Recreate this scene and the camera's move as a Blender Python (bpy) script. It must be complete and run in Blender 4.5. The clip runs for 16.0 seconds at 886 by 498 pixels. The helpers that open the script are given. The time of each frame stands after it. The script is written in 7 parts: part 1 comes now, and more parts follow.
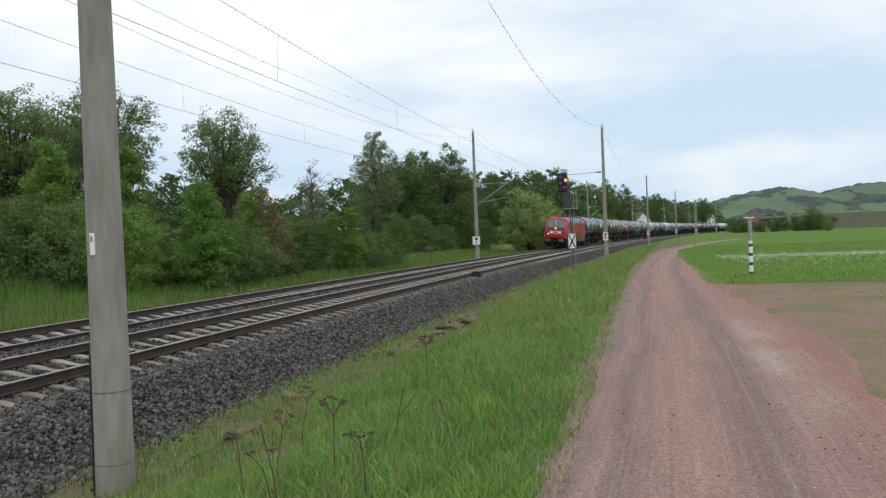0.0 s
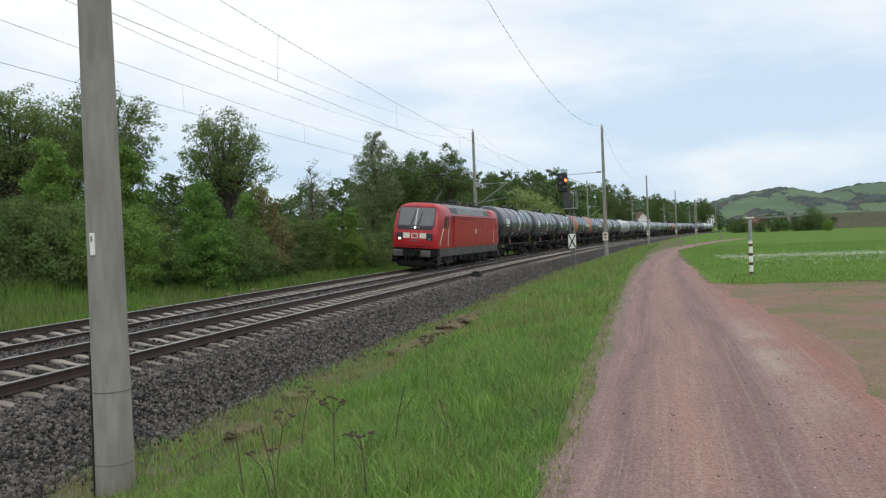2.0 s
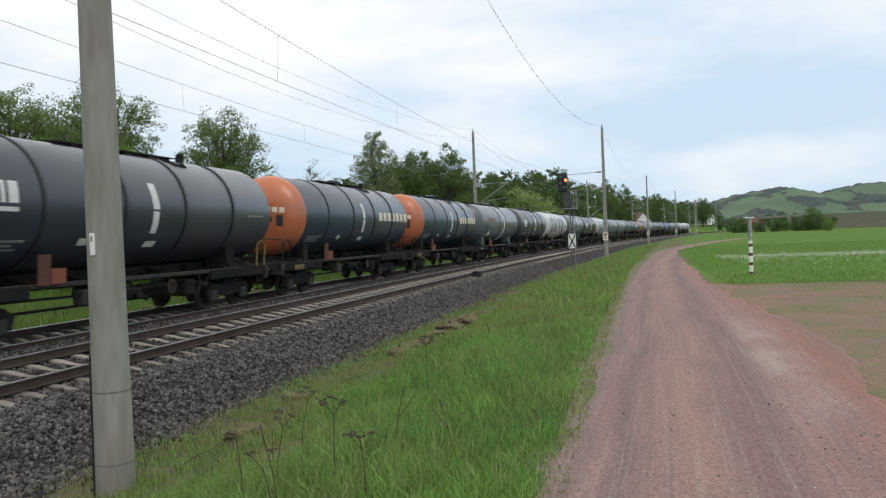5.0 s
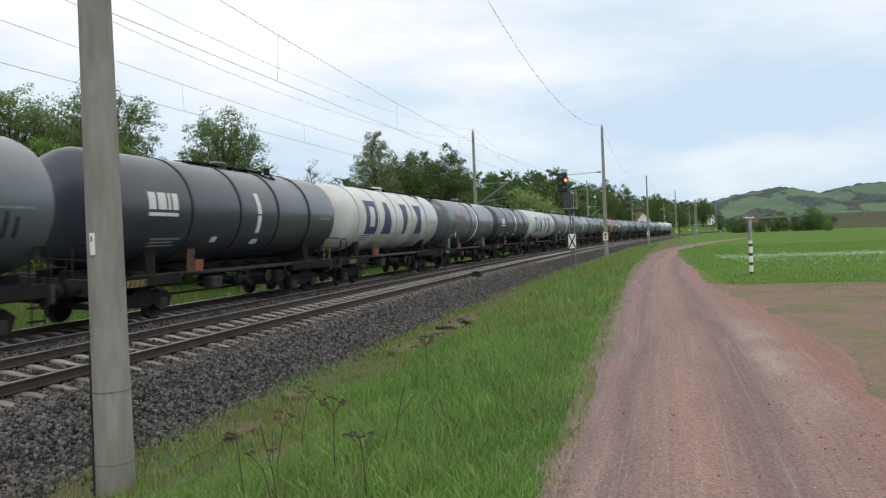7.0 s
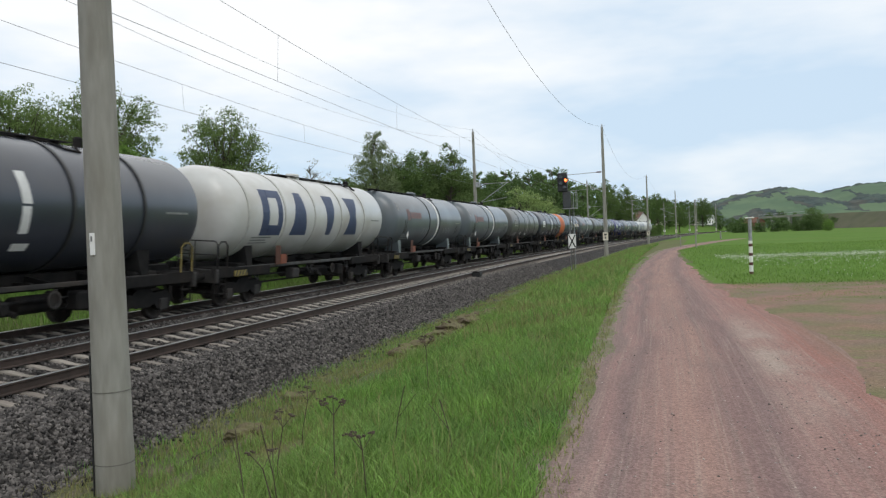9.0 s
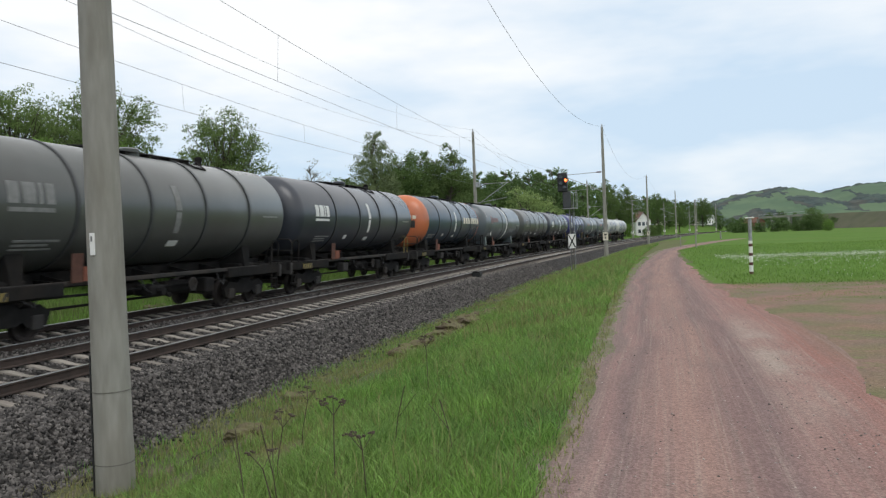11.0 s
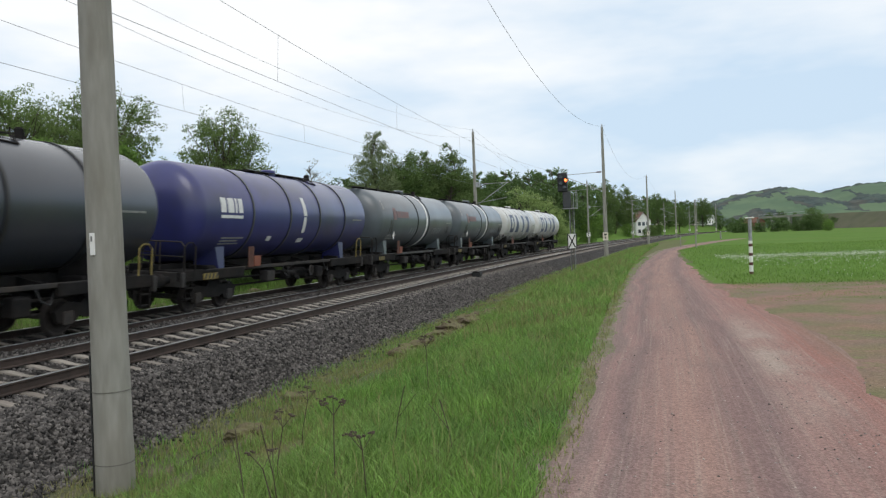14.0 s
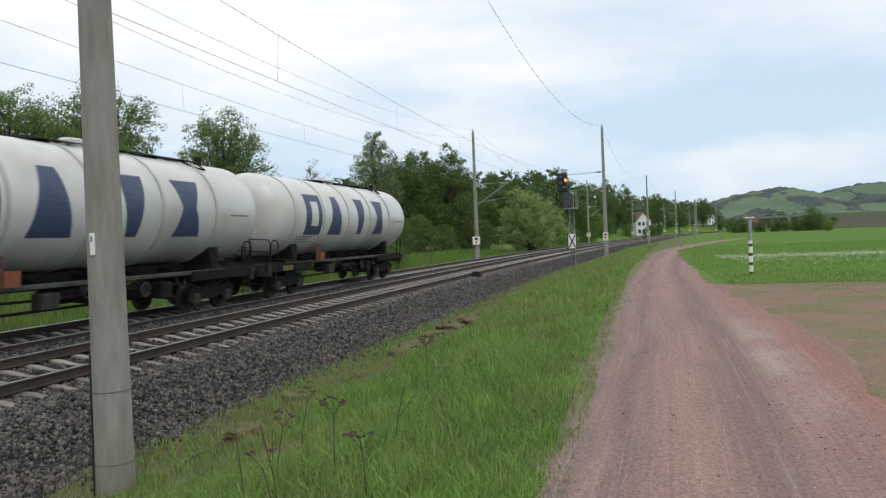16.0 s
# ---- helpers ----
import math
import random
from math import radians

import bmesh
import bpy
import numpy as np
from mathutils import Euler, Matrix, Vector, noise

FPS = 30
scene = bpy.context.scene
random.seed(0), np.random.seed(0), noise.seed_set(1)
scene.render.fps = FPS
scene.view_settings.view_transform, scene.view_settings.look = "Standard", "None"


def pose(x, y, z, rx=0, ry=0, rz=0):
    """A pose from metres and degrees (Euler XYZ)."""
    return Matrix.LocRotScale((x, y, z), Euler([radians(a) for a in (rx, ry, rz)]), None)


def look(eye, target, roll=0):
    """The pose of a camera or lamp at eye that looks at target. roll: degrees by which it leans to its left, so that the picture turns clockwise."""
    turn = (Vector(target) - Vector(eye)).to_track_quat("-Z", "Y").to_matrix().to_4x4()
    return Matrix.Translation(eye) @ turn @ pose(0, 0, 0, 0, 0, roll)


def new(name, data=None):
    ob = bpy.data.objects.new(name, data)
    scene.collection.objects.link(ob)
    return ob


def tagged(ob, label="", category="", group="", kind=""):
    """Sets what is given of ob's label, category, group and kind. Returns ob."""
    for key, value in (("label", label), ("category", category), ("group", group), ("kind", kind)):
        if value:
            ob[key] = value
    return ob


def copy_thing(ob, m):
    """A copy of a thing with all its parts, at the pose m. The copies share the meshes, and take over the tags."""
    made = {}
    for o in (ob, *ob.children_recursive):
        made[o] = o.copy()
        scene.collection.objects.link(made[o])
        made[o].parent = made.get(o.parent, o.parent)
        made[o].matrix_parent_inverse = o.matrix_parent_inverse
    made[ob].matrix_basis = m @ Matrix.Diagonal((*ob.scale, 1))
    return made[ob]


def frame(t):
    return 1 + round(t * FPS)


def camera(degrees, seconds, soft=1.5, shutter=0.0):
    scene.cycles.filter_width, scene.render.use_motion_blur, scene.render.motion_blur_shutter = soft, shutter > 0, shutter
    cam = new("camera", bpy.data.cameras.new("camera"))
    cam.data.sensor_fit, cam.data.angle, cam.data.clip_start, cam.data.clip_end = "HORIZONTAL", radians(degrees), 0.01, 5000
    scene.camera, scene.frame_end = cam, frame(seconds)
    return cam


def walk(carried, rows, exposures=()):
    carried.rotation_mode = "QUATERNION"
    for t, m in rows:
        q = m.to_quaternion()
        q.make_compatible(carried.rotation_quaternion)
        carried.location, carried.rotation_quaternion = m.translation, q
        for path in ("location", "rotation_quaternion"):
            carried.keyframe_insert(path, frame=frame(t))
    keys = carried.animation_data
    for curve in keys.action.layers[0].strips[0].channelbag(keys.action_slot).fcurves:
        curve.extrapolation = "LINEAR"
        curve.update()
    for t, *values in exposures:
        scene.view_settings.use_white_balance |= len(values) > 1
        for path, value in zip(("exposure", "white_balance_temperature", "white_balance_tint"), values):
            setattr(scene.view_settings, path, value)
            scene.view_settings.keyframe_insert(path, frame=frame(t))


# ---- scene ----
# ---- camera: on a tripod beside the line, not moving ----
EYE = (0.0, 0.0, 1.903)
cam = camera(59.04, 16.0, soft=1.3, shutter=0.1)
view = look(EYE, (-0.23889, 0.97097, 1.903 - 0.01211), roll=-2.243)
walk(cam, [(0.0, view), (16.0, view)], exposures=[(0.0, 0.0), (16.0, 0.0)])

# ---- light: high overcast with a thin veil of cloud ----
world = bpy.data.worlds.new("overcast")
scene.world = world
world.use_nodes = True
wn, wl = world.node_tree.nodes, world.node_tree.links
wn.clear()
w_out = wn.new("ShaderNodeOutputWorld")
w_bg = wn.new("ShaderNodeBackground")
w_sky = wn.new("ShaderNodeTexSky")
w_sky.sky_type, w_sky.sun_disc = "NISHITA", False
SUN_EL, SUN_ROT = radians(48), radians(150)
w_sky.sun_elevation, w_sky.sun_rotation = SUN_EL, SUN_ROT
w_sky.air_density, w_sky.dust_density = 1.0, 2.0
w_gain = wn.new("ShaderNodeMix")
w_gain.data_type, w_gain.blend_type = "RGBA", "MULTIPLY"
w_gain.inputs["Factor"].default_value = 1.0
w_gain.inputs["B"].default_value = (0.10, 0.10, 0.10, 1)
w_tc = wn.new("ShaderNodeTexCoord")
w_map = wn.new("ShaderNodeMapping")
w_map.inputs["Scale"].default_value = (1.6, 1.6, 5.5)
w_map.inputs["Location"].default_value = (3.1, 0.7, 0.4)
w_noise = wn.new("ShaderNodeTexNoise")
w_noise.inputs["Scale"].default_value = 1.5
w_noise.inputs["Detail"].default_value = 5
w_noise.inputs["Roughness"].default_value = 0.52
w_ramp = wn.new("ShaderNodeValToRGB")
w_ramp.color_ramp.elements[0].position, w_ramp.color_ramp.elements[0].color = 0.34, (0.20, 0.20, 0.20, 1)
w_ramp.color_ramp.elements[1].position, w_ramp.color_ramp.elements[1].color = 0.62, (1.0, 1.0, 1.0, 1)
w_mix = wn.new("ShaderNodeMix")
w_mix.data_type = "RGBA"
w_cloud = wn.new("ShaderNodeMix")
w_cloud.data_type = "RGBA"
w_cloud.inputs["A"].default_value = (0.56, 0.765, 0.98, 1)
w_cloud.inputs["B"].default_value = (1.13, 1.14, 1.14, 1)
wl.new(w_tc.outputs["Generated"], w_map.inputs["Vector"])
wl.new(w_map.outputs["Vector"], w_noise.inputs["Vector"])
# the veil thickens towards the zenith
w_sep = wn.new("ShaderNodeSeparateXYZ")
wl.new(w_tc.outputs["Generated"], w_sep.inputs["Vector"])
w_high = wn.new("ShaderNodeMapRange")
w_high.inputs["From Min"].default_value, w_high.inputs["From Max"].default_value = 0.0, 0.36
w_high.inputs["To Min"].default_value, w_high.inputs["To Max"].default_value = -0.28, 0.18
wl.new(w_sep.outputs["Z"], w_high.inputs["Value"])
w_add = wn.new("ShaderNodeMath")
wl.new(w_noise.outputs["Fac"], w_add.inputs[0])
wl.new(w_high.outputs["Result"], w_add.inputs[1])
wl.new(w_add.outputs["Value"], w_ramp.inputs["Fac"])
wl.new(w_sky.outputs["Color"], w_gain.inputs["A"])
wl.new(w_gain.outputs["Result"], w_mix.inputs["A"])
wl.new(w_ramp.outputs["Color"], w_cloud.inputs["Factor"])
wl.new(w_cloud.outputs["Result"], w_mix.inputs["B"])
w_mix.inputs["Factor"].default_value = 0.88
wl.new(w_mix.outputs["Result"], w_bg.inputs["Color"])
w_bg.inputs["Strength"].default_value = 0.975
wl.new(w_bg.outputs["Background"], w_out.inputs["Surface"])

sun_data = bpy.data.lights.new("sun", "SUN")
sun_data.energy, sun_data.angle, sun_data.color = 0.7, radians(25), (1.0, 0.98, 0.95)
sun = new("sun", sun_data)
sun.matrix_world = look((60 * math.sin(SUN_ROT), 60 * math.cos(SUN_ROT), 70), (0, 0, 0))

# ---- materials ----


def material(name, c1, c2, scale=4.0, rough=0.8, metal=0.0, bump=0.0, bump_scale=40.0, c3=None, scale3=0.5, stretch=(1, 1, 1),
             spread=0.0, coat=0.0, coat_rough=0.03, emit=None, spec=0.5, island=0.0, through_light=0.0):
    """Two colours mixed by noise, a third by a broader noise, fine relief; spread varies the value from object to object, island from leaf to leaf."""
    m = bpy.data.materials.new(name)
    m.use_nodes = True
    n, l = m.node_tree.nodes, m.node_tree.links
    b = n["Principled BSDF"]
    tc = n.new("ShaderNodeTexCoord")
    mp = n.new("ShaderNodeMapping")
    mp.inputs["Scale"].default_value = stretch
    l.new(tc.outputs["Object"], mp.inputs["Vector"])
    t = n.new("ShaderNodeTexNoise")
    t.inputs["Scale"].default_value, t.inputs["Detail"].default_value = scale, 6
    l.new(mp.outputs["Vector"], t.inputs["Vector"])
    r = n.new("ShaderNodeValToRGB")
    r.color_ramp.elements[0].position, r.color_ramp.elements[1].position = 0.35, 0.65
    r.color_ramp.elements[0].color, r.color_ramp.elements[1].color = (*c1, 1), (*c2, 1)
    l.new(t.outputs["Fac"], r.inputs["Fac"])
    col = r.outputs["Color"]
    if c3:
        t3 = n.new("ShaderNodeTexNoise")
        t3.inputs["Scale"].default_value, t3.inputs["Detail"].default_value = scale3, 4
        l.new(mp.outputs["Vector"], t3.inputs["Vector"])
        r3 = n.new("ShaderNodeValToRGB")
        r3.color_ramp.elements[0].position, r3.color_ramp.elements[1].position = 0.45, 0.68
        l.new(t3.outputs["Fac"], r3.inputs["Fac"])
        mx = n.new("ShaderNodeMix")
        mx.data_type = "RGBA"
        l.new(r3.outputs["Color"], mx.inputs["Factor"])
        l.new(col, mx.inputs["A"])
        mx.inputs["B"].default_value = (*c3, 1)
        col = mx.outputs["Result"]
    for amount, source in ((spread, "Object"), (island, "Island")):
        if amount:
            info = n.new("ShaderNodeObjectInfo" if source == "Object" else "ShaderNodeNewGeometry")
            out = info.outputs["Random" if source == "Object" else "Random Per Island"]
            mr = n.new("ShaderNodeMapRange")
            mr.inputs["To Min"].default_value, mr.inputs["To Max"].default_value = 1 - amount, 1 + amount
            l.new(out, mr.inputs["Value"])
            hs = n.new("ShaderNodeHueSaturation")
            l.new(mr.outputs["Result"], hs.inputs["Value"])
            l.new(col, hs.inputs["Color"])
            col = hs.outputs["Color"]
    l.new(col, b.inputs["Base Color"])
    b.inputs["Roughness"].default_value, b.inputs["Metallic"].default_value = rough, metal
    b.inputs["Coat Weight"].default_value, b.inputs["Coat Roughness"].default_value = coat, coat_rough
    b.inputs["Specular IOR Level"].default_value = spec
    if emit:
        b.inputs["Emission Color"].default_value, b.inputs["Emission Strength"].default_value = (*emit[:3], 1), emit[3]
    if bump:
        tb = n.new("ShaderNodeTexNoise")
        tb.inputs["Scale"].default_value, tb.inputs["Detail"].default_value = bump_scale, 4
        l.new(mp.outputs["Vector"], tb.inputs["Vector"])
        bp = n.new("ShaderNodeBump")
        bp.inputs["Strength"].default_value, bp.inputs["Distance"].default_value = bump, 0.03
        l.new(tb.outputs["Fac"], bp.inputs["Height"])
        l.new(bp.outputs["Normal"], b.inputs["Normal"])
    if through_light:
        tr = n.new("ShaderNodeBsdfTranslucent")
        l.new(col, tr.inputs["Color"])
        ms = n.new("ShaderNodeMixShader")
        ms.inputs["Fac"].default_value = through_light
        l.new(b.outputs["BSDF"], ms.inputs[1])
        l.new(tr.outputs["BSDF"], ms.inputs[2])
        l.new(ms.outputs["Shader"], n["Material Output"].inputs["Surface"])
    return m


M = {}
M["ground"] = material("ground_turf", (0.105, 0.135, 0.05), (0.13, 0.145, 0.06), 1.1, 0.95, bump=0.6, bump_scale=12, c3=(0.13, 0.11, 0.065), scale3=0.5, spec=0.1)
M["meadow_ground"] = material("meadow_turf", (0.085, 0.165, 0.030), (0.110, 0.200, 0.040), 0.25, 0.95, bump=0.5, bump_scale=5, c3=(0.112, 0.180, 0.042), scale3=0.05, spec=0.05)
M["stone"] = material("ballast_stone", (0.046, 0.042, 0.040), (0.118, 0.109, 0.102), 6.0, 0.9, island=0.98, bump=0.3, bump_scale=60)
M["sleeper"] = material("sleeper_concrete", (0.25, 0.228, 0.198), (0.315, 0.288, 0.25), 5, 0.9, bump=0.2, spread=0.16, c3=(0.16, 0.138, 0.118), scale3=2.0)
M["rail"] = material("rail_rust", (0.038, 0.027, 0.022), (0.060, 0.041, 0.033), 3.0, 0.75, metal=0.2)
M["railhead"] = material("rail_head", (0.42, 0.41, 0.40), (0.52, 0.51, 0.50), 3.0, 0.28, metal=1.0)
M["mast"] = material("mast_concrete", (0.235, 0.231, 0.205), (0.285, 0.28, 0.25), 4.0, 0.9, bump=0.25, bump_scale=60, c3=(0.20, 0.192, 0.165), scale3=1.6, stretch=(3, 3, 0.6))
M["rust"] = material("rust_sheet", (0.075, 0.032, 0.022), (0.115, 0.05, 0.034), 5, 0.85)
M["frame_grey"] = material("frame_grey", (0.055, 0.058, 0.060), (0.085, 0.088, 0.088), 3, 0.8, c3=(0.04, 0.036, 0.032), scale3=1.5)
M["seam"] = material("mast_seam", (0.12, 0.115, 0.10), (0.17, 0.165, 0.145), 9, 0.9)
M["galv"] = material("galvanised", (0.30, 0.31, 0.32), (0.42, 0.43, 0.44), 8, 0.5, metal=0.7)
M["wire"] = material("wire", (0.16, 0.17, 0.18), (0.2, 0.2, 0.21), 8, 0.6, metal=0.4)
M["dark"] = material("underframe_dirt", (0.008, 0.008, 0.0085), (0.017, 0.0165, 0.0165), 3.0, 0.9, c3=(0.022, 0.019, 0.017), scale3=1.2, spec=0.2)
M["wheel"] = material("wheel_steel", (0.035, 0.03, 0.028), (0.06, 0.05, 0.045), 6.0, 0.7, metal=0.4)
M["grime"] = material("frame_grime", (0.017, 0.0165, 0.0165), (0.034, 0.032, 0.031), 3.0, 0.85, c3=(0.045, 0.036, 0.030), scale3=1.4)
M["red"] = material("loco_red", (0.375, 0.013, 0.021), (0.45, 0.019, 0.026), 1.5, 0.35, c3=(0.32, 0.017, 0.020), scale3=0.7)
M["loco_grey"] = material("loco_grey", (0.070, 0.070, 0.064), (0.105, 0.104, 0.094), 2.0, 0.6, c3=(0.045, 0.042, 0.036), scale3=1.3)
M["roof_grey"] = material("roof_grey", (0.15, 0.17, 0.18), (0.20, 0.22, 0.23), 2.0, 0.55)
M["glass"] = material("dark_glass", (0.045, 0.055, 0.062), (0.06, 0.072, 0.078), 1.0, 0.05, coat=1.0, spec=1.0)
M["cab_glass"] = material("cab_side_glass", (0.055, 0.020, 0.016), (0.045, 0.024, 0.018), 1.0, 0.25)
M["hoop"] = material("hoop_grey", (0.03, 0.033, 0.036), (0.045, 0.048, 0.05), 4, 0.5)
# white hoops greyed below the tank's white: their thin shade lines put into colour
M["hoop_pale_shaded"] = material("hoop_pale_shaded", (0.36, 0.36, 0.34), (0.46, 0.46, 0.43), 4, 0.6)
M["black"] = material("black_paint", (0.014, 0.015, 0.016), (0.02, 0.021, 0.022), 4, 0.5)
M["lamp"] = material("headlight_lit", (0.9, 0.88, 0.8), (0.9, 0.88, 0.8), 1, 0.3, emit=(1.0, 0.93, 0.78, 2.2))
M["signal_lit"] = material("signal_lamp_lit", (0.9, 0.1, 0.02), (0.9, 0.1, 0.02), 1, 0.3, emit=(1.0, 0.16, 0.035, 5.0))
M["white"] = material("white_paint", (0.74, 0.74, 0.72), (0.80, 0.80, 0.78), 5, 0.6)
M["cream"] = material("cream_mark", (0.62, 0.57, 0.46), (0.70, 0.65, 0.54), 5, 0.6)
M["mark"] = material("pale_mark", (0.60, 0.61, 0.60), (0.70, 0.71, 0.70), 6, 0.6)
M["dullmark"] = material("dull_mark", (0.16, 0.165, 0.165), (0.24, 0.245, 0.24), 6, 0.7)
M["redmark"] = material("faded_red_mark", (0.19, 0.10, 0.10), (0.15, 0.115, 0.115), 5, 0.6)
M["bluemark"] = material("blue_mark", (0.032, 0.052, 0.115), (0.046, 0.068, 0.140), 3, 0.5)
M["faded_white"] = material("faded_white", (0.13, 0.15, 0.165), (0.19, 0.21, 0.22), 6, 0.7)
M["plate"] = material("orange_plate", (0.26, 0.075, 0.038), (0.19, 0.062, 0.036), 5, 0.6)
M["yellow"] = material("yellow_paint", (0.26, 0.20, 0.05), (0.20, 0.155, 0.05), 5, 0.6)
M["maroon"] = material("maroon_paint", (0.07, 0.02, 0.022), (0.10, 0.025, 0.025), 5, 0.6)
M["redpaint"] = material("red_paint", (0.40, 0.035, 0.03), (0.32, 0.03, 0.03), 5, 0.6)


def paint(name, a, b, dirt):
    return material(name, a, b, 0.8, 0.5, coat=1.0, coat_rough=0.27, c3=dirt, scale3=0.55, stretch=(1, 0.8, 1.0), bump=0.03, bump_scale=2.0, spread=0.1, spec=0.25)


M["tank_black"] = paint("tank_black", (0.021, 0.027, 0.042), (0.028, 0.036, 0.053), (0.035, 0.040, 0.050))
M["tank_blueblack"] = paint("tank_blueblack", (0.009, 0.026, 0.052), (0.013, 0.034, 0.066), (0.019, 0.031, 0.045))
M["tank_grey"] = paint("tank_grey", (0.085, 0.105, 0.12), (0.108, 0.131, 0.148), (0.078, 0.09, 0.098))
M["tank_white"] = paint("tank_white", (0.53, 0.54, 0.525), (0.60, 0.61, 0.595), (0.44, 0.43, 0.395))
M["tank_green"] = paint("tank_olive_grey", (0.060, 0.066, 0.062), (0.076, 0.082, 0.077), (0.056, 0.058, 0.054))
M["tank_blue"] = paint("tank_blue", (0.020, 0.024, 0.125), (0.027, 0.032, 0.155), (0.022, 0.026, 0.085))
M["orange"] = paint("tank_orange", (0.50, 0.135, 0.048), (0.56, 0.158, 0.056), (0.34, 0.12, 0.065))

LEAF = {}
for key, a, b in (("fresh", (0.195, 0.315, 0.078), (0.138, 0.240, 0.056)), ("mid", (0.138, 0.210, 0.071), (0.106, 0.168, 0.058)), ("dark", (0.100, 0.162, 0.060), (0.119, 0.184, 0.066)),
                  ("olive", (0.155, 0.222, 0.080), (0.120, 0.182, 0.064)), ("willow", (0.31, 0.405, 0.155), (0.245, 0.335, 0.125)), ("russet", (0.24, 0.205, 0.105), (0.18, 0.225, 0.085)),
                  ("crown", (0.180, 0.255, 0.090), (0.140, 0.208, 0.072)), ("sap", (0.160, 0.285, 0.070), (0.120, 0.225, 0.056)), ("birch", (0.205, 0.255, 0.125), (0.165, 0.215, 0.105)),
                  ("bare", (0.212, 0.204, 0.144), (0.225, 0.233, 0.158))):
    LEAF[key] = material("leaf_" + key, a, b, 0.6, 0.75, island=0.25, spread=0.10, through_light=0.34, spec=0.08)
M["bark"] = material("bark", (0.055, 0.045, 0.036), (0.09, 0.075, 0.06), 5, 0.95, bump=0.5, bump_scale=20)
M["blade"] = material("grass_blade", (0.195, 0.35, 0.07), (0.115, 0.245, 0.055), 0.9, 0.6, island=0.5, through_light=0.3, c3=(0.21, 0.32, 0.085), scale3=0.45, spec=0.4)
M["blade_tall"] = material("tall_grass_blade", (0.145, 0.26, 0.052), (0.11, 0.205, 0.042), 0.7, 0.75, island=0.4, through_light=0.28, c3=(0.14, 0.19, 0.06), scale3=0.3, spec=0.2)
M["blade_dry"] = material("dry_grass_blade", (0.22, 0.26, 0.09), (0.26, 0.25, 0.115), 0.7, 0.8, island=0.4, through_light=0.25, spec=0.2)
M["meadow"] = material("meadow_blade", (0.15, 0.26, 0.058), (0.18, 0.30, 0.068), 0.25, 0.75, island=0.3, through_light=0.3, spec=0.25)
M["wet_soil"] = material("wet_soil", (0.045, 0.034, 0.026), (0.08, 0.064, 0.05), 9, 0.95, bump=1.0, bump_scale=30, spec=0.1)
M["flower"] = material("white_flower", (0.75, 0.75, 0.70), (0.65, 0.66, 0.6), 3, 0.8)
M["stalk"] = material("dead_stalk", (0.062, 0.046, 0.035), (0.095, 0.072, 0.052), 9, 0.9)


def layered(name, rough, layers, grain, bump, bump_scale):
    """Base colour of several noise layers: (colour, scale, stretch, low, high), then a fine grain of lighter and darker specks."""
    m = bpy.data.materials.new(name)
    m.use_nodes = True
    n, l = m.node_tree.nodes, m.node_tree.links
    b = n["Principled BSDF"]
    b.inputs["Roughness"].default_value = rough
    b.inputs["Specular IOR Level"].default_value = 0.3
    tc = n.new("ShaderNodeTexCoord")
    col = None
    for colour, scale, stretch, low, high in layers:
        if col is None:
            rgb = n.new("ShaderNodeRGB")
            rgb.outputs[0].default_value = (*colour, 1)
            col = rgb.outputs[0]
            continue
        mp = n.new("ShaderNodeMapping")
        mp.inputs["Scale"].default_value = stretch
        mp.inputs["Location"].default_value = (scale * 3.7, low * 9, 0)
        l.new(tc.outputs["Object"], mp.inputs["Vector"])
        t = n.new("ShaderNodeTexNoise")
        t.inputs["Scale"].default_value, t.inputs["Detail"].default_value = scale, 5
        l.new(mp.outputs["Vector"], t.inputs["Vector"])
        r = n.new("ShaderNodeMapRange")
        r.inputs["From Min"].default_value, r.inputs["From Max"].default_value = low, high
        l.new(t.outputs["Fac"], r.inputs["Value"])
        mx = n.new("ShaderNodeMix")
        mx.data_type = "RGBA"
        l.new(r.outputs["Result"], mx.inputs["Factor"])
        l.new(col, mx.inputs["A"])
        mx.inputs["B"].default_value = (*colour, 1)
        col = mx.outputs["Result"]
    v = n.new("ShaderNodeTexVoronoi")
    v.inputs["Scale"].default_value = grain
    l.new(tc.outputs["Object"], v.inputs["Vector"])
    sep = n.new("ShaderNodeSeparateColor")
    l.new(v.outputs["Color"], sep.inputs["Color"])
    r = n.new("ShaderNodeMapRange")
    r.inputs["To Min"].default_value, r.inputs["To Max"].default_value = 1 - bump[0], 1 + bump[0]
    l.new(sep.outputs["Red"], r.inputs["Value"])
    hs = n.new("ShaderNodeHueSaturation")
    l.new(r.outputs["Result"], hs.inputs["Value"])
    l.new(col, hs.inputs["Color"])
    l.new(hs.outputs["Color"], b.inputs["Base Color"])
    v2 = n.new("ShaderNodeTexVoronoi")
    v2.inputs["Scale"].default_value = bump_scale
    l.new(tc.outputs["Object"], v2.inputs["Vector"])
    bp = n.new("ShaderNodeBump")
    bp.inputs["Strength"].default_value, bp.inputs["Distance"].default_value = bump[1], bump[2]
    bp.invert = True
    l.new(v2.outputs["Distance"], bp.inputs["Height"])
    l.new(bp.outputs["Normal"], b.inputs["Normal"])
    return m




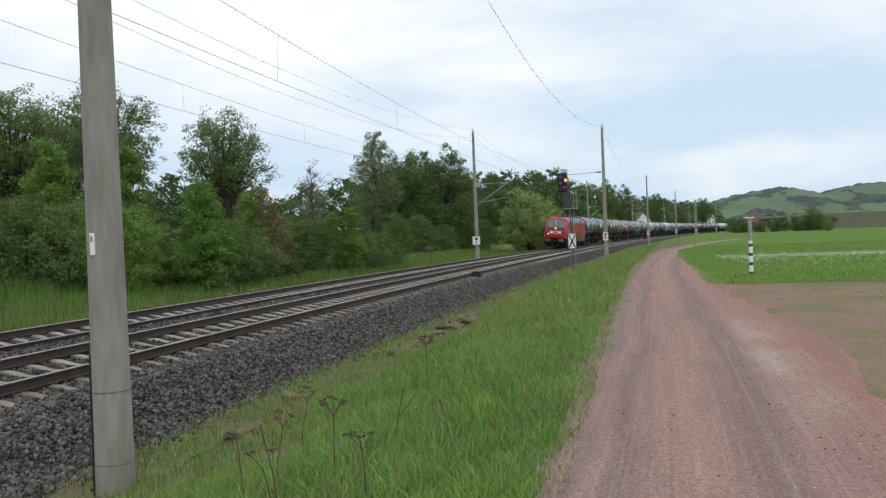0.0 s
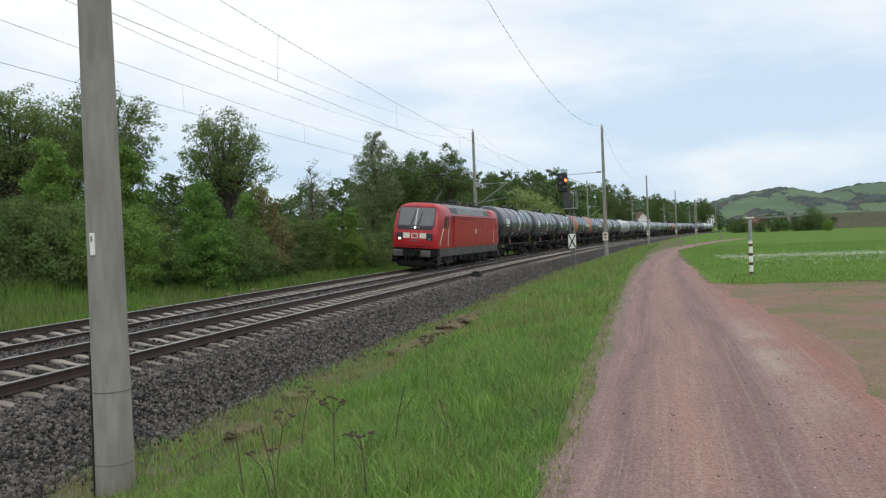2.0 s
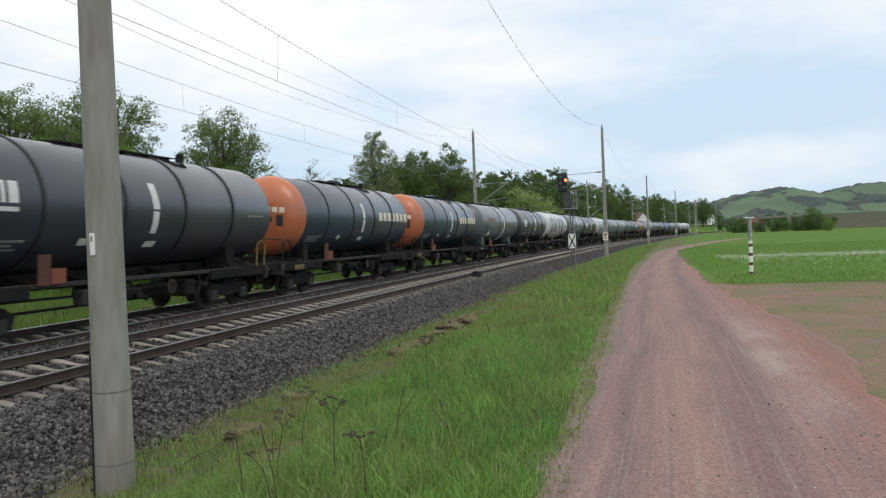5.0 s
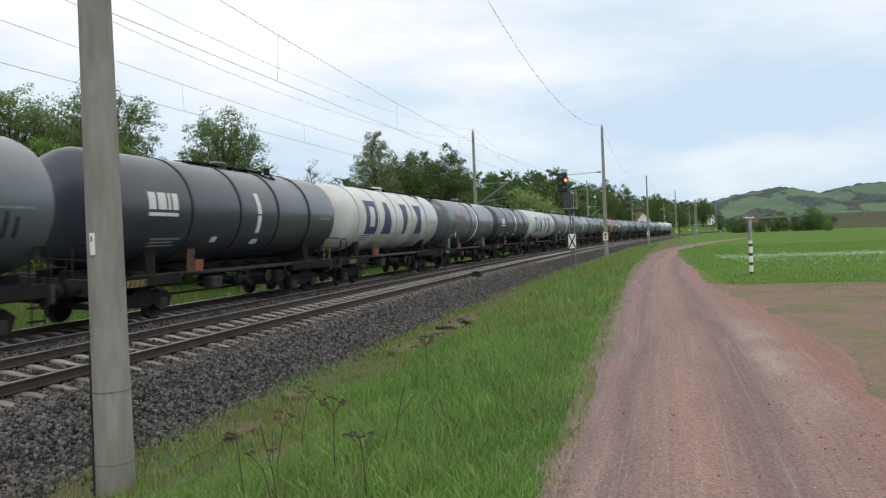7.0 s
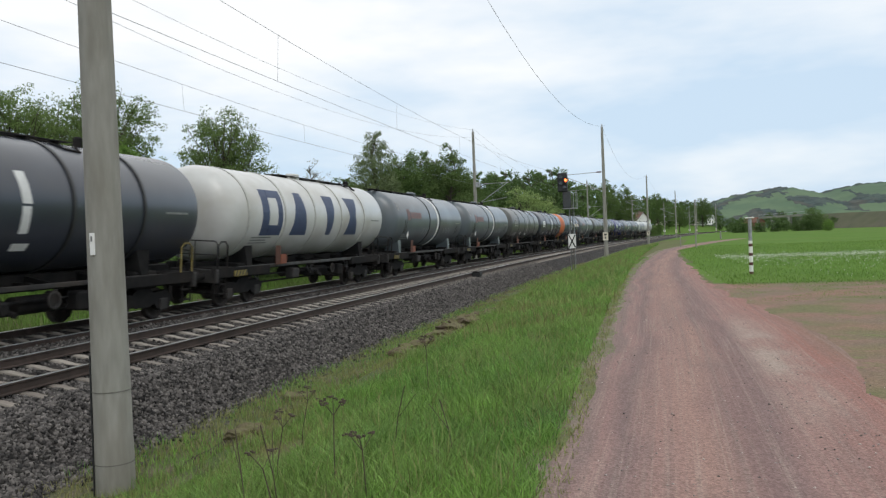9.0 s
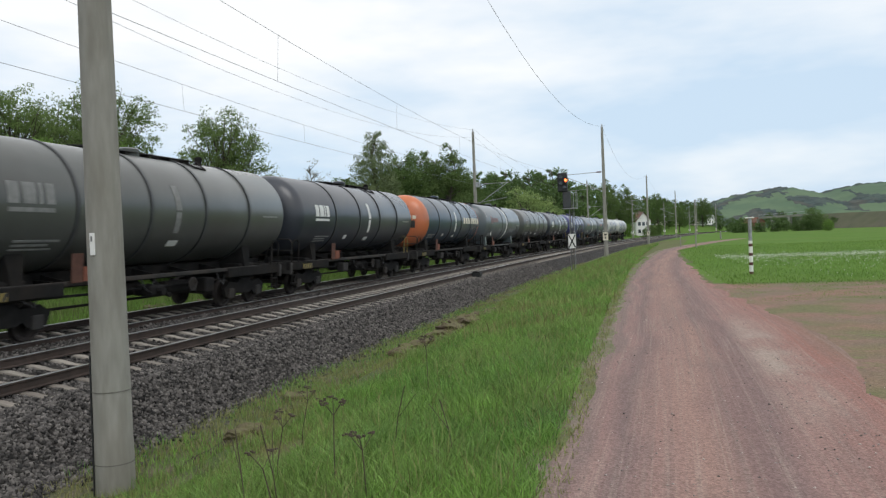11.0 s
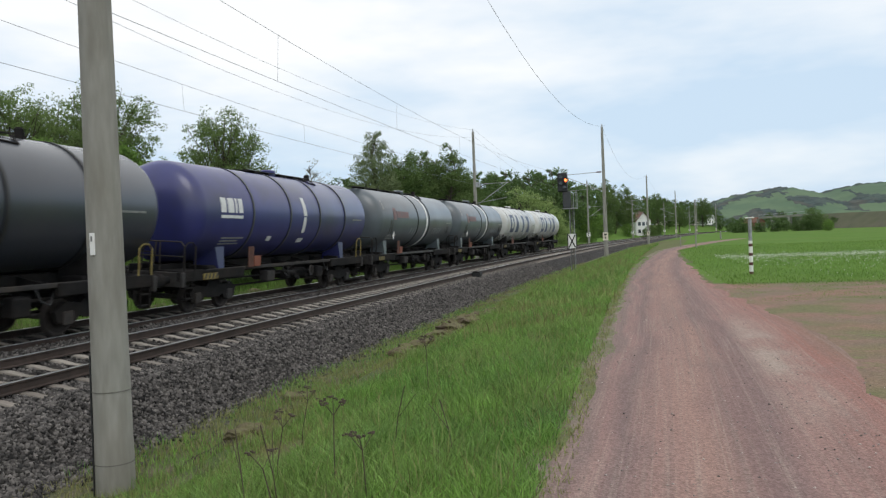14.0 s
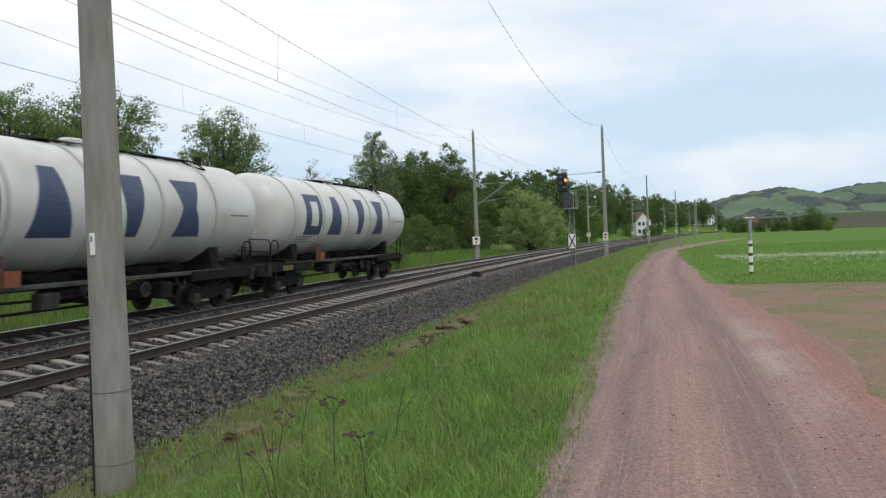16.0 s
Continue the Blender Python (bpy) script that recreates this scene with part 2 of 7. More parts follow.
def track_material():
    """Grit farm track: bands across it (grey edge, two worn wheel ruts, a tan crown, a red outer side), long tyre streaks, pale scuffs, specks."""
    m = bpy.data.materials.new("path_grit")
    m.use_nodes = True
    n, l = m.node_tree.nodes, m.node_tree.links
    b = n["Principled BSDF"]
    b.inputs["Roughness"].default_value, b.inputs["Specular IOR Level"].default_value = 0.95, 0.25
    uv = n.new("ShaderNodeUVMap")
    tc = n.new("ShaderNodeTexCoord")

    def noise_of(source, scale, stretch, detail=5):
        mp = n.new("ShaderNodeMapping")
        mp.inputs["Scale"].default_value = stretch
        l.new(source, mp.inputs["Vector"])
        t = n.new("ShaderNodeTexNoise")
        t.inputs["Scale"].default_value, t.inputs["Detail"].default_value = scale, detail
        l.new(mp.outputs["Vector"], t.inputs["Vector"])
        return t.outputs["Fac"]

    def ranged(value, a0, a1, b0=0.0, b1=1.0):
        r = n.new("ShaderNodeMapRange")
        for k, q in zip(("From Min", "From Max", "To Min", "To Max"), (a0, a1, b0, b1)):
            r.inputs[k].default_value = q
        l.new(value, r.inputs["Value"])
        return r.outputs["Result"]

    def maths(kind, x, y):
        q = n.new("ShaderNodeMath")
        q.operation = kind
        for k, e in enumerate((x, y)):
            if isinstance(e, (int, float)):
                q.inputs[k].default_value = e
            else:
                l.new(e, q.inputs[k])
        return q.outputs["Value"]

    def mixed(fac, base, colour):
        mx = n.new("ShaderNodeMix")
        mx.data_type = "RGBA"
        l.new(fac, mx.inputs["Factor"])
        l.new(base, mx.inputs["A"])
        mx.inputs["B"].default_value = (*colour, 1)
        return mx.outputs["Result"]

    sep = n.new("ShaderNodeSeparateXYZ")
    l.new(uv.outputs["UV"], sep.inputs["Vector"])
    obj = tc.outputs["Object"]
    wander = ranged(noise_of(obj, 0.35, (1, 0.5, 1), 4), 0.3, 0.7, -0.07, 0.07)
    ramp = n.new("ShaderNodeValToRGB")
    stops = ((0.00, (0.234, 0.171, 0.152)), (0.09, (0.222, 0.160, 0.147)), (0.13, (0.277, 0.176, 0.160)), (0.20, (0.200, 0.138, 0.131)), (0.28, (0.285, 0.182, 0.160)), (0.40, (0.310, 0.198, 0.167)),
             (0.50, (0.215, 0.142, 0.132)), (0.57, (0.207, 0.142, 0.134)), (0.66, (0.291, 0.180, 0.160)), (0.78, (0.288, 0.160, 0.139)), (0.86, (0.299, 0.152, 0.126)), (0.94, (0.256, 0.146, 0.116)), (1.00, (0.217, 0.145, 0.112)))
    e = ramp.color_ramp.elements
    e[0].position, e[0].color = stops[0][0], (*stops[0][1], 1)
    e[1].position, e[1].color = stops[-1][0], (*stops[-1][1], 1)
    for at, c in stops[1:-1]:
        k = e.new(at)
        k.color = (*c, 1)
    l.new(maths("ADD", sep.outputs["X"], wander), ramp.inputs["Fac"])
    col = ramp.outputs["Color"]
    for scale, stretch, low, high, most, c in ((3.0, (22, 0.10, 1), 0.52, 0.72, 0.45, (0.345, 0.275, 0.232)), (3.0, (9, 0.03, 1), 0.50, 0.74, 0.55, (0.185, 0.140, 0.130)), (5.0, (30, 0.05, 1), 0.55, 0.72, 0.4, (0.36, 0.275, 0.23))):
        col = mixed(ranged(noise_of(uv.outputs["UV"], scale, stretch, 3), low, high, 0.0, most), col, c)
    # pale sandy scuff where the tracks part, and broad damp or dusty areas
    side = maths("MULTIPLY", ranged(sep.outputs["X"], 0.58, 0.68), ranged(sep.outputs["X"], 0.86, 0.72))
    length = maths("MULTIPLY", ranged(sep.outputs["Y"], 6.0, 10.0), ranged(sep.outputs["Y"], 17.0, 13.0))
    scuff = maths("MULTIPLY", maths("MULTIPLY", side, length), ranged(noise_of(obj, 1.6, (1.6, 0.6, 1)), 0.30, 0.58))
    col = mixed(scuff, col, (0.345, 0.275, 0.235))
    col = mixed(ranged(noise_of(obj, 0.9, (1, 0.6, 1)), 0.52, 0.75, 0.0, 0.55), col, (0.205, 0.148, 0.135))
    v = n.new("ShaderNodeTexVoronoi")
    v.inputs["Scale"].default_value = 62
    l.new(obj, v.inputs["Vector"])
    sc = n.new("ShaderNodeSeparateColor")
    l.new(v.outputs["Color"], sc.inputs["Color"])
    hs = n.new("ShaderNodeHueSaturation")
    l.new(ranged(sc.outputs["Red"], 0.0, 1.0, 0.74, 1.24), hs.inputs["Value"])
    l.new(col, hs.inputs["Color"])
    l.new(hs.outputs["Color"], b.inputs["Base Color"])
    bp = n.new("ShaderNodeBump")
    bp.inputs["Strength"].default_value, bp.inputs["Distance"].default_value = 0.4, 0.02
    l.new(maths("ADD", v.outputs["Distance"], maths("MULTIPLY", noise_of(obj, 9.0, (1.5, 0.5, 1)), 2.0)), bp.inputs["Height"])
    l.new(bp.outputs["Normal"], b.inputs["Normal"])
    return m


M["path"] = track_material()
M["bare"] = layered("bare_soil", 0.95, [((0.195, 0.142, 0.104), 1, (1, 1, 1), 0, 1), ((0.15, 0.145, 0.068), 0.6, (1, 1, 1), 0.42, 0.60), ((0.25, 0.145, 0.115), 0.5, (1, 1, 1), 0.45, 0.68), ((0.15, 0.165, 0.065), 2.5, (1, 1, 1), 0.58, 0.74)], 40, (0.25, 0.4, 0.02), 35)
# bed colour lowered below the stones': shade in the gaps put into colour
M["ballast"] = layered("ballast_bed", 0.92, [((0.036, 0.033, 0.031), 1, (1, 1, 1), 0, 1), ((0.024, 0.021, 0.019), 0.8, (1, 1, 1), 0.45, 0.65), ((0.09, 0.083, 0.078), 3.0, (1, 1, 1), 0.55, 0.7)], 17, (0.65, 1.0, 0.05), 17)
M["verge"] = layered("verge_soil", 0.95, [((0.105, 0.10, 0.058), 1, (1, 1, 1), 0, 1), ((0.085, 0.115, 0.04), 1.1, (1, 1, 1), 0.42, 0.58), ((0.17, 0.14, 0.10), 1.7, (1, 1, 1), 0.54, 0.68)], 30, (0.3, 0.5, 0.03), 22)
M["fringe"] = layered("path_fringe", 0.95, [((0.175, 0.155, 0.105), 1, (1, 1, 1), 0, 1), ((0.125, 0.145, 0.055), 1.8, (1, 0.6, 1), 0.42, 0.58), ((0.24, 0.19, 0.165), 2.6, (1, 0.6, 1), 0.50, 0.64)], 45, (0.25, 0.4, 0.02), 40)
# hill colours are shifted to bluish grey: distance haze painted into the base colour
M["hazed_hill_field"] = layered("hazed_hill_field", 0.95, [((0.088, 0.142, 0.088), 1, (1, 1, 1), 0, 1), ((0.110, 0.168, 0.098), 0.008, (1, 1, 1), 0.45, 0.55)], 0.05, (0.05, 0.1, 0.1), 0.2)
M["hazed_hill_wood"] = layered("hazed_hill_wood", 0.95, [((0.042, 0.062, 0.062), 1, (1, 1, 1), 0, 1), ((0.054, 0.078, 0.070), 0.03, (1, 1, 1), 0.45, 0.6), ((0.07, 0.076, 0.066), 0.02, (1, 1, 1), 0.5, 0.64)], 0.09, (0.25, 0.4, 1.5), 0.12)

# ---- mesh building ----


class Shape:
    """Collects points and faces of one mesh."""

    def __init__(self):
        self.v, self.f = [], []

    def add(self, verts, faces):
        o = len(self.v)
        self.v += [tuple(p) for p in verts]
        self.f += [tuple(i + o for i in q) for q in faces]
        return self

    def box(self, x0, x1, y0, y1, z0, z1, bev=0.0):
        if bev <= 0:
            return self.add([(x, y, z) for z in (z0, z1) for y in (y0, y1) for x in (x0, x1)],
                            [(0, 2, 3, 1), (4, 5, 7, 6), (0, 1, 5, 4), (2, 6, 7, 3), (0, 4, 6, 2), (1, 3, 7, 5)])
        ring = lambda b: [(x0 + b, y0), (x1 - b, y0), (x1, y0 + b), (x1, y1 - b), (x1 - b, y1), (x0 + b, y1), (x0, y1 - b), (x0, y0 + b)]
        small = [(min(max(x, x0 + bev), x1 - bev), min(max(y, y0 + bev), y1 - bev)) for x, y in ring(bev)]
        vs = [(*p, z0) for p in small] + [(*p, z0 + bev) for p in ring(bev)] + [(*p, z1 - bev) for p in ring(bev)] + [(*p, z1) for p in small]
        fs = [tuple(range(7, -1, -1)), tuple(range(24, 32))]
        for k in range(3):
            fs += [(8 * k + i, 8 * k + (i + 1) % 8, 8 * k + 8 + (i + 1) % 8, 8 * k + 8 + i) for i in range(8)]
        return self.add(vs, fs)

    def tube(self, a, b, r, r2=None, n=8, caps=True):
        a, b = Vector(a), Vector(b)
        q = (b - a).to_track_quat("Z", "Y")
        r2 = r if r2 is None else r2
        vs = []
        for c, rr in ((a, r), (b, r2)):
            vs += [c + q @ Vector((rr * math.cos(2 * math.pi * i / n), rr * math.sin(2 * math.pi * i / n), 0)) for i in range(n)]
        fs = [(i, (i + 1) % n, n + (i + 1) % n, n + i) for i in range(n)]
        if caps:
            fs += [tuple(range(n - 1, -1, -1)), tuple(range(n, 2 * n))]
        return self.add(vs, fs)

    def line(self, pts, r, n=6):
        """One bent pipe through the points."""
        pts = [Vector(p) for p in pts]
        vs = []
        for k, p in enumerate(pts):
            way = (pts[min(k + 1, len(pts) - 1)] - pts[max(k - 1, 0)]).normalized()
            u = way.cross(Vector((0, 0, 1)) if abs(way.z) < 0.95 else Vector((1, 0, 0))).normalized()
            w = way.cross(u)
            vs += [p + r * (u * math.cos(2 * math.pi * i / n) + w * math.sin(2 * math.pi * i / n)) for i in range(n)]
        fs = [(k * n + i, k * n + (i + 1) % n, (k + 1) * n + (i + 1) % n, (k + 1) * n + i) for k in range(len(pts) - 1) for i in range(n)]
        return self.add(vs, fs + [tuple(range(n - 1, -1, -1)), tuple(range((len(pts) - 1) * n, len(pts) * n))])

    def lathe(self, profile, n=32, axis="Y", c=(0, 0, 0)):
        """profile: (along, radius) pairs, turned round the axis through c."""
        vs = []
        for a, r in profile:
            for i in range(n):
                u, w = r * math.cos(2 * math.pi * i / n), r * math.sin(2 * math.pi * i / n)
                vs.append({"Y": (c[0] + u, c[1] + a, c[2] + w), "X": (c[0] + a, c[1] + u, c[2] + w), "Z": (c[0] + u, c[1] + w, c[2] + a)}[axis])
        m = len(profile)
        fs = [(k * n + i, k * n + (i + 1) % n, (k + 1) * n + (i + 1) % n, (k + 1) * n + i) for k in range(m - 1) for i in range(n)]
        fs += [tuple(range(n - 1, -1, -1)), tuple(range((m - 1) * n, m * n))]
        return self.add(vs, fs)

    def prism(self, poly, x0, x1):
        """poly in (y, z), pushed from x0 to x1."""
        n = len(poly)
        vs = [(x0, y, z) for y, z in poly] + [(x1, y, z) for y, z in poly]
        return self.add(vs, [tuple(range(n - 1, -1, -1)), tuple(range(n, 2 * n))] + [(i, (i + 1) % n, n + (i + 1) % n, n + i) for i in range(n)])

    def patch(self, r, cz, y0, y1, a0, a1, n=6, lean=0.0):
        """A sheet on a drum round the Y axis at height cz; angles in degrees up from the side that faces +X."""
        vs = []
        for k in range(n + 1):
            f = k / n
            a = radians(a0 + (a1 - a0) * f)
            for y in (y0, y1):
                for rr in (r, r - 0.012):
                    vs.append((rr * math.cos(a), y + lean * f, cz + rr * math.sin(a)))
        fs = []
        for k in range(n):
            b = 4 * k
            fs += [(b, b + 2, b + 6, b + 4), (b + 1, b + 5, b + 7, b + 3), (b, b + 4, b + 5, b + 1), (b + 2, b + 3, b + 7, b + 6)]
        fs += [(0, 1, 3, 2), (4 * n, 4 * n + 2, 4 * n + 3, 4 * n + 1)]
        return self.add(vs, fs)

    def wedge(self, r, cz, y, w0, w1, a0, a1, n=10):
        """A sheet on the drum, w0 wide at the lower edge and w1 at the upper."""
        vs = []
        for k in range(n + 1):
            f = k / n
            a, w = radians(a0 + (a1 - a0) * f), w0 + (w1 - w0) * f
            for yy in (y - w / 2, y + w / 2):
                for rr in (r, r - 0.012):
                    vs.append((rr * math.cos(a), yy, cz + rr * math.sin(a)))
        fs = [(0, 1, 3, 2), (4 * n, 4 * n + 2, 4 * n + 3, 4 * n + 1)]
        for k in range(n):
            b = 4 * k
            fs += [(b, b + 2, b + 6, b + 4), (b + 1, b + 5, b + 7, b + 3), (b, b + 4, b + 5, b + 1), (b + 2, b + 3, b + 7, b + 6)]
        return self.add(vs, fs)

    def mesh(self, name, mat, smooth=False):
        me = bpy.data.meshes.new(name)
        me.from_pydata(self.v, [], self.f)
        me.materials.append(mat)
        if smooth:
            me.shade_smooth()
            me.set_sharp_from_angle(angle=radians(38))
        me.update()
        return me


def part(name, shape, mat, parent=None, label="", smooth=False):
    """Links one mesh under a thing or a part."""
    me = shape if isinstance(shape, bpy.types.Mesh) else shape.mesh(name, M[mat] if isinstance(mat, str) else mat, smooth)
    ob = new(name, me)
    ob.parent = parent
    return tagged(ob, label)


def raw_mesh(name, verts, loops, sizes, mat, smooth=False):
    """A large mesh from arrays: verts (n, 3), the corners of all faces in one row, and each face's number of corners."""
    me = bpy.data.meshes.new(name)
    verts, loops, sizes = np.asarray(verts, np.float32), np.asarray(loops, np.int32), np.asarray(sizes, np.int32)
    me.vertices.add(len(verts))
    me.vertices.foreach_set("co", verts.ravel())
    me.loops.add(len(loops))
    me.loops.foreach_set("vertex_index", loops)
    me.polygons.add(len(sizes))
    me.polygons.foreach_set("loop_start", np.concatenate([[0], np.cumsum(sizes)[:-1]]).astype(np.int32))
    me.update(calc_edges=True)
    me.materials.append(mat)
    if smooth:
        me.shade_smooth()
    return me


# ---- the line: straight past the camera, then bending to the right ----
XA, BEND_AT, K1, BEND_2, K2 = -9.99, 9.46, 0.000897, 64.07, 0.00047
TRACK_GAP, CANT, GRADE, SLEEPER_FIRST = 3.83, 0.12, 0.00077, 9.46
SPEED, FRONT_AT = 28.38, 102.40


def centre(s):
    """Place and heading (radians, to the right) of the near track's centre line, s metres along."""
    if s <= BEND_AT:
        return XA, s, 0.0
    x, y, h = XA, BEND_AT, 0.0
    for k, length in ((K1, min(s, BEND_2) - BEND_AT), (K2, s - BEND_2)):
        if length > 0:
            h2 = h + k * length
            x, y, h = x + (math.cos(h) - math.cos(h2)) / k, y + (math.sin(h2) - math.sin(h)) / k, h2
    return x, y, h


def rise(s):
    return GRADE * min(max(s, 0.0), 480.0)


def on_line(s, d, z=0.0):
    x, y, h = centre(s)
    return Vector((x + d * math.cos(h), y - d * math.sin(h), rise(s) + z))


def sweep(profile, stations, closed=False):
    """A profile of (d, z) points carried along the line."""
    sh = Shape()
    n = len(profile)
    vs = [on_line(s, d, z) for s in stations for d, z in profile]
    m = n if closed else n - 1
    fs = [(k * n + i, k * n + (i + 1) % n, (k + 1) * n + (i + 1) % n, (k + 1) * n + i) for k in range(len(stations) - 1) for i in range(m)]
    if closed:
        fs += [tuple(range(n - 1, -1, -1)), tuple(range((len(stations) - 1) * n, len(stations) * n))]
    return sh.add(vs, fs)


STATIONS = [-380, -200, -100, -50, -20, 0] + list(range(5, 120, 5)) + list(range(120, 520, 10))
SAMPLE_S = np.concatenate([np.arange(-400, 0, 20.0), np.arange(0, 520, 2.0), np.arange(520, 3000, 40.0)])
SAMPLE = np.array([centre(s) for s in SAMPLE_S])


def line_coords(x, y):
    """Arrays of s and d (metres to the right of the near track) for plan points."""
    x, y = np.asarray(x, float).ravel(), np.asarray(y, float).ravel()
    s, d = np.empty_like(x), np.empty_like(x)
    for i in range(0, len(x), 4000):
        a, b = x[i:i + 4000, None], y[i:i + 4000, None]
        j = np.argmin((a - SAMPLE[None, :, 0]) ** 2 + (b - SAMPLE[None, :, 1]) ** 2, axis=1)
        cx, cy, h = SAMPLE[j].T
        dx, dy = a[:, 0] - cx, b[:, 0] - cy
        s[i:i + 4000] = SAMPLE_S[j] + dx * np.sin(h) + dy * np.cos(h)
        d[i:i + 4000] = dx * np.cos(h) - dy * np.sin(h)
    return s, d


PROFILE_D = [-400, -60, -30, -16, -11, -8.5, -7.0, 3.0, 3.6, 4.6, 5.3, 6.3, 8.0, 9.2, 10.5, 14, 40]
PROFILE_Z = [1.5, 0.9, 0.45, 0.05, -0.45, -0.75, -1.05, -1.05, -0.93, -0.82, -0.46, -0.30, 0.02, 0.17, 0.18, 0.13, 0.10]


def ground_z(x, y):
    s, d = line_coords(x, y)
    z = np.interp(d, PROFILE_D, PROFILE_Z) + GRADE * np.clip(s, 0, 480)
    wob = 0.05 * np.sin(np.ravel(x) * 1.7 + 0.8 * np.sin(np.ravel(y) * 0.9)) * np.sin(np.ravel(y) * 1.1 + 0.5)
    # the village stands on a low rise beyond the line
    ease = lambda u: np.clip(u, 0, 1) ** 2 * (3 - 2 * np.clip(u, 0, 1))
    z = z + 4.4 * ease((s - 200) / 80) * ease((-d - 12) / 25) * (1 - ease((s - 560) / 240))
    return z + wob * ((d > 4.2) & (d < 9) | (d < -9))


def ground_at(x, y):
    return float(ground_z([x], [y])[0])


def spaced(stops):
    out = []
    for a, b, step in stops:
        out += list(np.arange(a, b, step))
    return np.array(out + [stops[-1][1]])


# ---- ground, path, verge ----


def build_ground():
    gx = spaced([(-4800, -600, 300), (-600, -100, 50), (-100, -30, 4), (-30, 12, 0.6), (12, 60, 3), (60, 200, 10), (200, 600, 50), (600, 4800, 300)])
    gy = spaced([(-2000, -100, 190), (-100, -10, 10), (-10, 3, 1), (3, 45, 0.6), (45, 130, 2), (130, 500, 8), (500, 1000, 50), (1000, 4900, 300)])
    X, Y = np.meshgrid(gx, gy)
    Z = ground_z(X, Y)
    v = np.stack([X.ravel(), Y.ravel(), Z], 1)
    nx, ny = len(gx), len(gy)
    i = (np.arange(ny - 1)[:, None] * nx + np.arange(nx - 1)[None]).ravel()
    loops = np.stack([i, i + 1, i + nx + 1, i + nx], 1).ravel()
    me = raw_mesh("ground", v, loops, np.full(len(i), 4), M["ground"], True)
    me.materials.append(M["meadow_ground"])
    mid = v[loops.reshape(-1, 4)].mean(1)
    far = (mid[:, 1] > 26.5) & (line_coords(mid[:, 0], mid[:, 1])[1] > 12.2) | (np.abs(mid[:, 0]) > 120) | (mid[:, 1] > 140)
    me.polygons.foreach_set("material_index", far.astype(np.int32))
    ob = new("ground", me)
    tagged(ob, "flat green meadow and grassy railway land", "ground", kind="structure")


def strip(name, left, right, mat, label, lift=0.02, cols=14, rag=0.14, seed=3, rag_right=None, kind="structure", category="path"):
    """A sheet between two edges, each a list of (x, y), following the ground, with ragged sides."""
    ys = spaced([(left[0][1], 40, 0.35), (40, max(left[-1][1], 40.5), 1.5)])
    ys = ys[ys <= left[-1][1]]
    xl = np.interp(ys, [p[1] for p in left], [p[0] for p in left])
    xr = np.interp(ys, [p[1] for p in right], [p[0] for p in right])
    mid = xl.copy()
    xl = xl + [rag * (noise.noise((0.3, y * 0.9, seed)) + 0.5 * noise.noise((5.3, y * 3.1, seed))) for y in ys]
    xr = xr + [(rag if rag_right is None else rag_right) * (noise.noise((9.3, y * 0.9, seed)) + 0.5 * noise.noise((2.3, y * 3.1, seed))) for y in ys]
    f = np.linspace(0, 1, cols)
    X = xl[:, None] + (xr - xl)[:, None] * f[None]
    Y = np.repeat(ys[:, None], cols, 1)
    Z = ground_z(X, Y).reshape(X.shape) + lift
    Z = Z - lift * 1.6 * ((f[None] < 0.01) | (f[None] > 0.99))
    Z += np.array([[0.012 * noise.noise((x * 1.1, y * 0.6, 0)) for x, y in zip(a, b)] for a, b in zip(X, Y)])
    v = np.stack([X.ravel(), Y.ravel(), Z.ravel()], 1)
    i = (np.arange(len(ys) - 1)[:, None] * cols + np.arange(cols - 1)[None]).ravel()
    loops = np.stack([i, i + 1, i + cols + 1, i + cols], 1).ravel()
    me = raw_mesh(name, v, loops, np.full(len(i), 4), M[mat], True)
    # share of its usual width across the strip, and metres along it
    uv = np.stack([((X - mid[:, None]) / 3.35).ravel(), Y.ravel()], 1)[loops]
    me.uv_layers.new(name="along").data.foreach_set("uv", uv.astype(np.float32).ravel())
    return tagged(new(name, me), label, category, kind=kind)


VERGE_D = [2.6, 2.9, 3.5, 4.1, 4.7, 5.0, 5.25, 5.5]
VERGE_Z = [-1.04, -0.93, -0.89, -0.84, -0.77, -0.62, -0.46, -0.46]
PATH_L = [(-1.1, -14), (-0.92, 2), (-0.86, 5.3), (-0.76, 7.8), (-0.60, 12.9), (-0.41, 27.4), (0.12, 41), (0.91, 54), (1.75, 65), (2.74, 74), (5.3, 90), (9.5, 110), (15, 130)]
PATH_R = [(2.6, -14), (2.5, 2), (2.4, 5.3), (2.5, 9.1), (2.86, 12), (3.0, 14.9), (2.64, 19), (2.33, 26.3), (2.52, 36.2), (2.79, 52), (3.3, 66.7), (4.3, 74), (7.2, 90), (11.6, 110), (17, 130)]


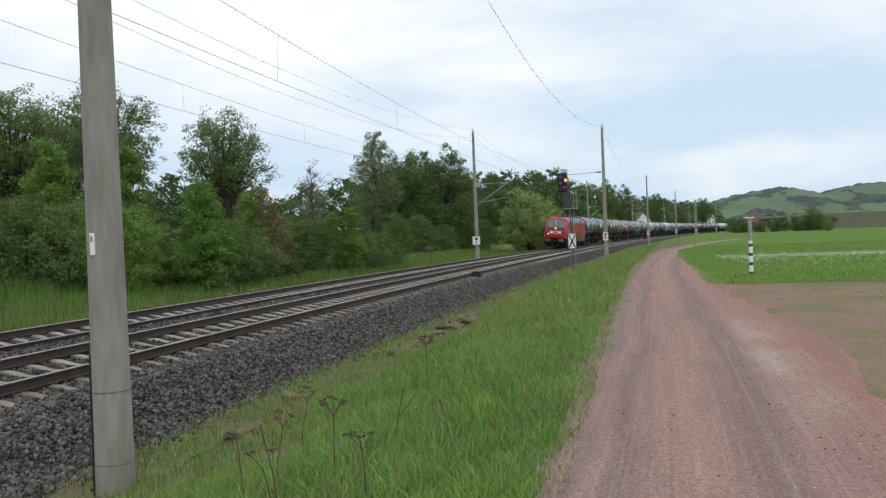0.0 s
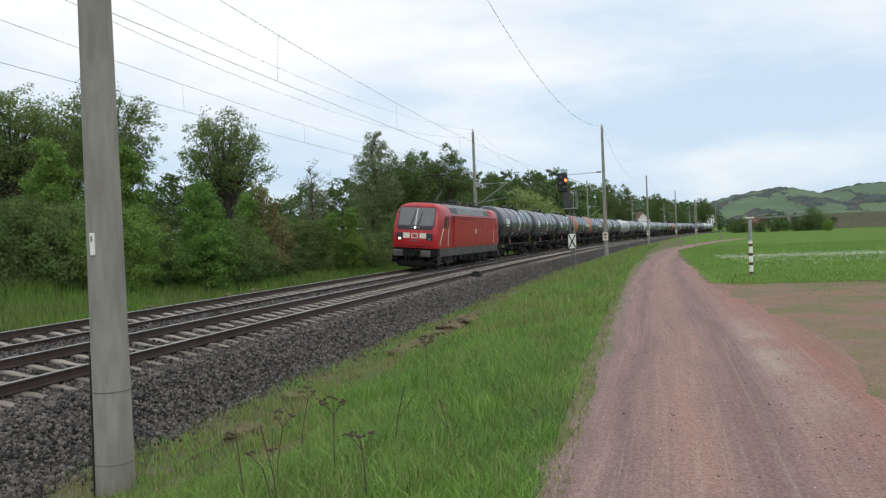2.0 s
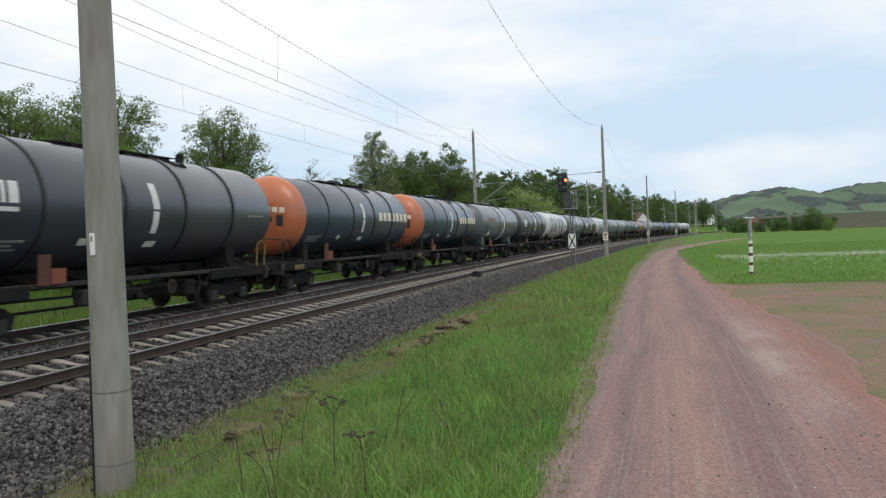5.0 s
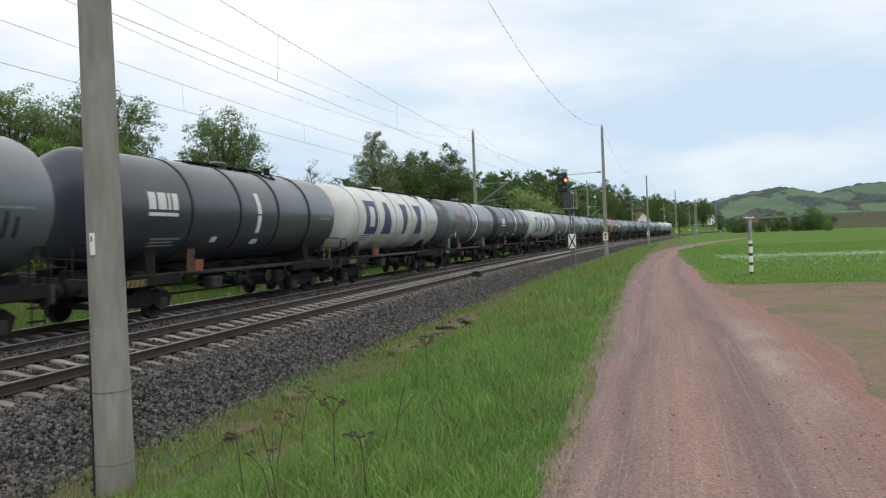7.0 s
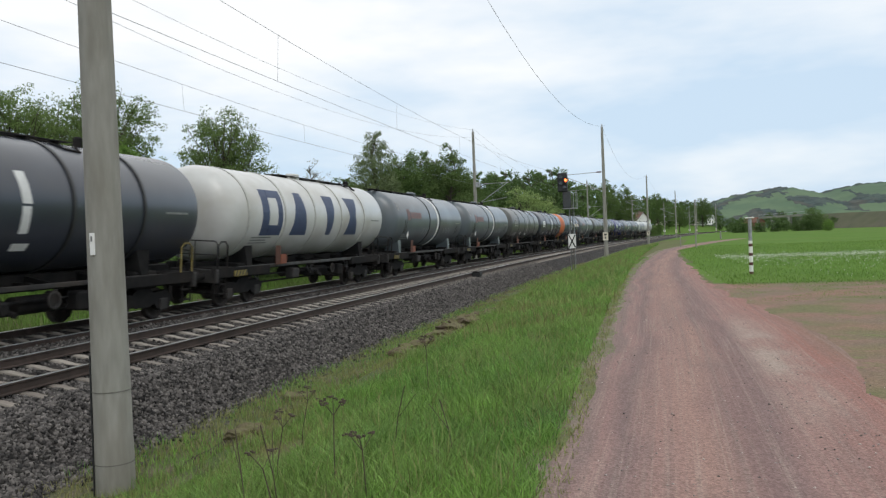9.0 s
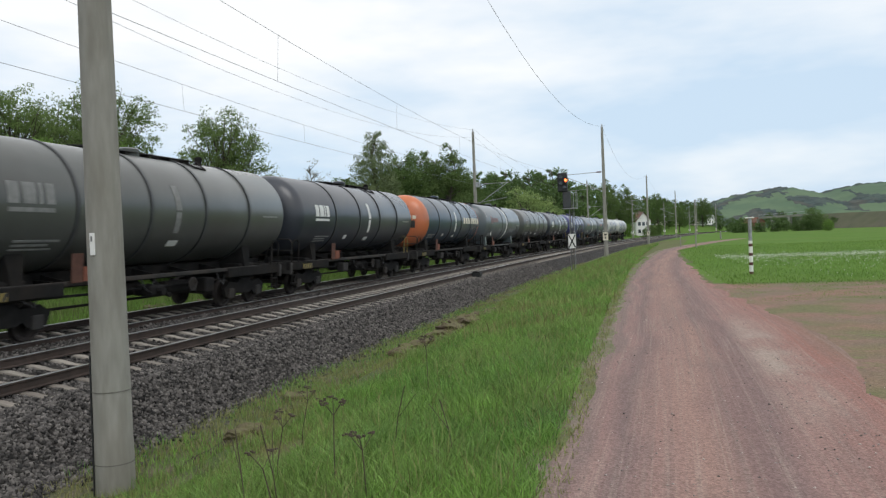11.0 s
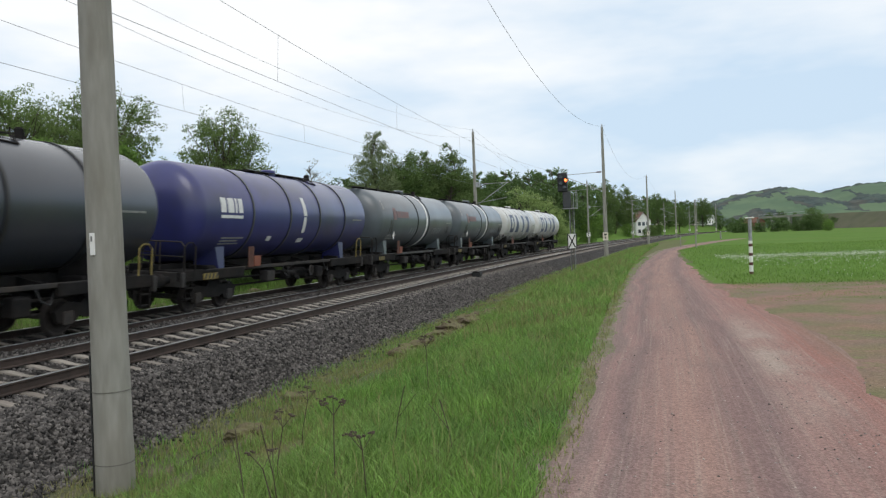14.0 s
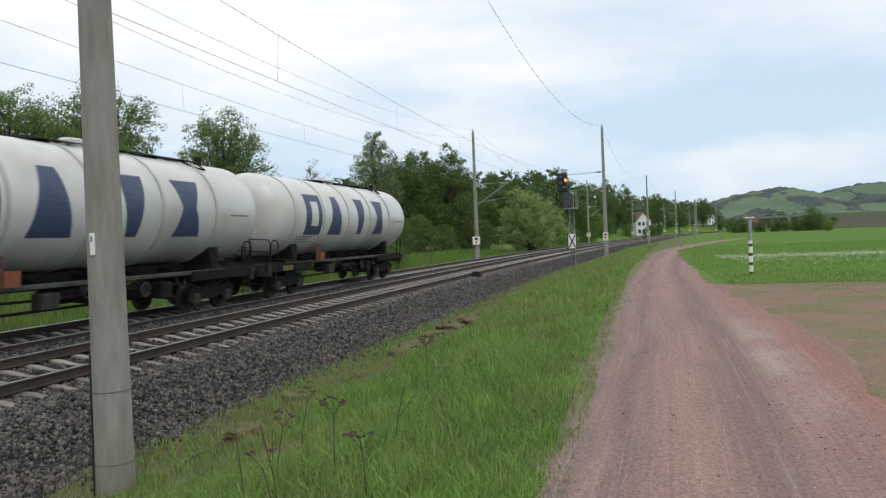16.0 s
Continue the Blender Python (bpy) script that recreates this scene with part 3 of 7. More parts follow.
def build_surfaces():
    strip("path", PATH_L, PATH_R, "path", "reddish grit farm track with grey wheel ruts", rag=0.16, rag_right=0.24)
    strip("path_fringe", [(x - 0.4, y) for x, y in PATH_L], [(x + 0.5, y) for x, y in PATH_L], "fringe", "thin grass and grit at the edge of the track", 0.01, 6, 0.22, 14)
    strip("bare_soil", [(1.2, 3), (1.4, 12), (1.5, 19), (1.8, 26)], [(9.5, 3), (8.6, 12), (8.0, 19), (7.0, 26)], "bare", "worn brown earth with thin grass beside the track", 0.008, 16, 0.5, 8, category="soil")
    # the strip between ballast and bank, thinly grown
    sh = sweep(list(zip(VERGE_D, VERGE_Z)), [s for s in STATIONS if -60 < s < 330])
    tagged(part("verge", sh, "verge", smooth=True), "thinly grown brown earth beside the ballast", "soil", kind="structure")


# ---- track ----


def rail_profile(c, tilt):
    pts = [(-0.075, -0.172), (0.075, -0.172), (0.075, -0.160), (0.012, -0.145), (0.009, -0.05), (0.036, -0.036), (0.036, -0.012), (-0.036, -0.012), (-0.036, -0.036), (-0.009, -0.05), (-0.012, -0.145), (-0.075, -0.160)]
    return [(c + d, z + tilt) for d, z in pts]


def head_profile(c, tilt):
    return [(c + d, z + tilt) for d, z in ((-0.036, -0.0118), (0.036, -0.0118), (0.035, -0.004), (0.026, 0.0), (-0.026, 0.0), (-0.035, -0.004))]


def sleeper_shape():
    sh = Shape()
    # raised seats under the rails and a lower waist between them
    prof = [(-1.3, 0.17), (-1.15, 0.19), (-0.95, 0.215), (-0.55, 0.215), (-0.25, 0.17), (0.25, 0.17), (0.55, 0.215), (0.95, 0.215), (1.15, 0.19), (1.3, 0.17)]
    vs, n = [], len(prof)
    for x, z in prof:
        vs += [(x, -0.125, 0), (x, -0.078, z - 0.012), (x, -0.066, z), (x, 0.066, z), (x, 0.078, z - 0.012), (x, 0.125, 0)]
    fs = [(6 * k + i, 6 * k + 6 + i, 6 * k + 7 + i, 6 * k + 1 + i) for k in range(n - 1) for i in range(5)]
    fs += [tuple(range(5, -1, -1)), tuple(range(6 * n - 6, 6 * n))]
    return sh.add(vs, fs)


def build_track(name, offset, label, first):
    track = tagged(new(name), label, "railway track", kind="structure")
    for side, tilt in ((0.7535, 0.0), (-0.7535, CANT)):
        rail = part("rail", sweep(rail_profile(offset + side, tilt), STATIONS, True), "rail", track, "rusty brown steel rail")
        part("rail_head", sweep(head_profile(offset + side, tilt), STATIONS, True), "railhead", rail, "polished running surface")
    me = sleeper_shape().mesh("sleeper", M["sleeper"])
    lean = math.degrees(math.atan2(CANT, 1.507))
    far = Shape()
    base = sleeper_shape()
    for i in range(-60, 640):
        s = first + 0.6 * i
        p, h = on_line(s, offset, CANT / 2 - 0.40), centre(s)[2]
        m = pose(*p, 0, lean, -math.degrees(h))
        if -4 <= i < 141:
            ob = part("sleeper", me, None, track)
            ob.matrix_basis = m
        else:
            far.add([m @ Vector(v) for v in base.v], base.f)
    tagged(part("more_sleepers", far, "sleeper", track), kind="stuff")


def build_ballast():
    g, c = TRACK_GAP, CANT
    prof = [(-g - 4.0, -1.02), (-g - 3.2, -0.95), (-g - 1.95, -0.18 + c), (-g - 1.35, -0.17 + c), (-g - 0.9, -0.198 + c), (-g - 0.45, -0.138), (-g, -0.183), (-g + 0.45, -0.208), (-g + 0.70, -0.215), (-g + 0.86, -0.12), (-g + 1.35, -0.075), (-g / 2, -0.06), (-1.35, -0.11 + c), (-0.9, -0.198 + c), (-0.45, -0.138),
            (0.0, -0.183), (0.45, -0.208), (0.9, -0.222), (1.2, -0.278), (1.36, -0.30), (1.85, -0.31), (2.3, -0.54), (2.75, -0.78), (3.1, -0.90), (3.3, -1.02)]
    ob = part("ballast_bed", sweep(prof, STATIONS), "ballast", smooth=False)
    tagged(ob, "grey crushed stone bed under both tracks, darkened for the shade between stones", "ballast", kind="structure")
    # single stones, where the bed lies near
    rng = np.random.default_rng(5)
    dmap, zmap = [p[0] for p in prof], [p[1] for p in prof]
    n = 74000
    s = 6.5 + 55 * rng.random(n) ** 1.75
    d = np.where(rng.random(n) < 0.72, 0.95 + 2.25 * rng.random(n) + np.where(rng.random(n) < 0.12, 0.7 * rng.random(n) ** 1.5, 0), rng.uniform(-5.0, 0.95, n))
    under = np.abs(((s - SLEEPER_FIRST) / 0.6 + 0.5) % 1 - 0.5) < 0.22
    keep = ~(under & (((d > -1.28) & (d < 1.22)) | ((d > -TRACK_GAP - 1.28) & (d < -TRACK_GAP + 1.28))))
    s, d = s[keep], d[keep]
    n = len(s)
    z = np.maximum(np.interp(d, dmap, zmap), np.interp(d, [2.6, 2.9, 3.5, 4.1], [-1.04, -0.93, -0.89, -0.84])) + rng.uniform(-0.008, 0.022, n)
    base = np.array([on_line(a, b, q) for a, b, q in zip(s, d, z)])
    octa = np.array([(1, 0, 0), (-1, 0, 0), (0, 1, 0), (0, -1, 0), (0, 0, 1), (0, 0, -1)], float)
    faces = np.array([(0, 2, 4), (2, 1, 4), (1, 3, 4), (3, 0, 4), (2, 0, 5), (1, 2, 5), (3, 1, 5), (0, 3, 5)])
    q = rng.normal(size=(n, 3, 3))
    rot = np.linalg.qr(q)[0]
    size = rng.uniform(0.022, 0.052, (n, 1, 1)) * rng.uniform(0.6, 1.25, (n, 6, 1))
    v = np.einsum("nij,kj->nki", rot, octa) * size + base[:, None]
    loops = (faces[None] + 6 * np.arange(n)[:, None, None]).ravel()
    tagged(new("ballast_stones", raw_mesh("ballast_stones", v.reshape(-1, 3), loops, np.full(8 * n, 3), M["stone"])), "loose grey crushed stones beside the rails", "ballast", kind="stuff")


# ---- masts, wires, signs ----
MAST_H = 14.0
MAST_S = [7.75, 85.7, 165.9, 241.0, 318.0, 396.0]
MAST_D = [4.12, 4.45, 3.9, 4.5, 4.3, 4.3]
FAR_MAST_S = [76.2, 160.0, 236.0, 315.0, 392.0]


def mast(s, d, height, r0, r1, label, plate):
    p = on_line(s, d, 0)
    z = ground_at(p.x, p.y)
    ob = tagged(new("catenary_mast"), label, "catenary mast", "catenary masts along the line")
    ob.matrix_basis = pose(p.x, p.y, z, 0, 0, -math.degrees(centre(s)[2]))
    prof = [(-0.4, r0), (0.02, r0), (0.62, r0 * 0.985), (0.63, r0 * 0.97), (1.55, r0 * 0.95), (1.56, r0 * 0.945), (height - 0.02, r1), (height, r1 * 0.8)]
    part("pole", Shape().lathe(prof, 28, "Z"), "mast", ob, smooth=True)
    part("cap", Shape().lathe([(height, r1 * 0.7), (height + 0.08, r1 * 0.6), (height + 0.35, 0.03)], 10, "Z"), "galv", ob)
    return ob


def build_masts():
    for k, (s, d) in enumerate(zip(MAST_S, MAST_D)):
        r0, r1 = (0.216, 0.122) if k == 0 else (0.235, 0.125)
        ob = mast(s, d, MAST_H, r0, r1, "tapered round concrete catenary mast standing beside the track", True)
        if k == 0:
            for z in (0.38, 1.2):
                rr = r0 * (0.985 if z < 0.6 else 0.96) + 0.004
                part("seam", Shape().lathe([(z - 0.008, rr - 0.01), (z - 0.006, rr), (z + 0.006, rr), (z + 0.008, rr - 0.01)], 28, "Z"), "seam", ob, "dark casting seam", True)
            # small white number plate and the earth cable
            pl = part("number_plate", Shape().box(-0.03, 0.03, -0.012, 0.012, -0.125, 0.125, 0.004), "white", ob, "small white enamel plate with plain dark bars")
            to_eye = math.atan2(-on_line(s, d).y, -on_line(s, d).x)
            ang = to_eye - 0.72
            pl.matrix_basis = pose(0.199 * math.cos(ang), 0.199 * math.sin(ang), 2.87, 0, 0, math.degrees(ang) + 90)
            b = part("bar", Shape().box(-0.009, 0.009, -0.017, -0.0125, 0.03, 0.09), "dullmark", pl)
            ang = to_eye - 1.5
            part("earth_cable", Shape().line([(0.225 * math.cos(ang), 0.225 * math.sin(ang), 0.0), (0.22 * math.cos(ang), 0.22 * math.sin(ang), 0.9), (0.214 * math.cos(ang), 0.214 * math.sin(ang), 1.62)], 0.011), "black", ob, "black earthing cable")
        else:
            pl = part("sign_plate", Shape().box(-0.28, 0.28, -0.30, -0.27, 1.9, 2.75, 0.006), "cream", ob, "weathered cream kilometre plate with plain bars")
            part("bar", Shape().box(-0.12, 0.12, -0.304, -0.3005, 2.42, 2.62), "black", pl)
            part("bar", Shape().box(-0.08, 0.08, -0.304, -0.3005, 2.08, 2.28), "black", pl)
            part("cantilever", Shape().tube((0, 0, 9.25), (-4.4, 0, 9.1), 0.03).tube((0, 0, 7.1), (-4.3, 0, 9.0), 0.032).tube((-0.9, 0, 7.5), (-4.2, 0, 7.35), 0.022), "galv", ob)
            part("insulator", Shape().tube((-0.25, 0, 9.24), (-0.75, 0, 9.22), 0.07), "maroon", ob)
    for k, s in enumerate(FAR_MAST_S):
        ob = mast(s, -7.3, 13.4, 0.22, 0.12, "tapered concrete catenary mast standing beyond the far track", True)
        pl = part("sign_plate", Shape().box(-0.38, 0.38, -0.28, -0.25, 2.2, 3.0, 0.006), "white", ob, "white kilometre plate with plain dark bars")
        part("bar", Shape().box(-0.16, 0.16, -0.284, -0.2805, 2.66, 2.9), "black", pl)
        part("bar", Shape().box(-0.07, 0.07, -0.284, -0.2805, 2.3, 2.55), "black", pl)
        part("cantilever", Shape().tube((0, 0, 6.0), (3.3, 0, 8.2), 0.035).tube((0, 0, 8.2), (3.4, 0, 8.2), 0.03).tube((0, 0, 6.3), (3.2, 0, 6.75), 0.022), "galv", ob)
        part("switch_box", Shape().box(0.12, 0.5, -0.2, 0.2, 7.9, 8.4, 0.03), "galv", ob)


def wire(name, pts, r, label):
    sh = Shape().line(pts, r, 5)
    return tagged(part(name, sh, "wire"), label, "overhead wire")


def sag(s0, z0, s1, z1, dip, d0, d1, n=16):
    return [on_line(s0 + (s1 - s0) * f, d0 + (d1 - d0) * f, z0 + (z1 - z0) * f - 4 * dip * f * (1 - f)) for f in [i / n for i in range(n + 1)]]


def build_wires():
    for off, zc, zm, posts, first_drop, step in ((0.05, 6.7, 8.47, MAST_S, 21.1, 11.1), (-TRACK_GAP + 0.05, 6.27, 7.78, FAR_MAST_S, 22.05, 9.0)):
        posts = [posts[0] - 78] + list(posts)
        flip = 0.12
        for s0, s1 in zip(posts, posts[1:]):
            top = sag(s0, zm, s1, zm, 0.8, off, off, 16)
            low = sag(s0, zc, s1, zc, 0.03, off + flip, off - flip, 16)
            ob = wire("contact_line", top, 0.006, "thin steel carrier wire with contact wire and droppers")
            part("contact_wire", Shape().line(low, 0.0065, 5), "wire", ob)
            for k in range(-12, 45):
                f = (first_drop + step * k - s0) / (s1 - s0)
                if 0.06 < f < 0.94:
                    a = on_line(s0 + (s1 - s0) * f, off + flip - 2 * flip * f, zc - 0.12 * f * (1 - f))
                    b = on_line(s0 + (s1 - s0) * f, off, zm - 3.2 * f * (1 - f))
                    part("dropper", Shape().tube(a, b, 0.004, n=5), "wire", ob)
            flip = -flip
    wire("feeder_wire", sag(MAST_S[0], 12.9, MAST_S[1], 13.3, 2.7, 4.7, 4.75), 0.009, "single sagging feeder wire between mast tops")
    for k in range(1, len(MAST_S) - 1):
        wire("feeder_wire", sag(MAST_S[k], 13.3, MAST_S[k + 1], 13.3, 2.7, MAST_D[k], MAST_D[k + 1]), 0.009, "single sagging feeder wire between mast tops")
    for z, dip, s0 in ((12.6, 2.1, -10), (11.9, 2.6, -6)):
        wire("feeder_wire", sag(s0, z, FAR_MAST_S[0], z, dip, -6.4, -7.2), 0.007, "sagging feeder wire over the far track")
        wire("feeder_wire", sag(FAR_MAST_S[0], z, FAR_MAST_S[1], z, dip, -7.1, -7.1), 0.007, "sagging feeder wire over the far track")


def build_signal():
    p = on_line(49.9, 5.42)
    z = ground_at(p.x, p.y)
    ob = tagged(new("railway_signal"), "tall dark railway light signal showing red, on a lattice post", "signal")
    ob.matrix_basis = pose(p.x, p.y, z - 0.1, 0, 0, 0)
    part("post", Shape().box(-0.09, -0.05, -0.07, 0.07, 0, 4.6).box(0.05, 0.09, -0.07, 0.07, 0, 4.6), "loco_grey", ob)
    for i in range(9):
        part("lattice_bar", Shape().tube((-0.07, 0, 0.2 + i * 0.48), (0.07, 0, 0.44 + i * 0.48), 0.012, n=5), "loco_grey", ob)
    part("foot", Shape().box(-0.16, 0.16, -0.16, 0.16, 0, 0.18, 0.02), "mast", ob)
    screen = part("screen", Shape().box(-0.78, -0.16, -0.16, 0.14, 5.12, 6.30, 0.05), "black", ob, "black signal screen")
    for x, y, mat in ((-0.27, 5.84, "signal_lit"), (-0.57, 6.06, "glass"), (-0.57, 5.66, "glass"), (-0.33, 5.41, "glass")):
        part("lamp", Shape().lathe([(-0.19, 0.085), (-0.165, 0.09), (-0.16, 0.05)], 14, "Y", (x, 0, y)), mat, screen, "glowing orange-red signal lamp" if mat == "signal_lit" else "dark unlit lamp")
        part("hood", Shape().tube((x, -0.34, y), (x, -0.162, y), 0.11, n=14, caps=False), "black", screen)
    part("box", Shape().box(-0.5, 0.0, -0.12, 0.16, 4.1, 5.12, 0.04), "hoop", ob)
    plat = part("platform", Shape().box(-0.5, 0.35, -0.25, 0.9, 4.04, 4.09), "galv", ob)
    part("railing", Shape().line([(0.33, -0.2, 4.1), (0.33, -0.2, 5.1), (0.33, 0.85, 5.1), (0.33, 0.85, 4.1)], 0.02), "galv", plat)
    part("ladder", Shape().tube((0.14, 0.3, 0.2), (0.14, 0.3, 5.0), 0.02).tube((-0.14, 0.3, 0.2), (-0.14, 0.3, 5.0), 0.02), "galv", ob)
    sg = part("stop_board", Shape().box(-0.24, 0.24, -0.17, -0.14, 1.55, 2.45, 0.01), "white", ob, "white board with a black cross frame")
    for a, b in (((-0.2, 1.6), (0.2, 2.4)), ((-0.2, 2.4), (0.2, 1.6))):
        part("cross_bar", Shape().tube((a[0], -0.175, a[1]), (b[0], -0.175, b[1]), 0.035, n=4), "black", sg)
    part("board_edge", Shape().box(-0.29, -0.24, -0.18, -0.13, 1.5, 2.5).box(0.24, 0.29, -0.18, -0.13, 1.5, 2.5), "black", sg)


def marker_post(x, y, height, r):
    ob = tagged(new("marker_post"), "grey pipe marker post with small roof and striped red, white sleeve", "marker post")
    ob.matrix_basis = pose(x, y, ground_at(x, y) - 0.03)
    part("pipe", Shape().tube((0, 0, 0), (0, 0, height), r * 0.9, n=14), "galv", ob, smooth=True)
    for i in range(4):
        a = 0.02 + i * 0.35
        part("band", Shape().tube((0, 0, a), (0, 0, a + 0.11), r, n=14), "maroon", ob, "dark red painted band", True)
        if i < 4:
            part("band", Shape().tube((0, 0, a + 0.11), (0, 0, a + (0.35 if i < 3 else 0.22)), r, n=14), "white", ob, "white painted band", True)
    part("roof", Shape().box(-0.15, 0.15, -0.1, 0.1, height, height + 0.04, 0.012), "white", ob)
    return ob


# ---- the train ----
TANK_R, TANK_Z = 1.52, 2.98


def wheelset_parts(parent, y, r=0.46):
    for side in (-1, 1):
        part("wheel", WHEEL, None, parent).matrix_basis = pose(side * 0.75, y, r)
    part("axle", AXLE, None, parent).matrix_basis = pose(0, y, r)


def make_wheel(r=0.46):
    return Shape().lathe([(-0.07, 0.12), (-0.07, r - 0.06), (-0.065, r), (0.05, r - 0.015), (0.065, r - 0.02), (0.065, r - 0.08), (0.03, r - 0.11), (0.045, 0.16), (0.09, 0.10)], 24, "X").mesh("wheel", M["wheel"], True)


def bogie(thing, y):
    b = part("bogie", Shape().box(-0.95, 0.95, -0.42, 0.42, 0.58, 0.92, 0.03), "dark", thing)
    b.matrix_basis = pose(0, y, 0)
    for side in (-1, 1):
        x0, x1 = (0.93, 1.07) if side > 0 else (-1.07, -0.93)
        prof = [(-1.3, 0.62), (-1.2, 0.36), (-0.62, 0.36), (-0.5, 0.5), (-0.3, 0.42), (0.3, 0.42), (0.5, 0.5), (0.62, 0.36), (1.2, 0.36), (1.3, 0.66), (1.0, 0.84), (0.45, 0.78), (0.3, 0.92), (-0.3, 0.92), (-0.45, 0.78), (-1.0, 0.84)]
        part("side_frame", Shape().prism(prof, x0, x1), "dark", b)
        for yy in (-0.9, 0.9):
            part("axle_box", Shape().box(x0 - 0.03, x1 + 0.05, yy - 0.17, yy + 0.17, 0.29, 0.62, 0.03), "grime", b)
            part("spring", Shape().tube((side * 1.0, yy + 0.24, 0.4), (side * 1.0, yy + 0.24, 0.68), 0.07, n=10).tube((side * 1.0, yy - 0.24, 0.4), (side * 1.0, yy - 0.24, 0.68), 0.07, n=10), "dark", b)
    for yy in (-0.9, 0.9):
        wheelset_parts(b, yy)
    return b


DOME = [(0.0, 0.25), (0.035, 0.6), (0.10, 0.95), (0.20, 1.2), (0.31, 1.36), (0.44, 1.47), (0.62, TANK_R)]
INSET = {"orange": 1.05, "black": 0.25, "grey": 0.6, "olive": 0.5, "blue": 0.5, "white": 0.4}


def tank_profile(half, inset):
    """Dished ends; the front end stands back behind its platform."""
    return [(-half + inset + y, r) for y, r in DOME] + [(half - y, r) for y, r in reversed(DOME)]


def tank_wagon(style, length):
    """One bogie tank wagon, its centre over the origin, front towards -Y."""
    body, rings, label = {
        "black": ("tank_black", (-0.237, -0.052, 0.124, 0.298), "black bogie tank wagon with white lettering blocks and dark hoops"),
        "olive": ("tank_green", (-0.237, -0.052, 0.124, 0.298), "weathered olive-grey bogie tank wagon with pale marks"),
        "blue": ("tank_blue", (-0.237, -0.052, 0.124, 0.298), "dark blue bogie tank wagon with white marks"),
        "orange": ("tank_blueblack", (-0.237, -0.052, 0.124, 0.298), "blue-black bogie tank wagon with an orange front end"),
        "grey": ("tank_grey", (-0.037, 0.108), "plain grey bogie tank wagon with one white reflecting band"),
        "white": ("tank_white", (-0.384, -0.213, -0.046, 0.130, 0.305), "white bogie tank wagon with four large blue blocks"),
    }[style]
    ob = tagged(new("tank_wagon"), label, "tank wagon", "tank wagons of the freight train")
    half, inset = length / 2 - 0.42, INSET[style]
    tank = part("tank", Shape().lathe(tank_profile(half, inset), 56, "Y", (0, 0, TANK_Z)), body, ob, smooth=True)
    span = 2 * half
    for f in rings:
        y, w = f * span, 0.05
        prof = [(y - w, TANK_R - 0.01), (y - w, TANK_R + 0.028), (y + w, TANK_R + 0.028), (y + w, TANK_R - 0.01)]
        # on white tanks the hoop colour includes the shade line along it
        part("hoop", Shape().lathe(prof, 56, "Y", (0, 0, TANK_Z)), "black" if style in ("black", "orange") else ("hoop_pale_shaded" if style == "white" else "hoop"), tank, smooth=True)
    R = TANK_R + 0.008
    both = []
    if style == "grey":
        y = 0.078 * span
        part("reflecting_band", Shape().lathe([(y - 0.13, TANK_R - 0.01), (y - 0.13, TANK_R + 0.010), (y + 0.13, TANK_R + 0.010), (y + 0.13, TANK_R - 0.01)], 56, "Y", (0, 0, TANK_Z)), "white", tank, "white reflecting band", True)
        part("emblem", Shape().patch(R, TANK_Z, -0.316 * span, -0.285 * span, 2, 25).patch(R, TANK_Z, -0.278 * span, -0.15 * span, 6, 19), "redmark", tank, "faded red blocks")
        part("hazard_diamond", Shape().add([(1.42, -0.297 * span, 2.02), (1.42, -0.297 * span + 0.17, 2.24), (1.46, -0.297 * span, 2.46), (1.42, -0.297 * span - 0.17, 2.24), (1.40, -0.297 * span, 2.24)], [(0, 1, 2, 3), (0, 4, 1), (1, 4, 2), (2, 4, 3), (3, 4, 0)]), "white", ob, "white diamond warning plate")
        part("end_mark", Shape().patch(R, TANK_Z, -0.412 * span, -0.398 * span, 20, 26).patch(R, TANK_Z, -0.411 * span, -0.399 * span, 28, 33).patch(R, TANK_Z, -0.408 * span, -0.402 * span, 35, 39), "dullmark", tank)
        for a, b, c in ((-0.345, -0.336, 2), (-0.325, -0.318, -2), (0.375, 0.382, -4), (0.395, 0.402, -8)):
            part("drip_stain", Shape().patch(R, TANK_Z, a * span, b * span, -26, c), "black", tank, "dark drip streak")
        for k, y in enumerate((-0.12, -0.09, -0.06, 0.17, 0.195, 0.22, 0.245, 0.27)):
            part("scrawl", Shape().patch(R, TANK_Z, y * span, (y + 0.006) * span, -26, -14, 4, lean=0.12).patch(R, TANK_Z, y * span, (y + 0.016) * span, -15 - 4 * (k % 2), -13.5 - 4 * (k % 2), 2), "faded_white", tank, "faded pale scrawl")
        # a long walkway over the top
        wy0, wy1 = -0.46 * span, 0.17 * span
    elif style == "white":
        # four tall plain shapes: a hollow block, a wedge, a wedge on its head, a waisted block
        blocks = (Shape().patch(R, TANK_Z, -0.322 * span, -0.290 * span, -26, 35).patch(R, TANK_Z, -0.248 * span, -0.225 * span, -26, 35).patch(R, TANK_Z, -0.290 * span, -0.248 * span, 24, 35).patch(R, TANK_Z, -0.290 * span, -0.248 * span, -26, -12),
                  Shape().wedge(R, TANK_Z, -0.130 * span, 0.088 * span, 0.034 * span, -26, 35),
                  Shape().wedge(R, TANK_Z, 0.052 * span, 0.028 * span, 0.066 * span, -26, 35),
                  Shape().wedge(R, TANK_Z, 0.212 * span, 0.086 * span, 0.042 * span, -26, 5).wedge(R, TANK_Z, 0.212 * span, 0.042 * span, 0.086 * span, 5, 35))
        for sh in blocks:
            part("emblem", sh, "bluemark", tank, "large dark blue shape")
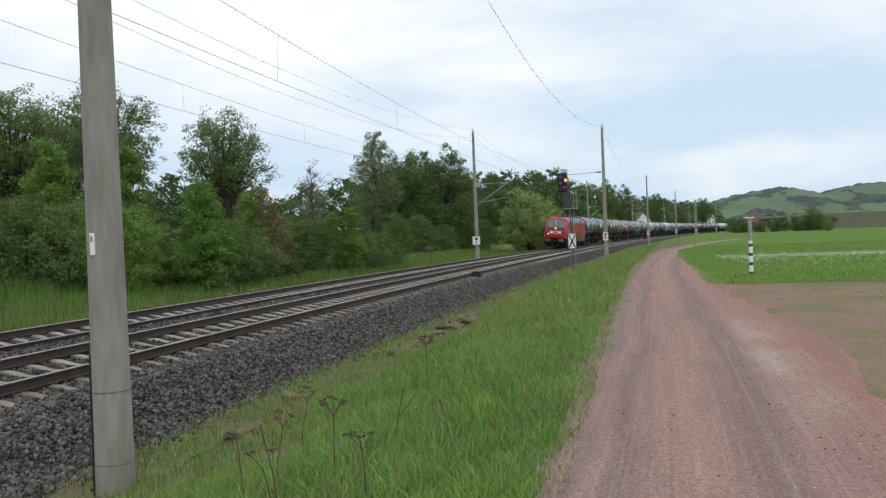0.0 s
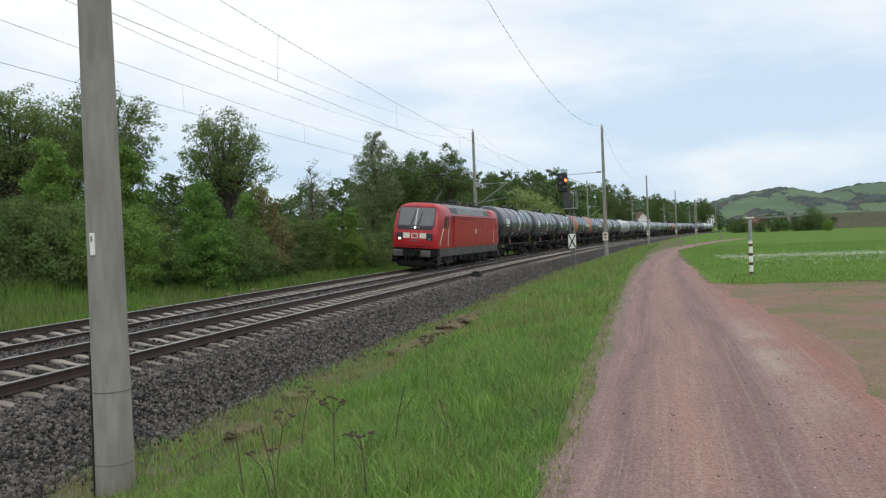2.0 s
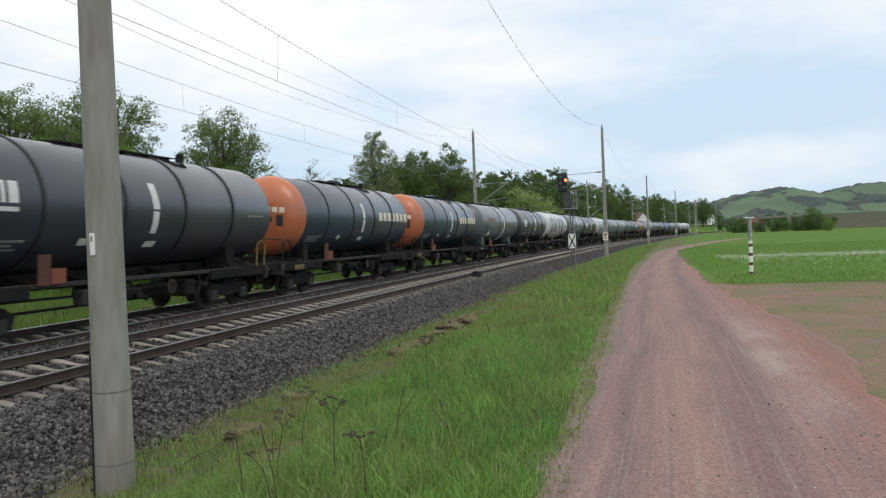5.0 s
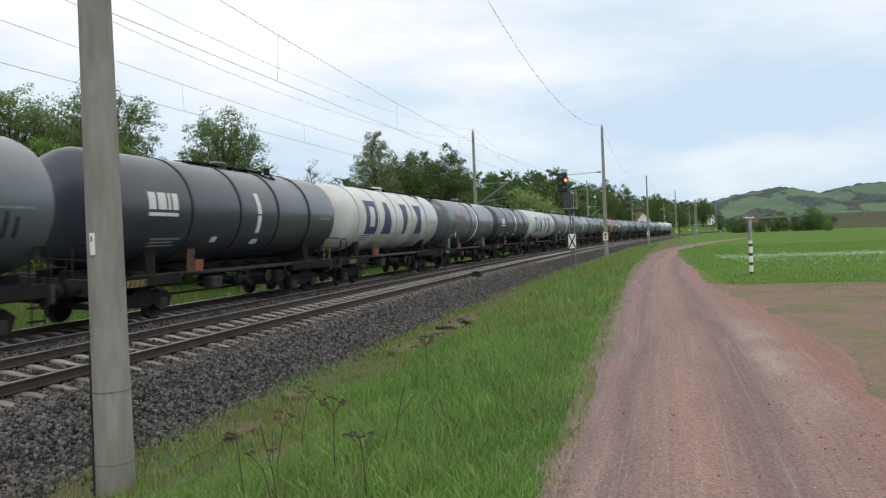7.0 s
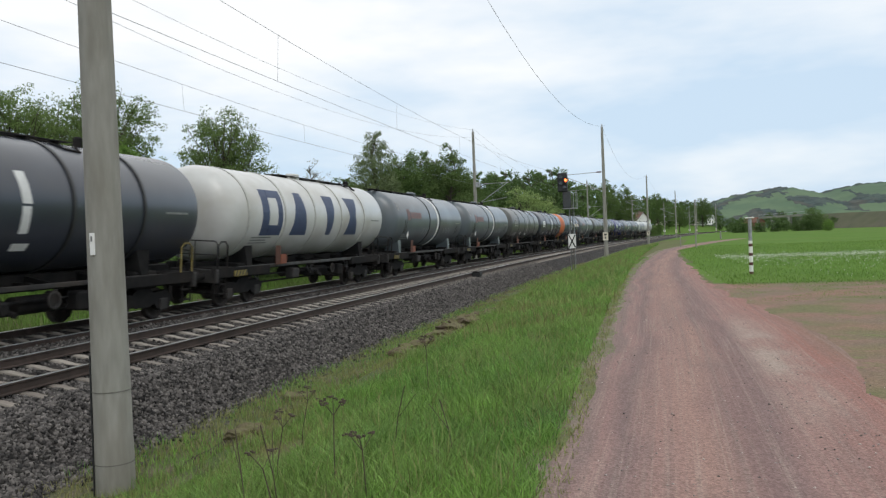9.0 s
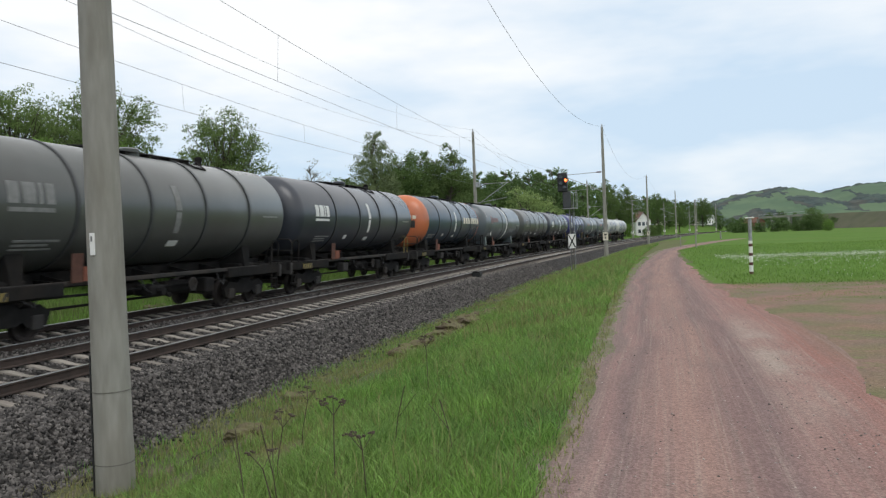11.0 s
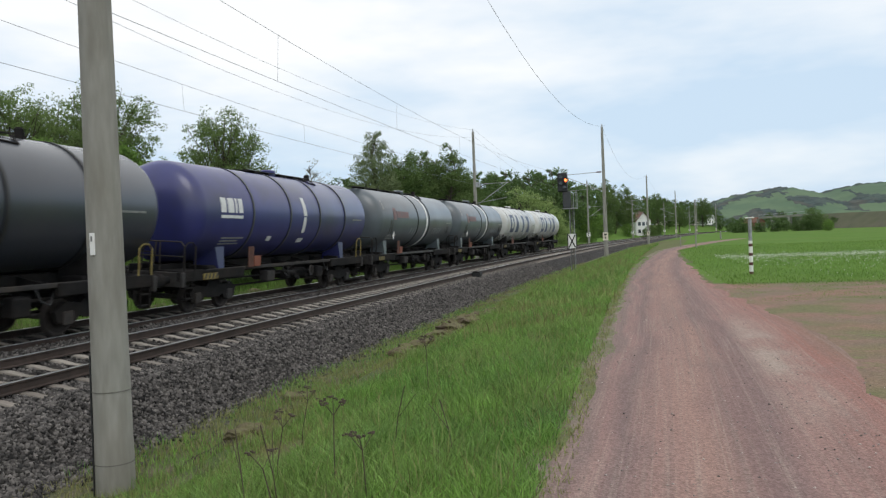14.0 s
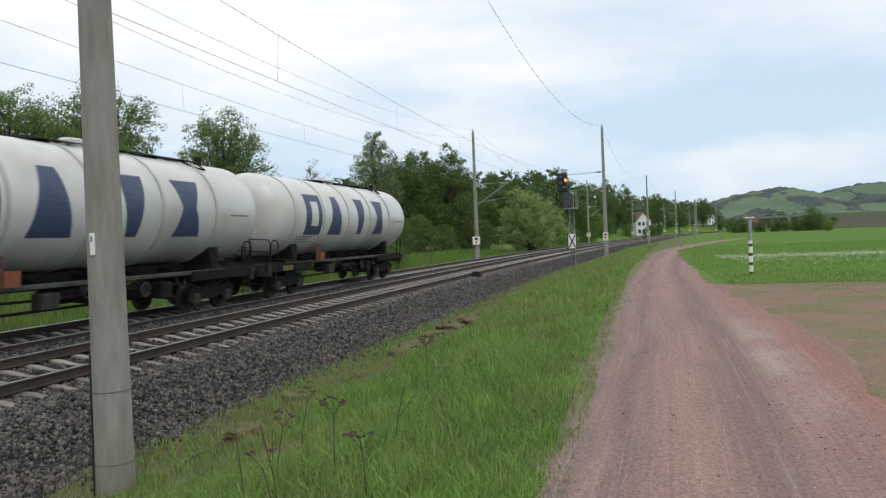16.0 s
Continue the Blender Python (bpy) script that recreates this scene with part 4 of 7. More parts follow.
        wy0, wy1 = -0.10 * span, 0.36 * span
    else:
        wy0, wy1 = -0.12 * span, 0.22 * span
        y = -0.328 * span if style != "orange" else None
        if y is not None:
            sh = Shape().patch(R, TANK_Z, y - 0.66, y - 0.36, 2, 19).patch(R, TANK_Z, y - 0.26, y + 0.10, 2, 19).patch(R, TANK_Z, y + 0.19, y + 0.30, 2, 19).patch(R, TANK_Z, y + 0.39, y + 0.64, 2, 19).patch(R, TANK_Z, y - 0.66, y + 0.64, -4.5, -1)
            part("emblem", sh, "dullmark" if style == "olive" else "mark", tank, "white plain blocks over a bar")
        else:
            for k in range(7):
                y = 0.165 * span + k * 0.63
                part("emblem", Shape().patch(R, TANK_Z, y, y + 0.42, -1, 14), "cream", tank, "cream plain block")
            lip = -half + inset + DOME[-1][0] + 0.03
            end = [(a - 0.006, r + 0.004) for a, r in tank_profile(half, inset)[:len(DOME)]] + [(lip, TANK_R + 0.006), (lip, TANK_R - 0.02)]
            part("front_band", Shape().lathe(end, 56, "Y", (0, 0, TANK_Z)), "orange", tank, "orange painted front end", True)
            part("rear_band", Shape().lathe([(half - 0.66, TANK_R - 0.01), (half - 0.66, TANK_R + 0.006), (half - 0.60, TANK_R + 0.006), (half - 0.42, 1.477), (half - 0.42, 1.45)], 56, "Y", (0, 0, TANK_Z)), "orange", tank, "narrow orange rim", True)
            bulge = lambda x, z: -half + inset - 0.016 + float(np.interp(math.hypot(x, z - TANK_Z), [r for _, r in DOME], [d for d, _ in DOME]))

            def on_end(x0, x1, z0, z1):
                pts = [(x0 + (x1 - x0) * i / 4, z0 + (z1 - z0) * j / 3) for j in range(4) for i in range(5)]
                return Shape().add([(a, bulge(a, b), b) for a, b in pts], [(5 * j + i, 5 * j + i + 1, 5 * j + i + 6, 5 * j + i + 5) for j in range(3) for i in range(4)])

            for k in range(7):
                part("front_emblem", on_end(-0.92 + k * 0.27, -0.72 + k * 0.27, TANK_Z + 0.14, TANK_Z + 0.34), "cream", tank, "cream plain block")
            part("front_plate", on_end(0.60, 0.86, TANK_Z - 0.36, TANK_Z + 0.06), "grime", tank, "small dark plate")
            part("front_plate", on_end(0.22, 0.44, TANK_Z - 0.22, TANK_Z - 0.02), "grime", tank, "small dark plate")
            part("front_plate", on_end(-0.22, -0.02, TANK_Z - 0.44, TANK_Z - 0.28), "mark", tank, "small pale mark")
        # the tall bent white mark amidships
        part("white_mark", Shape().patch(R, TANK_Z, 0.022 * span, 0.040 * span, 2, 28, lean=-0.10).patch(R, TANK_Z, 0.022 * span, 0.038 * span, -22, 0, lean=0.0), "mark" if style != "olive" else "dullmark", tank, "tall pale upright mark")
        part("label", Shape().patch(R, TANK_Z, 0.02 * span, 0.05 * span, -38, -31).patch(R, TANK_Z, -0.15 * span, -0.13 * span, -34, -27), "mark", tank)
    for y0, y1, a0, a1 in ((-0.35, -0.26, -30, -28), (-0.35, -0.28, -34, -32), (-0.35, -0.27, -38, -36.5), (0.36, 0.43, -2, 0)):
        part("writing_bar", Shape().patch(R, TANK_Z, y0 * span, y1 * span, a0, a1, 2), "dullmark", tank)
    # top fittings
    top = TANK_Z + TANK_R
    walkway = part("walkway", Shape().box(-0.30, -0.05, wy0, wy1, top + 0.055, top + 0.075).box(0.05, 0.30, wy0, wy1, top + 0.055, top + 0.075), "grime", ob)
    for k in range(5):
        y = wy0 + (wy1 - wy0) * (k + 0.5) / 5
        part("strut", Shape().box(-0.32, 0.32, y - 0.025, y + 0.025, top - 0.05, top + 0.055), "dark", walkway)
    part("hatch", Shape().lathe([(top - 0.05, 0.28), (top + 0.16, 0.28), (top + 0.2, 0.22)], 18, "Z", (0, 0.02 * span, 0)), body, ob, smooth=True)
    part("hatch_handle", Shape().line([(0.42, wy1 - 1.0, top - 0.02), (0.72, wy1 - 0.8, top - 0.16), (0.78, wy1 - 0.35, top - 0.2), (0.42, wy1 - 0.2, top)], 0.025), "dark", walkway)
    part("valve", Shape().lathe([(top - 0.05, 0.12), (top + 0.22, 0.12), (top + 0.26, 0.07)], 12, "Z", (0, wy1 + 0.5, 0)), "dark", ob)
    # frame, with the tank's lower running boards and pipes
    hl = length / 2
    frame_ob = part("underframe", Shape().box(-0.42, -0.24, -hl + 0.62, hl - 0.62, 1.06, 1.46, 0.02).box(0.24, 0.42, -hl + 0.62, hl - 0.62, 1.06, 1.46, 0.02), "dark", ob, "grimy dark steel frame")
    for e in (-1, 1):
        y0, y1 = sorted((e * (hl - 0.62), e * (hl - 4.2)))
        for x0, x1 in ((-1.3, -1.14), (1.14, 1.3)):
            part("end_sill", Shape().box(x0, x1, y0, y1, 1.0, 1.3, 0.02), "dark", frame_ob)
        part("bogie_bearer", Shape().box(-1.14, 1.14, e * (hl - 2.75) - 0.5, e * (hl - 2.75) + 0.5, 0.92, 1.4, 0.04), "dark", frame_ob)
    for e in (-1, 1):
        ye = e * (hl - 0.62)
        part("buffer_beam", Shape().box(-1.35, 1.35, min(ye, ye - e * 0.16), max(ye, ye - e * 0.16), 0.86, 1.28, 0.02), "grime", frame_ob)
        part("end_platform", Shape().box(-1.3, 1.3, min(ye - e * 0.16, ye - e * 1.3), max(ye - e * 0.16, ye - e * 1.3), 1.27, 1.31), "dark", frame_ob)
        for x in (-0.875, 0.875):
            part("buffer", Shape().lathe([(0, 0.1), (0.36, 0.085), (0.40, 0.2), (0.58, 0.2), (0.61, 0.14)] if e > 0 else [(-0.61, 0.14), (-0.58, 0.2), (-0.40, 0.2), (-0.36, 0.085), (0, 0.1)], 14, "Y", (x, ye, 1.06)), "dark", frame_ob)
        part("coupler", Shape().tube((0, ye, 0.98), (0, ye + e * 0.6, 0.92), 0.05), "dark", frame_ob)
        for x in (-1, 1):
            for yy, w in ((hl - 2.9, 0.36),):
                y = e * yy
                # flared saddle from the frame up to the tank
                sh = Shape().add([(x * 0.45, y - w, 1.26), (x * 1.22, y - w * 0.4, 1.26), (x * 1.22, y + w * 0.4, 1.26), (x * 0.45, y + w, 1.26),
                                  (x * 0.55, y - w * 1.3, 1.60), (x * 1.13, y - w * 0.75, 1.98), (x * 1.13, y + w * 0.75, 1.98), (x * 0.55, y + w * 1.3, 1.60)],
                                 [(0, 1, 5, 4), (1, 2, 6, 5), (2, 3, 7, 6), (3, 0, 4, 7), (0, 3, 2, 1), (4, 5, 6, 7)])
                part("saddle", sh, body if style in ("grey", "blue") else "dark", frame_ob)
        # end ladder and handrail
        x = 1.28
        if e < 0:
            y = -hl + 0.84
            guard = part("guard_rail", Shape().line([(1.24, y, 1.3), (1.24, y, 2.02), (1.14, y, 2.14), (-1.14, y, 2.14), (-1.24, y, 2.02), (-1.24, y, 1.3)], 0.024), "grime", frame_ob)
            for px in (-0.45, 0.45):
                part("post", Shape().tube((px, y, 1.3), (px, y, 2.14), 0.02), "grime", guard)
            part("bar", Shape().tube((-1.24, y, 1.72), (1.24, y, 1.72), 0.018), "grime", guard)
            rise = part("end_ladder", Shape().tube((0.2, y + 0.05, 1.3), (0.2, -hl + 1.15, 2.95), 0.022).tube((-0.2, y + 0.05, 1.3), (-0.2, -hl + 1.15, 2.95), 0.022), "grime", frame_ob)
            for k in range(5):
                f = (k + 0.7) / 5.4
                yy, zz = y + 0.05 + f * 0.26, 1.3 + f * 1.65
                part("rung", Shape().tube((-0.2, yy, zz), (0.2, yy, zz), 0.016), "grime", rise)
        part("handrail", Shape().line([(x, e * (hl - 0.8), 1.3), (x, e * (hl - 0.8), 2.0), (x, e * (hl - 0.95), 2.12), (x, e * (hl - 1.2), 2.12), (x, e * (hl - 1.35), 2.0), (x, e * (hl - 1.35), 1.3)], 0.024), "yellow" if style in ("black", "blue") and e > 0 else "dark", frame_ob)
        step = part("ladder", Shape().tube((x, e * (hl - 0.85), 0.45), (x, e * (hl - 0.85), 1.3), 0.02).tube((x, e * (hl - 1.25), 0.45), (x, e * (hl - 1.25), 1.3), 0.02), "dark", frame_ob)
        for z in (0.5, 0.8, 1.1):
            part("rung", Shape().box(x - 0.12, x + 0.03, min(e * (hl - 0.85), e * (hl - 1.25)), max(e * (hl - 0.85), e * (hl - 1.25)), z, z + 0.03), "dark", step)
        bogie(ob, e * (hl - 2.75))
    for k, y in enumerate((-0.24 * span, -0.08 * span, 0.09 * span, 0.25 * span)):
        part("cross_member", Shape().box(-0.9, 0.9, y - 0.05, y + 0.05, 1.12, 1.3), "dark", frame_ob)
    part("brake_pipe", Shape().line([(0.95, -hl + 0.7, 0.98), (0.95, -2.0, 0.92), (0.95, 2.0, 0.92), (0.95, hl - 0.7, 0.98)], 0.035), "dark", frame_ob)
    part("brake_lever", Shape().box(0.9, 1.24, 0.16 * span, 0.16 * span + 0.5, 0.62, 1.06, 0.04), "dark", frame_ob)
    part("brake_rod", Shape().tube((0.5, -0.3 * span, 0.6), (0.5, 0.3 * span, 0.6), 0.035), "dark", frame_ob)
    part("tool_box", Shape().box(0.95, 1.27, -0.13 * span, -0.13 * span + 0.55, 0.72, 1.08, 0.03), "grime", frame_ob)
    part("brake_cylinder", Shape().tube((0.2, -0.8, 0.85), (0.2, 0.5, 0.85), 0.2, n=14), "dark", frame_ob, smooth=True)
    part("air_tank", Shape().lathe([(0.9, 0.1), (0.95, 0.2), (2.1, 0.2), (2.15, 0.1)], 14, "Y", (0.7, 0, 0.82)), "dark", frame_ob, smooth=True)
    part("outlet_valve", Shape().box(0.7, 1.25, -0.35, 0.35, 0.72, 1.0, 0.04).tube((1.25, 0, 0.86), (1.42, 0, 0.86), 0.11), "dark", frame_ob)
    part("hazard_plate", Shape().box(1.31, 1.335, -0.19 * span - 0.22, -0.19 * span + 0.22, 1.30, 1.64), "plate", frame_ob, "orange hazard plate with plain bars")
    part("side_plate", Shape().box(1.31, 1.33, -0.19 * span - 0.62, -0.19 * span - 0.25, 1.28, 1.95), "rust", frame_ob, "rusty brown sheet")
    for x in (-1, 1):
        bar = part("side_bar", Shape().box(*sorted((x * 1.16, x * 1.24)), -hl + 2.2, hl - 2.2, 1.20, 1.31, 0.015), "frame_grey" if style in ("grey", "white") else "grime", frame_ob)
        for k in range(7):
            y = -hl + 2.8 + k * (2 * hl - 5.6) / 6
            part("bracket", Shape().add([(x * 0.42, y - 0.03, 1.10), (x * 1.16, y - 0.03, 1.20), (x * 1.16, y - 0.03, 1.30), (x * 0.42, y - 0.03, 1.42), (x * 0.42, y + 0.03, 1.10), (x * 1.16, y + 0.03, 1.20), (x * 1.16, y + 0.03, 1.30), (x * 0.42, y + 0.03, 1.42)],
                                        [(0, 1, 2, 3), (7, 6, 5, 4), (0, 4, 5, 1), (1, 5, 6, 2), (2, 6, 7, 3), (3, 7, 4, 0)]), "dark", bar)
    stripes = part("striped_plate", Shape().box(1.305, 1.32, -hl + 1.75, -hl + 2.55, 1.02, 1.20), "yellow", frame_ob, "yellow plate with slanted black stripes")
    for k in range(4):
        y = -hl + 1.80 + k * 0.20
        part("stripe", Shape().add([(1.321, y, 1.03), (1.321, y + 0.08, 1.03), (1.321, y + 0.16, 1.19), (1.321, y + 0.08, 1.19), (1.324, y, 1.03), (1.324, y + 0.08, 1.03), (1.324, y + 0.16, 1.19), (1.324, y + 0.08, 1.19)],
                                   [(3, 2, 1, 0), (4, 5, 6, 7), (0, 1, 5, 4), (1, 2, 6, 5), (2, 3, 7, 6), (3, 0, 4, 7)]), "black", stripes)
    part("drain_pipe", Shape().line([(0.3, 0.3, 1.5), (0.75, 0.35, 1.2), (1.1, 0.35, 0.78), (1.38, 0.35, 0.72)], 0.07, 8), "dark", frame_ob)
    for k, y in enumerate((-0.33 * span, -0.05 * span, 0.2 * span)):
        part("hose", Shape().line([(1.2, y, 1.25), (1.28, y + 0.1, 0.95), (1.22, y + 0.45, 0.82), (1.1, y + 0.7, 1.1)], 0.022), "black", frame_ob)
    part("hand_wheel", Shape().lathe([(1.34, 0.2), (1.37, 0.2), (1.37, 0.15), (1.34, 0.15)], 16, "X", (0, 0.1 * span, 0.95)), "grime", frame_ob)
    return ob


def locomotive():
    """Four-axle electric locomotive; its front buffers at y = 0, the body behind (+Y)."""
    ob = tagged(new("locomotive"), "red four-axle electric locomotive with grey frame and roof", "locomotive")
    L, W, LIFT = 18.9, 1.49, 0.05

    def nose(z):
        """How far back the front face lies at each height."""
        return float(np.interp(z, [1.0, 1.5, 2.0, 2.55, 3.3, 3.95, 4.12], [0.62, 0.52, 0.50, 0.58, 0.86, 1.16, 1.48]))

    levels = [1.32, 1.6, 2.0, 2.5, 2.95, 3.35, 3.62, 3.86, 4.04, 4.12]
    wide = [1.0, 1.0, 1.0, 1.0, 0.985, 0.965, 0.93, 0.85, 0.66, 0.35]
    # main body: corners of the nose drawn in
    stations = [("nose", 0.0, 0.87), ("nose", 0.07, 0.945), ("nose", 0.35, 0.99), ("nose", 1.1, 1.0), ("flat", 3.55, 1.0), ("low", 3.9, 1.0)]
    stations += [("low", L - 3.9, 1.0), ("flat", L - 3.55, 1.0)] + [("tail", a, b) for _, a, b in reversed(stations[:4])]
    sh = Shape()
    n = len(levels)
    rings = []
    for kind, a, w in stations:
        ring = []
        for z, f in list(zip(levels, wide)):
            if kind == "low":
                z = min(z, 3.46 + 0.004 * levels.index(z))
            y = {"nose": nose(z) + a, "flat": a, "low": a, "tail": L - nose(z) - a}[kind]
            ring.append((W * f * w, y, z + LIFT))
        rings.append(ring + [(-x, y, z) for x, y, z in reversed(ring)])
    m = 2 * n
    vs = [p for r in rings for p in r]
    fs = [(k * m + i, (k + 1) * m + i, (k + 1) * m + (i + 1) % m, k * m + (i + 1) % m) for k in range(len(rings) - 1) for i in range(m)]
    last = (len(rings) - 1) * m
    for i in range(n - 1):
        fs += [(i, i + 1, m - 2 - i, m - 1 - i), (last + i, last + m - 1 - i, last + m - 2 - i, last + i + 1)]
    part("body", sh.add(vs, fs), "red", ob, "glossy red body shell", True)

    def face(z0, z1, x0, x1, off, rows=5, tail=False):
        """A sheet laid on the front (or rear) face."""
        f = Shape()
        pts, cols = [], 5
        for i in range(rows + 1):
            z = z0 + (z1 - z0) * i / rows
            for j in range(cols + 1):
                x = x0 + (x1 - x0) * j / cols
                bend = 0.0
                y = nose(z) - off + bend
                pts.append((x, L - y if tail else y, z + LIFT))
        return f.add(pts, [(i * (cols + 1) + j, i * (cols + 1) + j + 1, (i + 1) * (cols + 1) + j + 1, (i + 1) * (cols + 1) + j) for i in range(rows) for j in range(cols)])

    for tail in (False, True):
        part("windscreen", face(2.70, 3.80, -1.12, 1.12, 0.022, 6, tail), "glass", ob, "large dark windscreen")
        part("screen_band", face(2.45, 2.69, -1.12, 1.12, 0.020, 3, tail), "black", ob, "black band under the windscreen")
        part("front_panel_line", face(1.40, 1.44, -1.05, 1.05, 0.010, 1, tail), "black", ob)
        part("screen_divider", face(2.74, 3.78, -0.025, 0.025, 0.030, 4, tail), "mark", ob, "pale bar between the two panes")
        at_front = lambda z, off: (L - nose(z) + off) if tail else (nose(z) - off)
        for x in (-0.86, 0.86):
            sgn = math.copysign(1.0, x)
            panel = part("light_panel", face(1.80, 2.24, *sorted((sgn * 0.74, sgn * 1.16)), 0.016, 2, tail), "black", ob)
            part("lamp_cover", face(1.92, 2.24, *sorted((sgn * 0.32, sgn * 0.74)), 0.020, 2, tail), "cream", panel, "pale lamp cover")
            lit = not tail and x < 0
            part("headlight", Shape().lathe([(-0.02, 0.065), (0.02, 0.07)], 16, "Y", (sgn * 0.96, at_front(1.9, 0.03), 1.88 + LIFT)), "lamp" if lit else "roof_grey", panel, "lit round headlight" if lit else "unlit round lamp", True)
            part("marker_light", Shape().lathe([(-0.02, 0.055), (0.02, 0.06)], 12, "Y", (sgn * 0.96, at_front(2.1, 0.03), 2.12 + LIFT)), "maroon", panel, "small red marker lamp", True)
        for x, rr, mat in ((-0.24, 0.06, "roof_grey"), (0.0, 0.065, "glass" if tail else "lamp"), (0.24, 0.06, "roof_grey")):
            part("top_light", Shape().lathe([(-0.02, rr), (0.03, rr)], 14, "Y", (x, at_front(2.57, 0.03), 2.58 + LIFT)), mat, ob)
        part("emblem", face(1.92, 2.22, -0.20, 0.20, 0.014, 1, tail), "mark", ob, "small pale plain block")
        part("emblem_field", face(1.96, 2.18, -0.15, 0.15, 0.018, 1, tail), "redpaint", ob, "red plain block")
        part("number_bar", face(1.72, 1.79, -0.20, 0.20, 0.014, 1, tail), "redmark", ob)
        for x in (-0.30, 0.16):
            part("wiper", Shape().line([(x, at_front(2.70, 0.05), 2.72 + LIFT), (x + 0.10, at_front(3.1, 0.05), 3.1 + LIFT), (x + 0.16, at_front(3.55, 0.05), 3.55 + LIFT)], 0.022, 5), "black", ob)
        part("gutter", face(3.83, 3.87, -1.05, 1.05, 0.014, 1, tail), "maroon", ob)
        for x in (-1, 1):
            a, b = (1.0, 1.62) if not tail else (L - 1.0, L - 1.62)
            part("corner_rail", Shape().line([(x * (W + 0.01), a, 1.5), (x * (W + 0.03), a, 1.75), (x * (W + 0.02), b, 2.62)], 0.02), "cream", ob, "pale grab rail on the cab corner")
            part("screen_edge", face(2.66, 3.84, x * 1.13 if x > 0 else -1.19, 1.19 if x > 0 else -1.13, 0.018, 4, tail), "black", ob)
        # apron, buffers, steps
        y0, y1 = (0.62, 1.1) if not tail else (L - 1.1, L - 0.62)
        beam = part("buffer_beam", Shape().box(-1.42, 1.42, y0, y1, 0.82, 1.36, 0.06), "dark", ob)
        part("rail_guard", Shape().box(-1.15, 1.15, y0 + 0.15, y1, 0.20, 0.60, 0.10), "dark", beam)
        part("guard_stay", Shape().box(-0.95, -0.80, y0 + 0.2, y1, 0.55, 0.86).box(0.80, 0.95, y0 + 0.2, y1, 0.55, 0.86).box(-0.1, 0.1, y0 + 0.2, y1, 0.55, 0.86), "dark", beam)
        for x in (-0.875, 0.875):
            flip = lambda a, b: (a, b) if not tail else (L - b, L - a)
            buf = part("buffer", Shape().tube((x, flip(0.1, 0.62)[0], 1.06), (x, flip(0.1, 0.62)[1], 1.06), 0.15, n=14), "black", beam, smooth=True)
            part("buffer_head", Shape().box(x - 0.31, x + 0.31, *flip(0.0, 0.10), 0.86, 1.26, 0.035), "loco_grey", buf, "broad grey buffer head")
        for x in (-0.55, -0.32, 0.30, 0.52):
            part("brake_hose", Shape().line([(x, y0 if not tail else y1, 0.95), (x + 0.04, y0 - 0.16 if not tail else y1 + 0.16, 0.80), (x + 0.02, y0 - 0.12 if not tail else y1 + 0.12, 0.52)], 0.03), "black", beam)
        for x in (-1.32, 1.32):
            part("corner_step", Shape().box(x - 0.14, x + 0.14, y0 + 0.05, y1 + 0.25, 0.42, 0.46).box(x - 0.14, x + 0.14, y0 + 0.05, y1 + 0.25, 0.68, 0.72).box(x - 0.15, x - 0.12, y0 + 0.05, y1 + 0.25, 0.40, 0.90).box(x + 0.12, x + 0.15, y0 + 0.05, y1 + 0.25, 0.40, 0.90), "grime", beam)
        part("coupler", Shape().tube((0, y0, 1.0), (0, 0.15 if not tail else L - 0.15, 0.92), 0.07), "black", beam)
    # side: grey sill, ribbed panel, doors, windows
    for side in (1, -1):
        bx = lambda a, b: (a, b) if side > 0 else (-b, -a)
        x0, x1 = bx(W - 0.25, W + 0.008)
        sill = part("sill", Shape().box(x0, x1, 1.15, L - 1.15, 0.86, 1.38, 0.02), "loco_grey", ob, "grey side sill")
        for k in range(9):
            y = (1.7, 2.5, 4.6, 6.9, 9.1, 11.2, 13.6, 13.95, 16.9)[k]
            part("access_hole", Shape().box(*bx(W + 0.008, W + 0.014), y, y + 0.26, 1.08, 1.26), "black", sill)
        x0, x1 = bx(W, W + 0.055)
        frame_ob = part("panel_frame", Shape().box(x0, x1, 4.05, 16.6, 1.46, 1.60).box(x0, x1, 4.05, 16.6, 3.28, 3.38).box(x0, x1, 4.05, 4.2, 1.60, 3.28).box(x0, x1, 16.4, 16.6, 1.60, 3.28), "red", ob)
        for k in range(18):
            y = 4.27 + k * 0.674
            # maroon strip stands in for the shadow in the gap between red panels
            part("groove", Shape().box(*bx(W, W + 0.006), y - 0.045, y, 1.62, 3.26), "maroon", frame_ob)
            part("panel", Shape().box(*bx(W, W + 0.045), y, y + 0.63, 1.63, 3.24, 0.02), "red", frame_ob)
        part("gutter", Shape().box(*bx(W - 0.04, W + 0.012), 3.6, 16.5, 3.40, 3.44), "maroon", ob)
        for y in (2.55, 16.35 - 0.4):
            outline = [(1.72, 2.62), (2.36, 2.62), (2.36, 3.34), (2.12, 3.34)]
            outline = outline if y < 9 else [(L - q, z) for q, z in reversed(outline)]
            pane = part("cab_window", Shape().prism(outline, *bx(W - 0.02, W + 0.010)), "cab_glass", ob, "dark slanted side window")
            post_y = 2.38 if y < 9 else L - 2.46
            part("window_post", Shape().box(*bx(W - 0.02, W + 0.016), post_y, post_y + 0.08, 2.60, 3.38), "black", pane)
            dy = y + 0.25 if y < 9 else y + 0.1
